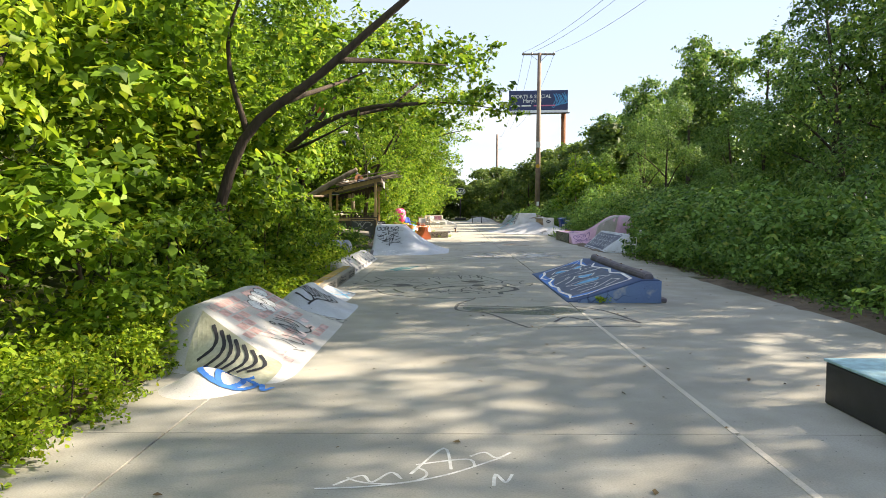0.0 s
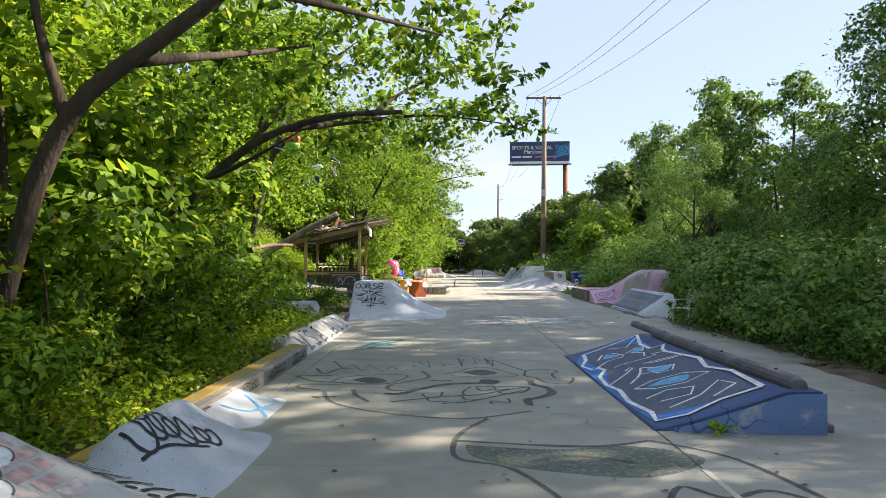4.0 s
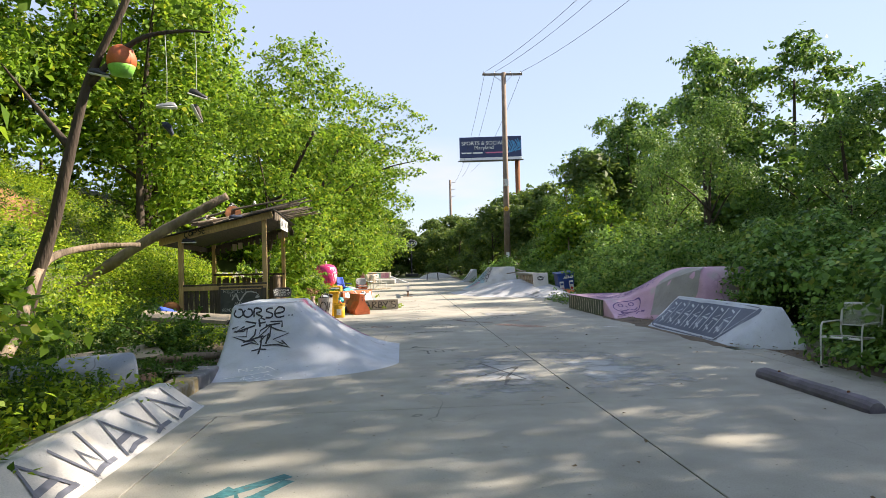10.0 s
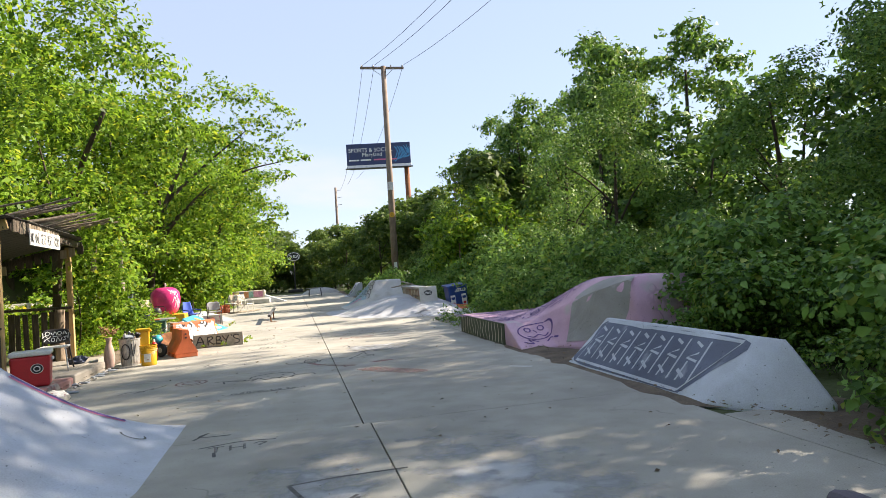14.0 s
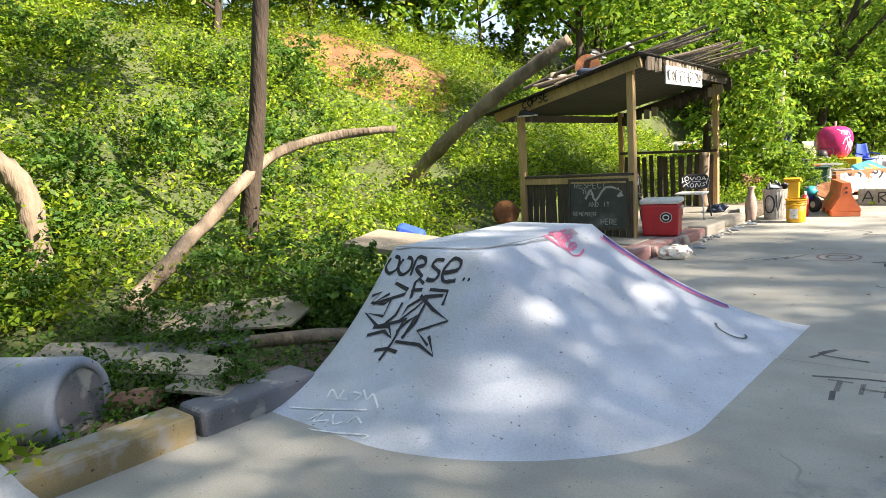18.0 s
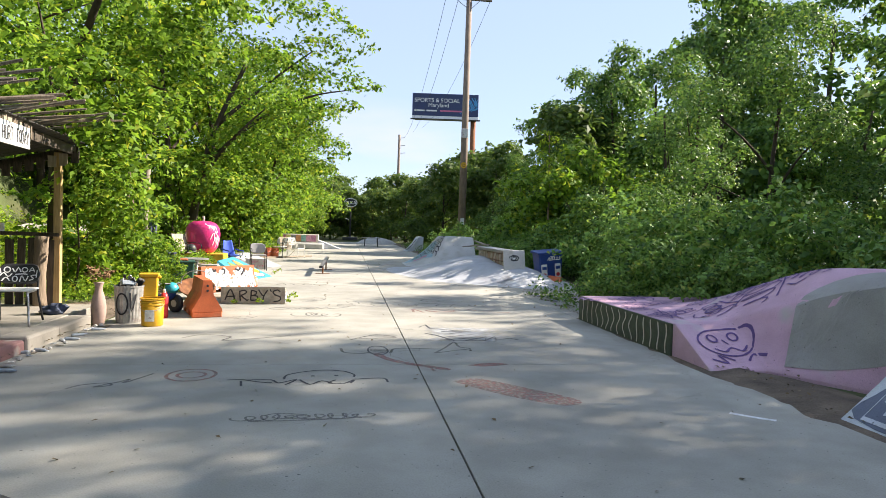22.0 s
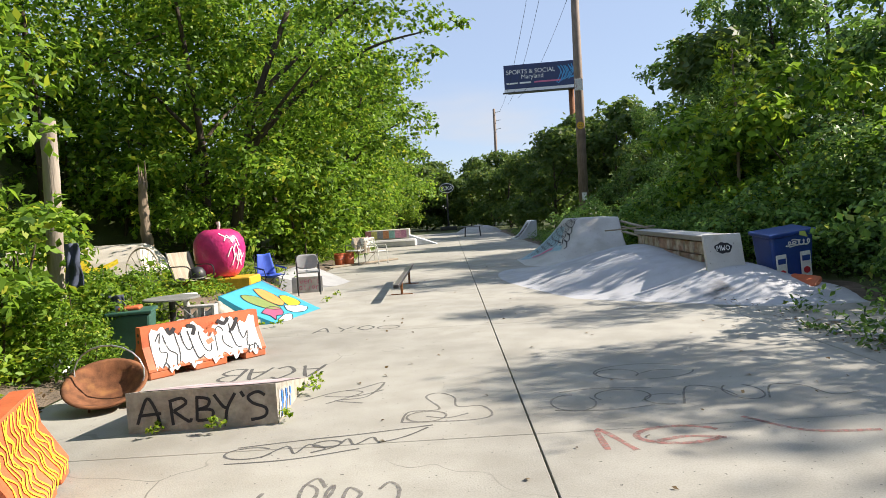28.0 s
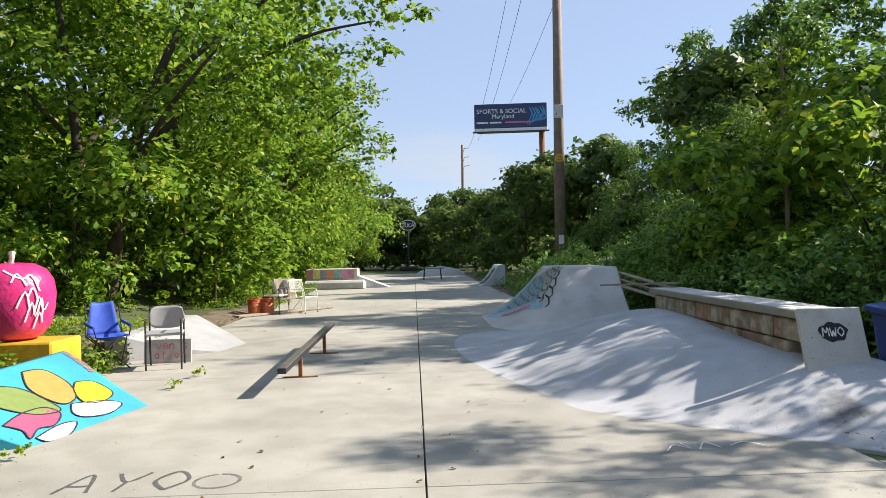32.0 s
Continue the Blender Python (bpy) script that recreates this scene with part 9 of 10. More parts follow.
def toy_bike(m):
    c = thing("toy_trike", m, "blue and teal plastic child's ride-on toy lying by the barrier", "toy")
    part("body", tube_bm(smoothed([(-0.2, 0, 0.2), (0, 0, 0.24), (0.2, 0, 0.33), (0.22, 0, 0.45)], 4), [0.07, 0.08, 0.09, 0.09, 0.09, 0.085, 0.08, 0.08, 0.07, 0.06, 0.06, 0.05, 0.05], 12), M_BIN_BLUE, c, smooth=True)
    part("fairing", lathe_bm([(0.02, 0), (0.11, 0.03), (0.12, 0.1), (0.05, 0.17)], 14, pose(0.16, 0, 0.36, 0, 25, 0)), M_GLASS_TEAL, c, smooth=True)
    for x, r in ((-0.2, 0.13), (0.24, 0.16)):
        w = part("wheel", lathe_bm([(r * 0.6, -0.035), (r, -0.03), (r, 0.03), (r * 0.6, 0.035)], 20, pose(x, 0.04, r, 90, 0, 0)), M_BLACK, c, smooth=True)
        part("hub", lathe_bm([(r * 0.4, -0.045), (r * 0.4, 0.045)], 12, pose(x, 0.04, r, 90, 0, 0)), M_STEEL_GREY, w)
    part("handlebar", tube_bm([(0.2, -0.16, 0.52), (0.22, 0, 0.5), (0.2, 0.16, 0.52)], 0.014, 8), M_BLACK, c)


toy_bike(pose(-1.86, 31.45, 0, 0, 0, -35) @ Matrix.Diagonal((0.85, 0.9, 0.85, 1)))


# ---- water-filled barriers and the cast block ----
def road_barrier(m, length, height, width, mat, label, art=None):
    """Moulded barrier: sloped sides, flat top, forklift slots, end sockets."""
    c = thing("road_barrier", m, label, "barrier", "plastic road barriers")
    prof = [(-0.5, 0.15), (-0.5, 0.2), (-0.2, 0.62), (-0.14, 1.0), (0.14, 1.0), (0.2, 0.62), (0.5, 0.2), (0.5, 0.15)]
    prof = [(a * width, b * height) for a, b in prof]
    bm = bmesh.new()
    n = 6
    rings = [[bm.verts.new((length * i / n, y, z)) for y, z in prof] for i in range(n + 1)]
    for a, b in zip(rings, rings[1:]):
        for k in range(len(prof)):
            q = (k + 1) % len(prof)
            bm.faces.new((a[k], a[q], b[q], b[k]))
    bm.faces.new(list(reversed(rings[0])))
    bm.faces.new(rings[-1])
    bmesh.ops.bevel(bm, geom=[e for e in bm.edges if e.calc_face_angle(0) > 0.3], offset=0.012, segments=2, affect="EDGES")
    body = part("body", bm, mat, c)
    for x0, x1 in ((0.0, 0.2), (0.36, 0.64), (0.8, 1.0)):
        part("foot", box_bm(length * x0, length * x1, -width * 0.495, width * 0.495, 0.0, height * 0.152, 0.012), mat, c)
    for z in (0.72, 0.85):
        part("socket", lathe_bm([(0.018, 0), (0.018, 0.004)], 12, pose(-0.001, 0, height * z, 0, -90, 0)), M_BLACK, c)
    if art:
        art(c, length, height, width)
    return c


def side_face(height, width, sign):
    """Maps (along, up) on the sloping flank, and a bit outward."""
    def plane(u, v, w):
        f = v / height
        y = 0.5 if f < 0.2 else 0.5 - 0.3 * (f - 0.2) / 0.42 if f < 0.62 else 0.2 - 0.06 * (f - 0.62) / 0.38
        return (u, sign * (y * width + 0.006 + w), v)
    return plane


def yellow_art(c, length, height, width):
    bm = bmesh.new()
    rng = random.Random(9)
    lines = []
    for k in range(17):
        x = length * (0.06 + 0.052 * k)
        lines.append([(x + rng.uniform(-0.05, 0.05), height * (0.97 - 0.12 * j - 0.02 * (k % 3))) if j % 2 else (x + 0.05 + rng.uniform(-0.02, 0.02), height * (0.97 - 0.13 * j)) for j in range(8)])
    strokes_on(bm, lines, 0.014, side_face(height, width, -1))
    part("yellow_stripes", bm, M_SPRAY_YELLOW, c)


def white_art(c, length, height, width):
    bm = bmesh.new()
    pl = side_face(height, width, -1)
    n = 40
    edge = lambda i: (0.16 + 0.07 * math.sin(i * 0.8) + 0.05 * math.sin(i * 2.3), min(0.97, 0.86 + 0.08 * math.sin(i * 0.5) + 0.05 * math.sin(i * 1.7)))
    for i in range(n):
        x0, x1 = length * (0.06 + 0.9 * i / n), length * (0.06 + 0.9 * (i + 1) / n)
        (lo0, hi), (lo1, hi1) = edge(i), edge(i + 1)
        for k in range(6):
            f0, f1 = k / 6, (k + 1) / 6
            bm.faces.new([bm.verts.new(pl(x, height * z, 0)) for x, z in ((x0, lo0 + (hi - lo0) * f0), (x1, lo1 + (hi1 - lo1) * f0), (x1, lo1 + (hi1 - lo1) * f1), (x0, lo0 + (hi - lo0) * f1))])
    part("white_fill", bm, M_SPRAY_WHITE, c)
    thin = ["0.1,.7 .14,.85 .12,.5 .17,.45 .13,.25", ".16,.8 .19,.5 .24,.4 .22,.2", ".25,.85 .27,.5 .25,.25", ".3,.8 .33,.45 .38,.5 .36,.8", ".38,.5 .4,.25 .46,.3", ".45,.75 .47,.4 .52,.35 .55,.7", ".57,.3 .6,.75 .66,.7 .64,.45 .7,.3", ".72,.8 .74,.35 .79,.3", ".8,.8 .82,.45 .88,.6 .84,.3 .92,.3", ".84,.22 .86,.3 .83,.15", ".89,.2 .91,.32 .93,.2", ".11,.2 .14,.28 .16,.16"]
    thick = [".2,.92 .22,.8 .26,.9", ".36,.9 .42,.85 .4,.7", ".62,.9 .68,.82 .72,.93", ".72,.6 .77,.75 .8,.9"]
    red = [".48,.9 .52,.8 .58,.88 .5,.7", ".54,.6 .56,.75 .6,.62", ".5,.5 .56,.55"]
    for name, rows, w, mat in (("black_outline", thin, 0.011, M_SPRAY_BLACK), ("black_shadow", thick, 0.04, M_SPRAY_BLACK), ("orange_smear", red, 0.045, M_ORANGE)):
        for k, row in enumerate(rows):
            bm = bmesh.new()
            strokes_on(bm, [[(float(p.split(",")[0]) * length, float(p.split(",")[1]) * height) for p in row.split()]], w, pl, 0.002 + 0.0006 * (k % 5))
            part(name, bm, mat, c)


road_barrier(pose(-1.1, 30.8, 0, 0, 0, 110), 0.98, 0.54, 0.42, M_ORANGE, "orange plastic road barrier sprayed with yellow zigzags", yellow_art)
road_barrier(pose(-1.94, 34.27, 0, 0, 0, 47.6), 1.28, 0.5, 0.36, M_ORANGE, "orange plastic road barrier with a white graffiti panel", white_art)


def cast_block(m):
    """Kicker: an upright face with lettering, the top falling back to the slab."""
    c = thing("concrete_kicker", m, "rough concrete kicker wedge with black spray lettering on its face", "kicker")
    bm = bmesh.new()
    nx, ny = 14, 14
    g = [[bm.verts.new((1.06 * i / nx, 1.36 * j / ny, 0.288 * (1 - j / ny) + 0.006 + 0.004 * noise.noise(Vector((i * 0.7, j * 0.7, 1))))) for j in range(ny + 1)] for i in range(nx + 1)]
    for i in range(nx):
        for j in range(ny):
            bm.faces.new((g[i][j], g[i + 1][j], g[i + 1][j + 1], g[i][j + 1]))
    ring = [g[i][0] for i in range(nx + 1)] + [g[nx][j] for j in range(1, ny + 1)] + [g[i][ny] for i in range(nx - 1, -1, -1)] + [g[0][j] for j in range(ny - 1, 0, -1)]
    low = [bm.verts.new((v.co.x, v.co.y, 0.0)) for v in ring]
    for k in range(len(ring)):
        bm.faces.new((ring[k], low[k], low[(k + 1) % len(ring)], ring[(k + 1) % len(ring)]))
    part("body", bm, M_CONC_BLOCK, c)
    top = lambda x, y: 0.288 * (1 - y / 1.36) + 0.006
    patch([(0.05, 0.06), (0.5, 0.05), (1.0, 0.06), (1.02, 0.6), (1.0, 1.25), (0.5, 1.28), (0.06, 1.2)], M_KICK_TOP, top, c, 0.006, "top_paint", "worn pink and white paint")
    word = [[(0.0, 0.02), (0.03, 0.1), (0.07, 0.19), (0.1, 0.19), (0.14, 0.1), (0.16, 0.0)], [(0.01, 0.08), (0.17, 0.09)], [(0.25, 0.0), (0.24, 0.18)], [(0.23, 0.17), (0.32, 0.19), (0.35, 0.15), (0.26, 0.1)], [(0.26, 0.1), (0.36, 0.02), (0.38, 0.04)], [(0.43, 0.19), (0.42, 0.02)], [(0.42, 0.19), (0.51, 0.17), (0.5, 0.12), (0.43, 0.1)], [(0.43, 0.1), (0.53, 0.09), (0.52, 0.03), (0.42, 0.02)], [(0.55, 0.2), (0.61, 0.11), (0.64, 0.1)], [(0.7, 0.2), (0.64, 0.1), (0.62, 0.0)], [(0.74, 0.21), (0.76, 0.17)], [(0.91, 0.17), (0.86, 0.2), (0.79, 0.17), (0.82, 0.12), (0.91, 0.08), (0.9, 0.02), (0.8, 0.0)]]
    for ln in word:
        bm = bmesh.new()
        strokes_on(bm, [[(x + 0.07, y + 0.045) for x, y in ln]], 0.022, lambda u, v, w: (u, -0.004, v))
        part("sprayed_stroke", bm, M_SPRAY_BLACK, c)
    for k in range(6):
        bm = bmesh.new()
        y = 0.06 + 0.07 * k
        strokes_on(bm, [[(y, 0.02), (y + 0.03, 0.9 * (0.26 - 0.2 * y)), (y + 0.05, 0.1)]], 0.022, lambda u, v, w: (1.065, u, v))
        part("blue_drip", bm, M_SPRAY_BLUE if k % 2 else M_SPRAY_WHITE, c)


M_KICK_TOP = surface("worn_pink_white_paint", (0.55, 0.43, 0.45), 0.85, vary=0.25, scale=5, grain=40, relief=0.3, dirt=(0.30, 0.25, 0.25), dirt_at=(0.48, 0.6))
cast_block(pose(-1.22, 32.5, 0, 0, 0, 2))
def weed_tufts():
    """Little weeds in the joints and along the foot of the blocks."""
    rng = np.random.default_rng(700)
    pts = [clump(rng, (x, y, 0.05), r, 60, sprays=0.7)[0] for x, y, r in ((-0.55, 32.42, 0.07), (-0.98, 32.42, 0.06), (-0.12, 32.6, 0.06), (-0.1, 33.3, 0.08), (-0.1, 33.6, 0.07), (-2.75, 26.7, 0.09), (-2.6, 26.35, 0.08), (-1.3, 37.0, 0.09), (-1.62, 37.0, 0.1), (2.0, 11.0, 0.08), (2.1, 10.98, 0.07), (-1.1, 39.5, 0.08), (-1.0, 40.2, 0.09))]
    tagged(new("weed_tufts", leaf_mesh("weed_tufts", np.concatenate(pts), 0.04, M_LEAF_WEED, rng)), "small green weeds growing at the joints", "weeds", kind="stuff")


weed_tufts()


# ---- corner with the tables and chairs ----
bowl = thing("fire_bowl", pose(-1.78, 33.3, 0.17, 24, 8, 0) @ Matrix.Diagonal((0.82, 0.82, 0.82, 1)), "rusted steel fire bowl tipped on its side stand", "fire pit")
part("bowl", lathe_bm([(0.05, -0.13), (0.2, -0.11), (0.32, -0.03), (0.37, 0.04), (0.4, 0.045), (0.4, 0.055), (0.36, 0.05), (0.3, -0.01), (0.18, -0.09), (0.03, -0.11)], 32), M_RUST, bowl, smooth=True)
part("hoop", tube_bm([(0.36 * math.cos(a), 0.36 * math.sin(a) * 0.4 + 0.1, 0.09 + 0.24 * math.sin(a)) for a in [2 * math.pi * k / 20 for k in range(21)]], 0.009, 6), M_STEEL_GREY, bowl)
for a in (0.3, 2.4, 4.5):
    part("leg", tube_bm([(0.25 * math.cos(a), 0.25 * math.sin(a), -0.07), (0.3 * math.cos(a), 0.3 * math.sin(a), -0.2)], 0.012, 6), M_RUST, bowl)
tagged(placed(part("flat_stone", box_bm(-0.22, 0.22, -0.16, 0.16, 0, 0.05, 0.02, seg=2), M_BOARD_OLD), pose(-1.45, 33.45, 0.0, 0, 3, 30)), "flat pale stone by the fire bowl", "stone")
lid = thing("grill_lid", pose(-3.0, 34.5, 0.1, 12, 8, 20), "grey metal grill lid lying in the weeds", "grill lid")
part("dome", lathe_bm([(0.32, 0), (0.3, 0.08), (0.2, 0.15), (0.05, 0.18)], 24), M_STEEL_GREY, lid, smooth=True)
part("rim", lathe_bm([(0.32, -0.02), (0.34, -0.01), (0.32, 0.005)], 24, cap=False), M_BLACK, lid)

stump = thing("bare_trunk", pose(-3.35, 35.3, 0.0, 0, 0, 0), "bare barkless tree trunk cut off flat above head height", "tree trunk")
part("trunk", tube_bm(smoothed([(0, 0, -0.1), (0.04, 0.02, 0.9), (0.1, 0.0, 1.9), (0.13, -0.02, 2.72)], 5), [0.1, 0.098, 0.095, 0.092, 0.09, 0.088, 0.087, 0.086, 0.085, 0.085, 0.085, 0.084, 0.084, 0.083, 0.082, 0.08], 14, 0.06, 3), surface("bare_grey_wood", (0.34, 0.29, 0.24), 0.9, vary=0.25, scale=8, grain=40, relief=0.8, stretch=(1, 1, 0.15), depth=0.01), stump, smooth=True)


def cloth(m, w, h, label, mat, seed):
    bm = bmesh.new()
    nx, nz = 8, 12
    g = [[bm.verts.new((w * (i / nx - 0.5) * (0.62 + 0.3 * j / nz + 0.1 * math.sin(0.7 * j + seed)), 0.025 * math.sin(i * 1.3 + j * 0.5 + seed) + 0.02 * math.sin(j * 0.9), -h * j / nz)) for j in range(nz + 1)] for i in range(nx + 1)]
    for i in range(nx):
        for j in range(nz):
            bm.faces.new((g[i][j], g[i + 1][j], g[i + 1][j + 1], g[i][j + 1]))
    ob = part("hanging_cloth", bm, mat, smooth=True)
    sm = ob.modifiers.new("thickness", "SOLIDIFY")
    sm.thickness = 0.008
    return tagged(placed(ob, m), label, "cloth", "clothes hung in the weeds")


cloth(pose(-3.08, 35.28, 1.35, 0, 0, 20), 0.2, 0.5, "dark faded jacket hung on the bare trunk", M_DENIM, 1)
cloth(pose(-2.75, 35.5, 0.72, 0, 0, 10), 0.3, 0.45, "dark denim trousers hung over a branch", M_DENIM, 4)

gb = thing("wheelie_bin", pose(-2.5, 35.35, -0.1, 0, 0, 15), "dark green plastic bin half hidden by weeds", "bin")
bm = box_bm(-0.22, 0.22, -0.22, 0.22, 0.0, 0.62, 0.03, seg=2)
for v in bm.verts:
    k = 0.82 + 0.18 * v.co.z / 0.62
    v.co.x, v.co.y = v.co.x * k, v.co.y * k
part("body", bm, M_GREENBIN, gb)
part("rim", box_bm(-0.24, 0.24, -0.24, 0.24, 0.622, 0.66, 0.012, seg=2), M_GREENBIN, gb)
part("rag", box_bm(-0.13, 0.1, -0.12, 0.12, 0.66, 0.70, 0.018, seg=2), M_ORANGE, gb, "pale orange rag on the rim")


def round_table(m):
    c = thing("round_table", m, "round grey-topped pedestal table by the barrier", "table")
    part("top", lathe_bm([(0.35, 0), (0.375, 0.008), (0.375, 0.03), (0.36, 0.038)], 40, pose(0, 0, 0.66)), M_STEEL_GREY_DULL, c)
    part("column", lathe_bm([(0.045, 0.03), (0.04, 0.62)], 14), M_BLACK, c)
    part("flange", lathe_bm([(0.12, 0.63), (0.12, 0.66)], 20), M_BLACK, c)
    for k in range(4):
        a = radians(45 + 90 * k)
        part("foot", tube_bm([(0, 0, 0.05), (0.28 * math.cos(a), 0.28 * math.sin(a), 0.02)], [0.03, 0.02], 8), M_BLACK, c)
    part("brace", tube_bm([(0.03, 0, 0.62), (0.3, -0.05, 0.35)], 0.012, 6), M_STEEL_GREY, c)


M_STEEL_GREY_DULL = surface("dull_grey_laminate", (0.20, 0.20, 0.19), 0.6, vary=0.25, scale=6, relief=0.15, dirt=(0.32, 0.3, 0.27))
round_table(pose(-2.58, 36.62, 0.0) @ Matrix.Diagonal((0.95, 0.95, 0.78, 1)))
stool = thing("white_stool", pose(-2.62, 37.2, 0.06), "white turned pedestal stool", "stool")
part("base", lathe_bm([(0.12, 0), (0.1, 0.04), (0.045, 0.1), (0.04, 0.36), (0.1, 0.42), (0.16, 0.44), (0.16, 0.46)], 20), M_WHITE, stool, smooth=True)
for k, (x, y, z, r) in enumerate(((-2.28, 36.75, 0.1, 8), (-2.26, 36.76, 0.302, 4), (-2.62, 36.9, 0.1, 30))):
    cb = thing("cinder_block", pose(x, y + 0.095, z, 90, 0, r), "grey hollow cinder block standing on the slab", "cinder block", "cinder blocks")
    for nm, a in (("face", (-0.2, 0.2, -0.1, -0.07)), ("face", (-0.2, 0.2, 0.07, 0.1)), ("web", (-0.2, -0.165, -0.07, 0.07)), ("web", (0.165, 0.2, -0.07, 0.07)), ("web", (-0.018, 0.018, -0.07, 0.07))):
        part(nm, box_bm(*a, 0, 0.19, 0.004), M_CINDER, cb)

tank = thing("painted_bank", pose(-9.05, 43.75, 0.45, 0, 0, -2) @ Matrix.Diagonal((1, 1, 1.2, 1)), "long cream concrete bank with yellow paint in the weeds", "bank")
bm = bmesh.new()
prof = [(0, 0), (0.0, 0.52), (0.35, 0.6), (1.0, 0.52), (1.7, 0.3), (2.2, 0.0)]
rings = [[bm.verts.new((3.1 * i / 8 + (1.1 * i / 8) * (0.6 - z), y * (1 - 0.04 * i), z)) for y, z in [(-a, b) for a, b in prof]] for i in range(9)]
for a, b in zip(rings, rings[1:]):
    for k in range(len(prof) - 1):
        bm.faces.new((a[k], a[k + 1], b[k + 1], b[k]))
bm.faces.new(rings[0])
bm.faces.new(list(reversed(rings[-1])))
part("body", bm, M_RAMP_CREAM, tank, smooth=False)
bm = bmesh.new()
strokes_on(bm, [[(x * 2.4 + 0.3, y * 0.5 + 0.02) for x, y in ln] for ln in scrawl(801, 1.0, 0.8, 4)], 0.13, lambda u, v, w: (u, -1.2 - 0.9 * (0.5 - v), v * 0.75 + 0.12))
part("yellow_paint", bm, M_SPRAY_YELLOW, tank)


APPLE_PROFILE = [(0.22, 0.0), (0.32, 0.04), (0.40, 0.16), (0.445, 0.34), (0.455, 0.52), (0.43, 0.68), (0.36, 0.8), (0.24, 0.865), (0.10, 0.875), (0.02, 0.86)]


def apple():
    a = thing("apple_sculpture", pose(-3.06, 40.0, 0.52), "large shiny magenta apple sculpture with white scratches on a yellow base", "sculpture")
    bm = lathe_bm(APPLE_PROFILE, 40)
    for v in bm.verts:
        v.co += v.co.normalized() * 0.014 * noise.noise(v.co * 4)
    part("fruit", bm, M_APPLE, a, smooth=True)
    part("stalk", tube_bm([(0, 0, 0.85), (0.02, 0, 0.93), (0.0, 0.02, 1.0)], [0.03, 0.026, 0.04], 8, 0.2, 2), M_RAMP_CREAM, a)
    lines = [[(0.22, 0.80), (0.4, 0.70), (0.5, 0.74), (0.56, 0.56)], [(0.42, 0.22), (0.48, 0.44), (0.52, 0.28), (0.58, 0.48), (0.6, 0.24)], [(0.34, 0.38), (0.42, 0.56), (0.46, 0.36)], [(0.52, 0.14), (0.56, 0.32), (0.62, 0.2)], [(0.3, 0.66), (0.36, 0.76), (0.44, 0.62)], [(0.5, 0.3), (0.55, 0.5), (0.6, 0.34), (0.66, 0.42)], [(0.44, 0.5), (0.5, 0.6), (0.54, 0.44)]]
    rs, zs = [p[0] for p in APPLE_PROFILE], [p[1] for p in APPLE_PROFILE]

    def skin(u, v, w):
        rad = float(np.interp(v, zs[:8], rs[:8])) + 0.014 + w
        return (rad * math.cos(-1.75 + u * 2.4), rad * math.sin(-1.75 + u * 2.4), v)
    for ln in lines:
        bm = bmesh.new()
        strokes_on(bm, [ln], 0.018, skin)
        part("white_scratch", bm, M_SPRAY_WHITE, a)
    part("base", box_bm(-0.6, 0.62, -0.34, 0.34, -0.44, -0.004, 0.02), surface("yellow_crates", (0.62, 0.36, 0.02), 0.6, vary=0.2, scale=8), a)


apple()


def camp_chair(m):
    c = thing("camp_chair", m, "blue folding camp chair with a sagging nylon seat", "chair", "loose chairs")
    legs = [((-0.24, -0.24, 0), (0.22, 0.2, 0.42)), ((0.24, -0.24, 0), (-0.22, 0.2, 0.42)), ((-0.24, 0.26, 0), (-0.2, -0.22, 0.44)), ((0.24, 0.26, 0), (0.2, -0.22, 0.44)), ((-0.25, 0.26, 0), (0.25, 0.24, 0.42)), ((0.25, 0.26, 0), (-0.25, 0.24, 0.42))]
    for a, b in legs:
        part("leg", tube_bm([a, b], 0.009, 6), M_STEEL_DARK, c)
    for s in (-0.26, 0.26):
        part("back_pole", tube_bm([(s, 0.24, 0.4), (s * 0.9, 0.34, 0.86)], 0.009, 6), M_STEEL_DARK, c)
        part("arm", tube_bm([(s, -0.24, 0.56), (s, 0.05, 0.58), (s, 0.28, 0.6)], 0.02, 6), M_BLUECLOTH, c)
        part("arm_post", tube_bm([(s * 0.85, -0.22, 0.42), (s, -0.22, 0.56)], 0.009, 6), M_STEEL_DARK, c)
    bm = bmesh.new()
    n = 8
    g = [[bm.verts.new((0.24 * (2 * i / n - 1), -0.24 + 0.5 * j / n, 0.44 - 0.07 * math.sin(math.pi * i / n) * math.sin(math.pi * j / n))) for j in range(n + 1)] for i in range(n + 1)]
    for i in range(n):
        for j in range(n):
            bm.faces.new((g[i][j], g[i + 1][j], g[i + 1][j + 1], g[i][j + 1]))
    st = part("seat", bm, M_BLUECLOTH, c, smooth=True)
    st.modifiers.new("thickness", "SOLIDIFY").thickness = 0.006
    bm = bmesh.new()
    g = [[bm.verts.new(((0.24 - 0.01 * j) * (2 * i / n - 1), 0.25 + 0.1 * j / n + 0.05 * math.sin(math.pi * i / n), 0.42 + 0.45 * j / n - 0.02 * math.sin(math.pi * i / n) * (j == n))) for j in range(n + 1)] for i in range(n + 1)]
    for i in range(n):
        for j in range(n):
            bm.faces.new((g[i][j], g[i + 1][j], g[i + 1][j + 1], g[i][j + 1]))
    bk = part("backrest", bm, M_BLUECLOTH, c, smooth=True)
    bk.modifiers.new("thickness", "SOLIDIFY").thickness = 0.006


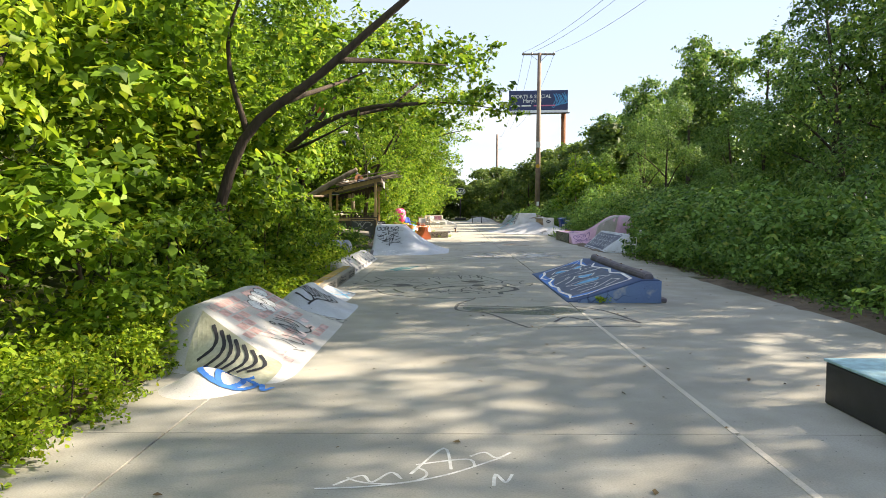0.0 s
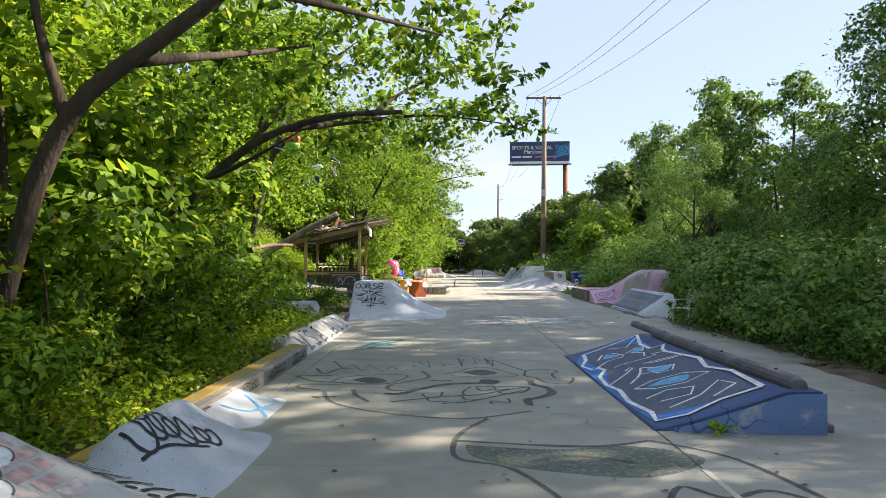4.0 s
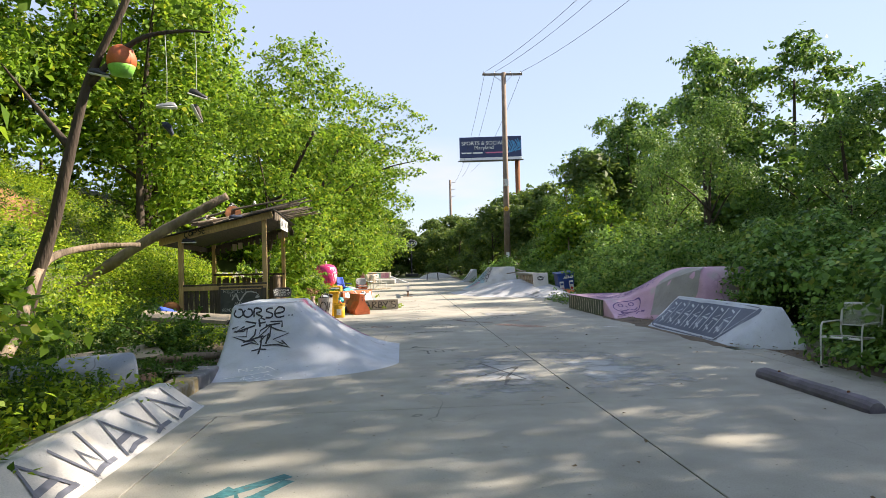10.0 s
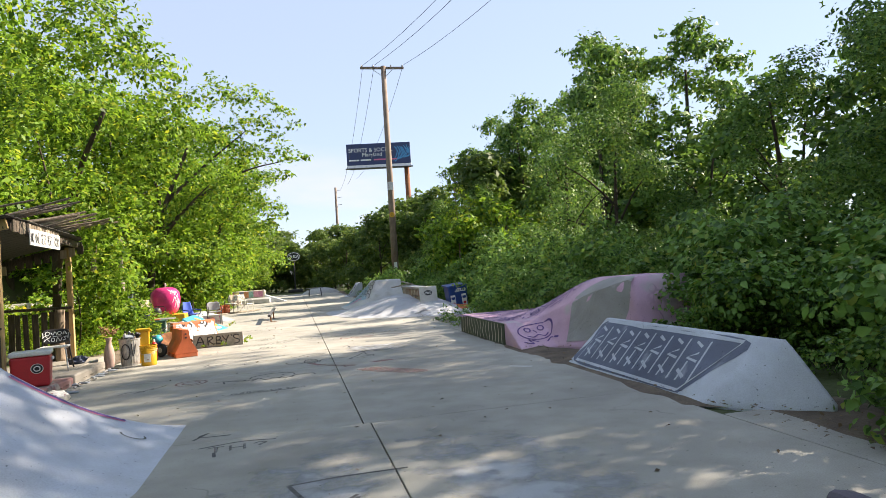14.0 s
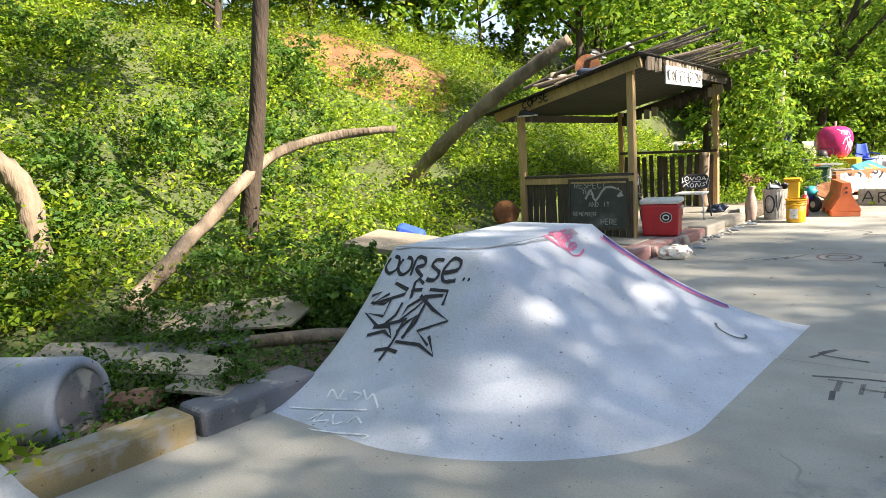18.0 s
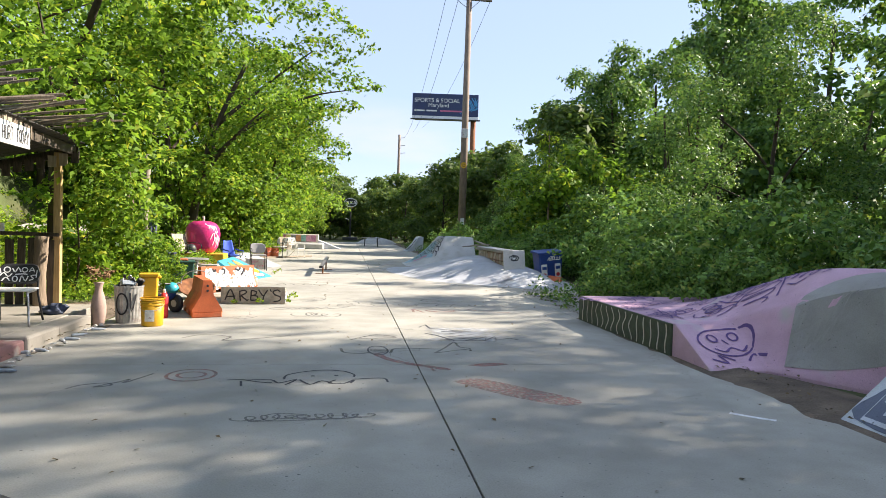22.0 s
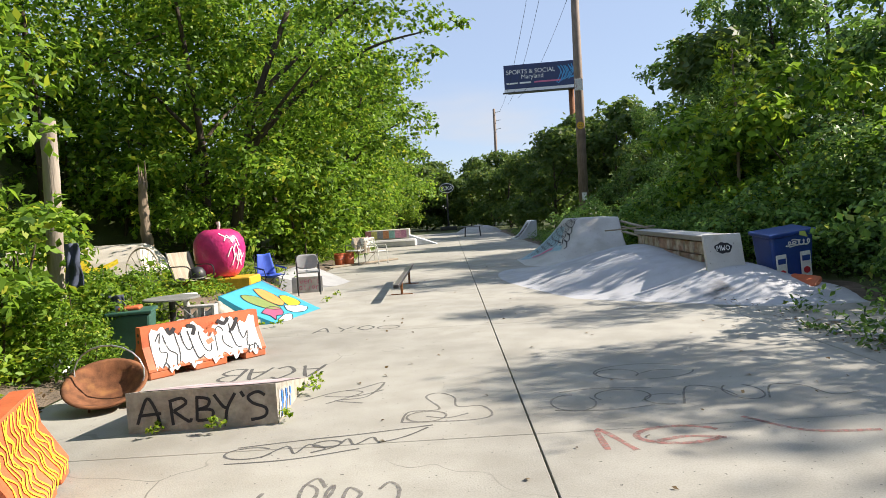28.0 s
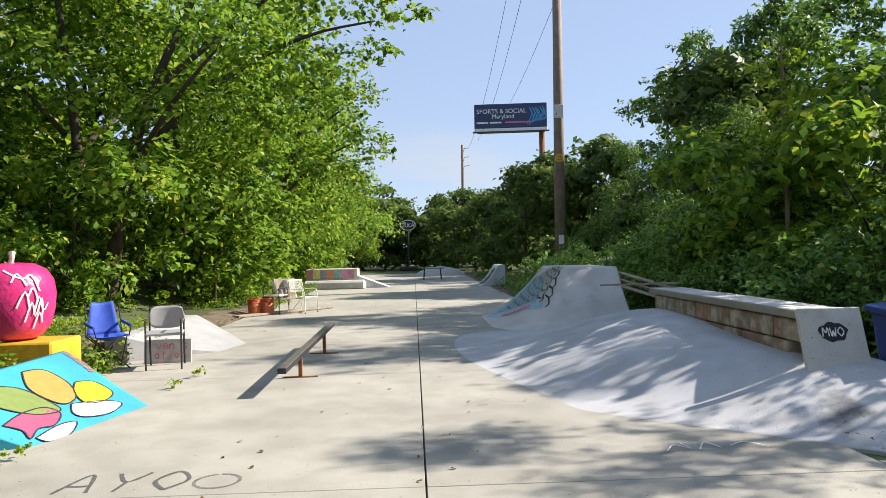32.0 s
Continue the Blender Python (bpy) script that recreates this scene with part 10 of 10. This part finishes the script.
camp_chair(pose(-2.42, 41.0, 0, 0, 0, 38) @ Matrix.Diagonal((0.86, 0.9, 0.98, 1)))
stacking_chair(pose(-1.68, 40.95, 0, 0, 0, 14), M_SHELL_GREY, "grey plastic-shelled stacking armchair on the slab", high=0.77)
sgn = thing("lettered_board", pose(-2.1, 41.3, 0, -8, 0, 3), "white board with faded red handwriting behind the chair", "sign")
part("board", box_bm(0, 0.62, 0, 0.02, 0, 0.32, 0.004), M_SIGN_WHITE, sgn)
for text, u0, v0 in (("ven's", 0.16, 0.185), ("ation", 0.14, 0.06)):
    for ln in glyph_lines(text, 0.075, 1.15):
        bm = bmesh.new()
        strokes_on(bm, [[(u0 + u, v0 + v) for u, v in ln]], 0.012, lambda u, v, w: (u, -0.003, v))
        part("handwriting", bm, M_SPRAY_PINK, sgn)


def wire_chair(m, label, mat=None):
    """Sling patio chair with bent steel rails."""
    mat = mat or M_STEEL_DARK
    c = thing("sling_chair", m, label, "chair", "loose chairs")
    for s in (-0.25, 0.25):
        part("rail", tube_bm(smoothed([(s, -0.3, 0.02), (s, 0.25, 0.02), (s, 0.3, 0.1), (s, -0.25, 0.38), (s, 0.1, 0.36), (s, 0.3, 0.85)], 5), 0.011, 6), mat, c)
        part("arm", tube_bm(smoothed([(s, 0.2, 0.6), (s, -0.2, 0.6), (s, -0.28, 0.5), (s, -0.25, 0.38)], 4), 0.011, 6), mat, c)
    part("seat", box_bm(-0.24, 0.24, -0.24, 0.1, 0.355, 0.37, 0.006), M_PLY, c)
    b = part("backrest", box_bm(-0.24, 0.24, -0.006, 0.006, 0, 0.5, 0.005), M_PLY, c)
    b.matrix_basis = pose(0, 0.11, 0.37, -21, 0, 0)
    return c


wire_chair(pose(-3.32, 39.25, 0.2, 0, 0, 62), "tan sling patio chair with a bent steel frame in the weeds")
wire_chair(pose(-1.5, 48.5, 0, 0, 0, 30), "pale steel garden chair far along the slab", M_STEEL_WHITE)
stacking_chair(pose(-1.8, 48.5, 0, 0, 0, -20), M_WHITE, "white-backed metal chair far along the slab")
patio_chair(pose(-1.15, 48.6, 0, 0, 0, 60), "rusty wire patio chair far along the slab")
for k, x in enumerate((-2.35, -2.08)):
    bucket(pose(x + 0.1, 48.25 + 0.1 * k, 0), M_ORANGE, "orange plastic bucket far along the slab", 1.1, False)
helmet = thing("black_helmet", pose(-3.2, 39.2, 0.575, 10, 0, 30), "round black helmet lying on the sling chair", "helmet")
part("shell", lathe_bm([(0.13, 0.0), (0.145, 0.04), (0.14, 0.11), (0.1, 0.18), (0.03, 0.21)], 20), M_BLACK, helmet, smooth=True)
part("visor", lathe_bm([(0.132, 0.03), (0.15, 0.035), (0.148, 0.05), (0.132, 0.05)], 20, cap=False), M_STEEL_GREY, helmet)
papasan = thing("wicker_chair", pose(-4.5, 40.0, 0.1, 0, 0, 12) @ Matrix.Diagonal((0.66, 0.8, 1.0, 1)), "round pale wicker chair overgrown by weeds", "chair", "loose chairs")
part("hoop", tube_bm([(0.42 * math.cos(a), 0.12 * math.sin(a), 0.62 + 0.42 * math.sin(a)) for a in [2 * math.pi * k / 28 for k in range(29)]], 0.018, 7), M_BOARD_OLD, papasan)
for k in range(7):
    a = radians(20 + 23 * k)
    part("spoke", tube_bm([(0, 0.1, 0.25), (0.2 * math.cos(a), 0.18, 0.5 + 0.2 * math.sin(a)), (0.42 * math.cos(a), 0.12 * math.sin(a), 0.62 + 0.42 * math.sin(a))], 0.008, 5), M_BOARD_OLD, papasan)


# ---- grind rail ----
rail = thing("grind_rail", pose(0, 0, 0), "sloping dark steel grind rail on short red posts", "grind rail")
plank_between((0.20, 38.95, 0.25), (0.27, 42.5, 0.34), 0.055, 0.09, M_STEEL_DARK, rail, "beam")
plank_between((0.20, 38.95, 0.281), (0.27, 42.5, 0.371), 0.006, 0.088, surface("worn_rail_top", (0.24, 0.21, 0.2), 0.4, 0.6, relief=0.1), rail, "worn_top")
for x, y, z in ((0.215, 39.97, 0.25), (0.25, 41.78, 0.295)):
    part("post", box_bm(x - 0.022, x + 0.022, y - 0.022, y + 0.022, 0.01, z, 0.004), M_RUST, rail)
    part("foot_plate", box_bm(x - 0.2, x + 0.2, y - 0.025, y + 0.025, 0, 0.012, 0.003), M_RUST, rail)


# ---- blue bin and litter by the mound ----
bb = thing("promo_bin", pose(6.2, 38.0, 0.05, 4, -6, 4), "dark blue printed party bin leaning in the bushes", "bin")
bm = box_bm(-0.33, 0.33, -0.28, 0.28, 0.0, 0.78, 0.05, seg=3)
for v in bm.verts:
    k = 0.85 + 0.15 * v.co.z / 0.78
    v.co.x, v.co.y = v.co.x * k, v.co.y * k
part("body", bm, M_BIN_BLUE, bb)
part("rim", box_bm(-0.36, 0.36, -0.31, 0.31, 0.76, 0.82, 0.02, seg=2), M_BIN_BLUE, bb)
for x in (-0.2, 0.17):
    p = part("white_panel", box_bm(x - 0.08, x + 0.08, -0.29, -0.272, 0.12, 0.5, 0.01), M_WHITE, bb)
    part("panel_mark", box_bm(x - 0.06, x + 0.06, -0.296, -0.291, 0.36, 0.44, 0.002), M_BIN_BLUE, p)
    part("panel_mark", lathe_bm([(0.05, 0), (0.05, 0.005)], 18, pose(x, -0.291, 0.22, 90, 0, 0)), M_RED, p)
bm = bmesh.new()
strokes_on(bm, [[(x * 0.45 - 0.1, y * 0.1 + 0.6) for x, y in ln] for ln in scrawl(905, 0.8, 0.8, 5)], 0.02, lambda u, v, w: (u, -0.29, v))
part("pale_script", bm, M_SPRAY_WHITE, bb)
tagged(placed(part("orange_scrap", box_bm(-0.4, 0.4, -0.2, 0.2, 0, 0.1, 0.04, seg=2), M_ORANGE), pose(6.0, 37.2, 0.05, 6, -12, 50)), "broken orange plastic barrier piece in the bushes", "barrier piece")
rng_t = random.Random(77)
M_LITTER = [M_CARD, M_BOTTLE, M_BOARD_OLD, M_STICK, M_STEEL_GREY]
for k in range(64):
    left_side = k % 3 != 0
    x, y = (-2.3 + abs(rng_t.gauss(0, 0.09)), rng_t.uniform(26.6, 30.0)) if left_side else (4.9 + rng_t.uniform(-0.1, 0.35), rng_t.uniform(32.6, 35.2))
    kind_ = rng_t.random()
    q = rng_t.uniform(0.7, 1.1)
    if kind_ < 0.2:
        bm = lathe_bm([(0.024, 0), (0.028, 0.02), (0.022, 0.08), (0.027, 0.12), (0.011, 0.16), (0.011, 0.175)], 10, pose(0, 0, 0.02, 0, 90, 0))
        for v in bm.verts:
            v.co += Vector((0, 1, 0.5)) * 0.012 * noise.noise(v.co * 30 + Vector((k, 0, 0)))
            v.co.z *= 0.75
        ob = tagged(part("plastic_bottle", bm, M_BOTTLE, smooth=True), "crushed clear plastic bottle on the slab", "litter", "litter along the edges")
    elif kind_ < 0.72:
        w, h = rng_t.uniform(0.02, 0.06), rng_t.uniform(0.015, 0.04)
        bm = bmesh.new()
        g = [[bm.verts.new((w * (i / 2 - 1), h * (j / 2 - 1), 0.004 + 0.02 * abs(noise.noise(Vector((i * 0.9, j * 0.9, k)))))) for j in range(5)] for i in range(5)]
        for i in range(4):
            for j in range(4):
                bm.faces.new((g[i][j], g[i + 1][j], g[i + 1][j + 1], g[i][j + 1]))
        ob = part("paper_scrap", bm, rng_t.choice(M_LITTER))
        ob.modifiers.new("thickness", "SOLIDIFY").thickness = 0.003
        tagged(ob, "crumpled scrap of paper and wrapping at the slab edge", "litter", "litter along the edges")
    else:
        ob = tagged(part("stone", lathe_bm([(0.012, 0), (0.03, 0.012), (0.022, 0.03), (0.006, 0.036)], 7), M_CINDER), "grey stone at the slab edge", "stone", "litter along the edges")
    ob.matrix_basis = pose(x, y, 0.003, 0, 0, rng_t.uniform(0, 360)) @ Matrix.Scale(q, 4)
bg = thing("paper_sack", pose(-2.1, 26.4, 0.0, 0, 0, 25), "crumpled printed paper sack lying on the slab", "sack")
bm = bmesh.new()
r = bmesh.ops.create_icosphere(bm, subdivisions=3, radius=0.2)
for v in bm.verts:
    v.co = Vector((v.co.x * 1.0, v.co.y * 0.7, max(0.0, (v.co.z + 0.14) * 0.5))) + Vector((noise.noise(v.co * 14), noise.noise(v.co * 15 + Vector((3, 0, 0))), 0)) * 0.03
    v.co.z = max(0.0, v.co.z + 0.02 * noise.noise(v.co * 17))
part("sack", bm, M_CARD, bg)
bm = bmesh.new()
strokes_on(bm, [[(x - 0.12, y - 0.04) for x, y in ln] for ln in scrawl(906, 0.24, 0.1, 5)], 0.016, lambda u, v, w: (u, v, 0.168))
part("dark_print", bm, M_SPRAY_BLACK, bg)


# ---- poles, billboard, hoop ----
def utility_pole(x, y, h, r, label, arm=True):
    p = thing("utility_pole", pose(x, y, 0), label, "utility pole", "utility poles")
    part("shaft", tube_bm([(0, 0, -0.3), (0.03, 0, h * 0.4), (0.08, 0, h)], [r, r * 0.88, r * 0.68], 14), M_POLE, p, smooth=True)
    if arm:
        part("crossarm", box_bm(-1.35, 1.35, -0.06, 0.06, h - 0.18, h - 0.04, 0.01), M_POLE, p)
        for s in (-1, 1):
            part("brace", tube_bm([(s * 0.7, -0.07, h - 0.15), (0.1, -0.1, h - 0.75)], 0.018, 6), M_STEEL_GREY, p)
        for xx in (-1.25, -0.55, 0.55, 1.25):
            part("insulator", lathe_bm([(0.02, 0), (0.05, 0.03), (0.035, 0.07), (0.05, 0.1), (0.02, 0.14)], 10, pose(xx, 0, h - 0.04)), M_STEEL_GREY, p)
        part("notice", box_bm(-0.17, 0.17, -r - 0.02, -r + 0.01, 6.35, 6.85, 0.004), M_CARD, p, "pale weathered notice board")
        sm = part("smiley", lathe_bm([(0.16, 0), (0.16, 0.012)], 24, pose(-0.02, -r - 0.005, 4.85, 90, 0, 0)), M_YELLOW, p, "round yellow sticker with a face")
        for ex in (-0.05, 0.03):
            part("eye", lathe_bm([(0.02, 0), (0.02, 0.004)], 10, pose(ex, -r - 0.018, 4.89, 90, 0, 0)), M_BLACK, sm)
        bm = bmesh.new()
        strokes_on(bm, [ellipse(-0.01, 4.85, 0.08, 0.08, 10, 200, 340)], 0.018, lambda u, v, w: (u, -r - 0.02, v))
        part("smile", bm, M_BLACK, sm)
        part("faded_poster", box_bm(-0.1, 0.1, -r - 0.015, -r + 0.005, 1.6, 1.95, 0.003), M_WHITE, p)
    else:
        for z in (h - 0.4, h - 1.3, h - 2.2):
            part("standoff", tube_bm([(0, 0, z), (0.75, 0, z + 0.1)], 0.03, 6), M_STEEL_GREY, p)
    return p


utility_pole(7.12, 57.3, 14.05, 0.22, "tall weathered wooden utility pole with a crossarm and a yellow smiley")
utility_pole(6.65, 100.0, 12.2, 0.2, "distant thin utility pole with side brackets", False)
for k, (x0, x1) in enumerate(((-1.25, 5.4), (-0.55, 6.3), (1.25, 7.4))):
    a, b = Vector((7.2 + x0, 57.3, 14.12)), Vector((x1 + 2, 100.0, 12.0 + 0.6 * k))
    far = Vector((7.2 + x0 + 6, 22.0, 15.0))
    for p, q in ((a, b), (a, far)):
        pts = [p.lerp(q, t) - Vector((0, 0, 1.2 * 4 * t * (1 - t))) for t in [i / 14 for i in range(15)]]
        tagged(part("overhead_cable", tube_bm(pts, 0.012, 5), M_CABLE), "thin black overhead cable", "cable", "overhead cables")


def billboard():
    b = thing("billboard", pose(18.9, 148, 0, 0, 0, -6), "blue roadside billboard on a dark steel column", "billboard")
    part("panel", box_bm(-6.3, 6.3, -0.15, 0.15, 22.7, 26.9, 0.05), plain_paint("billboard_blue", (0.02, 0.035, 0.11), 0.5, 0.15), b, "navy printed face")
    face = -0.17
    rng = random.Random(6)
    cyan = plain_paint("billboard_cyan", (0.05, 0.28, 0.55), 0.5, 0.3)
    for k in range(12):
        bm = bmesh.new()
        x = 2.9 + 0.26 * k
        strokes_on(bm, [[(x, 22.9 + 0.1 * k + rng.random() * 0.4), (x + 0.8, 24.2 + rng.random()), (x + 0.3, 26.5 - rng.random() * 0.8)]], 0.16, lambda u, v, w: (min(u, 6.2), face - 0.004 * (k % 4), min(v, 26.85)))
        part("light_streak", bm, cyan, b)
    for text, size, x, z in (("SPORTS & SOCIAL", 0.86, -5.9, 25.25), ("Maryland", 0.86, -3.3, 24.35)):
        cu = bpy.data.curves.new("words", "FONT")
        cu.body, cu.size, cu.extrude = text, size * 1.25, 0.01
        tmp = bpy.data.objects.new("words", cu)
        me = bpy.data.meshes.new_from_object(tmp)
        bpy.data.objects.remove(tmp)
        me.materials.append(M_WHITE)
        ob = new("lettering", me)
        ob.parent = b
        ob.matrix_basis = pose(x, face - 0.03, z, 90, 0, 0)
    for x0, x1, z, mt in ((-5.9, -3.9, 23.5, M_WHITE), (-3.6, -1.6, 23.5, M_WHITE), (-1.0, 3.6, 23.5, M_SPRAY_PINK)):
        part("small_print", box_bm(x0, x1, face - 0.02, face, z, z + 0.28, 0.01), mt, b)
    part("skirt", box_bm(-6.35, 6.35, -0.25, 0.2, 22.05, 22.65, 0.05), M_WHITE, b)
    part("catwalk", box_bm(-6.6, 6.6, -1.1, -0.2, 21.85, 22.0, 0.02), M_STEEL_DARK, b)
    for k in range(6):
        part("lamp_arm", tube_bm([(-5.5 + 2.2 * k, -0.2, 22.0), (-5.5 + 2.2 * k, -1.6, 21.7)], 0.05, 6), M_STEEL_DARK, b)
    part("column", lathe_bm([(0.5, -1), (0.5, 22.5)], 16, pose(5.4, 0.4, 0)), M_RUST, b, smooth=True)
    part("torsion_beam", box_bm(-5.8, 6.0, 0.2, 0.8, 21.9, 22.6, 0.05), M_STEEL_DARK, b)


billboard()

hoop = thing("basketball_hoop", pose(1.15, 84.0, 0), "black basketball stand with a round white-lettered board", "basketball hoop")
part("post", tube_bm([(0, 0, 0), (0, 0, 3.2)], 0.08, 10), M_BLACK, hoop)
part("base", box_bm(-0.7, 0.7, -0.5, 0.5, 0, 0.3, 0.05), M_BLACK, hoop)
bd = part("backboard", lathe_bm([(1.02, -0.03), (1.05, 0), (1.02, 0.03)], 32), M_BLACK, hoop)
bd.matrix_basis = pose(0, -0.15, 3.5, 90, 0, 0) @ Matrix.Diagonal((0.6, 0.42, 1, 1))
bm = bmesh.new()
strokes_on(bm, [[(x - 0.45, y + 3.36) for x, y in ln] for ln in glyph_lines("2UKA", 0.2, 1.2)] + [ellipse(0, 3.5, 0.57, 0.38, 30)], 0.05, lambda u, v, w: (u, -0.2, v))
part("white_letters", bm, M_SPRAY_WHITE, hoop)
part("rim", tube_bm([(0.23 * math.cos(a), -0.45 + 0.23 * math.sin(a), 3.05) for a in [2 * math.pi * k / 20 for k in range(21)]], 0.012, 6), M_RUST, hoop)
bench = thing("grey_table", pose(2.5, 66.5, 0), "low grey table far along the slab", "table")
part("top", box_bm(-0.6, 0.6, -0.3, 0.3, 0.55, 0.6, 0.01), M_STEEL_GREY_DULL, bench)
for x in (-0.45, 0.45):
    for y in (-0.2, 0.2):
        part("leg", tube_bm([(x, y, 0), (x * 0.9, y, 0.56)], 0.03, 6), M_BLACK, bench)
tagged(placed(part("rubble_heap", lathe_bm([(1.6, 0), (1.2, 0.25), (0.7, 0.4), (0.1, 0.5)], 14), M_CINDER), pose(3.2, 74.0, 0)), "heap of grey rubble at the end of the slab", "rubble")
tagged(placed(part("wire_disc", tube_bm([(0.4 * math.cos(a), 0, 0.4 * math.sin(a)) for a in [2 * math.pi * k / 24 for k in range(25)]], 0.02, 6), M_RUST), pose(5.6, 52.0, 0.55, 0, 0, 10)), "rusty steel ring standing in the weeds", "ring")
for k, (a, b) in enumerate((((5.0, 44.2, 0.75), (5.3, 41.6, 0.9)), ((5.5, 44.9, 0.95), (6.3, 43.2, 0.6)), ((5.45, 44.5, 0.7), (6.1, 43.5, 0.45)), ((5.6, 45.2, 0.8), (6.4, 44.4, 0.5)))):
    h = thing("loose_plank", pose(0, 0, 0), "weathered plank propped between the ramps", "plank", "loose planks")
    plank_between(a, b, 0.03, 0.14, M_BOARD_OLD, h)

# lantern and shoes hung in the tree
lan = thing("hanging_lantern", pose(-4.0, 22.66, 4.22) @ Matrix.Diagonal((1.45, 1.45, 1.3, 1)), "orange plastic lantern with a green base hung in the tree", "lantern")
part("shade", lathe_bm([(0.09, 0), (0.135, 0.05), (0.14, 0.13), (0.11, 0.22), (0.06, 0.26)], 20), M_ORANGE, lan, smooth=True)
part("base", lathe_bm([(0.04, -0.08), (0.1, -0.06), (0.128, 0.02), (0.124, 0.045)], 20), surface("lime_plastic", (0.25, 0.6, 0.1), 0.4, relief=0), lan, smooth=True)
part("cord", tube_bm([(0, 0, 0.26), (0.01, 0, 0.62)], 0.004, 5), M_CABLE, lan)
hanging_shoe(pose(-3.38, 22.68, 3.66, 8, 0, 200), "white-soled sneaker dangling on its laces", M_STEEL_GREY, M_WHITE)
hanging_shoe(pose(-3.4, 22.7, 3.36, 70, 20, 80), "dark sneaker dangling under another", M_DENIM, M_BLACK)
hanging_shoe(pose(-2.95, 22.68, 3.82, 10, 15, 20), "black and white sneaker dangling from a branch", M_BLACK, M_WHITE)
hanging_shoe(pose(-2.98, 22.7, 3.58, 0, 60, 40), "brown sneaker dangling from a branch", M_OLDWOOD, M_WHITE)
hanging_shoe(pose(-4.3, 22.6, 4.12, 0, 10, 10), "dark sneaker hung beside the lantern", M_BLACK, M_WHITE)
for x, y, z in ((-3.38, 22.68, 3.7), (-2.96, 22.68, 3.86)):
    tagged(part("shoe_lace", tube_bm([(x, y, z), (x + 0.01, y, z + 0.5), (x, y - 0.03, 4.76)], 0.004, 5), M_WHITE), "pale shoe lace looped over the branch", "shoe lace", "laces of the hung shoes")
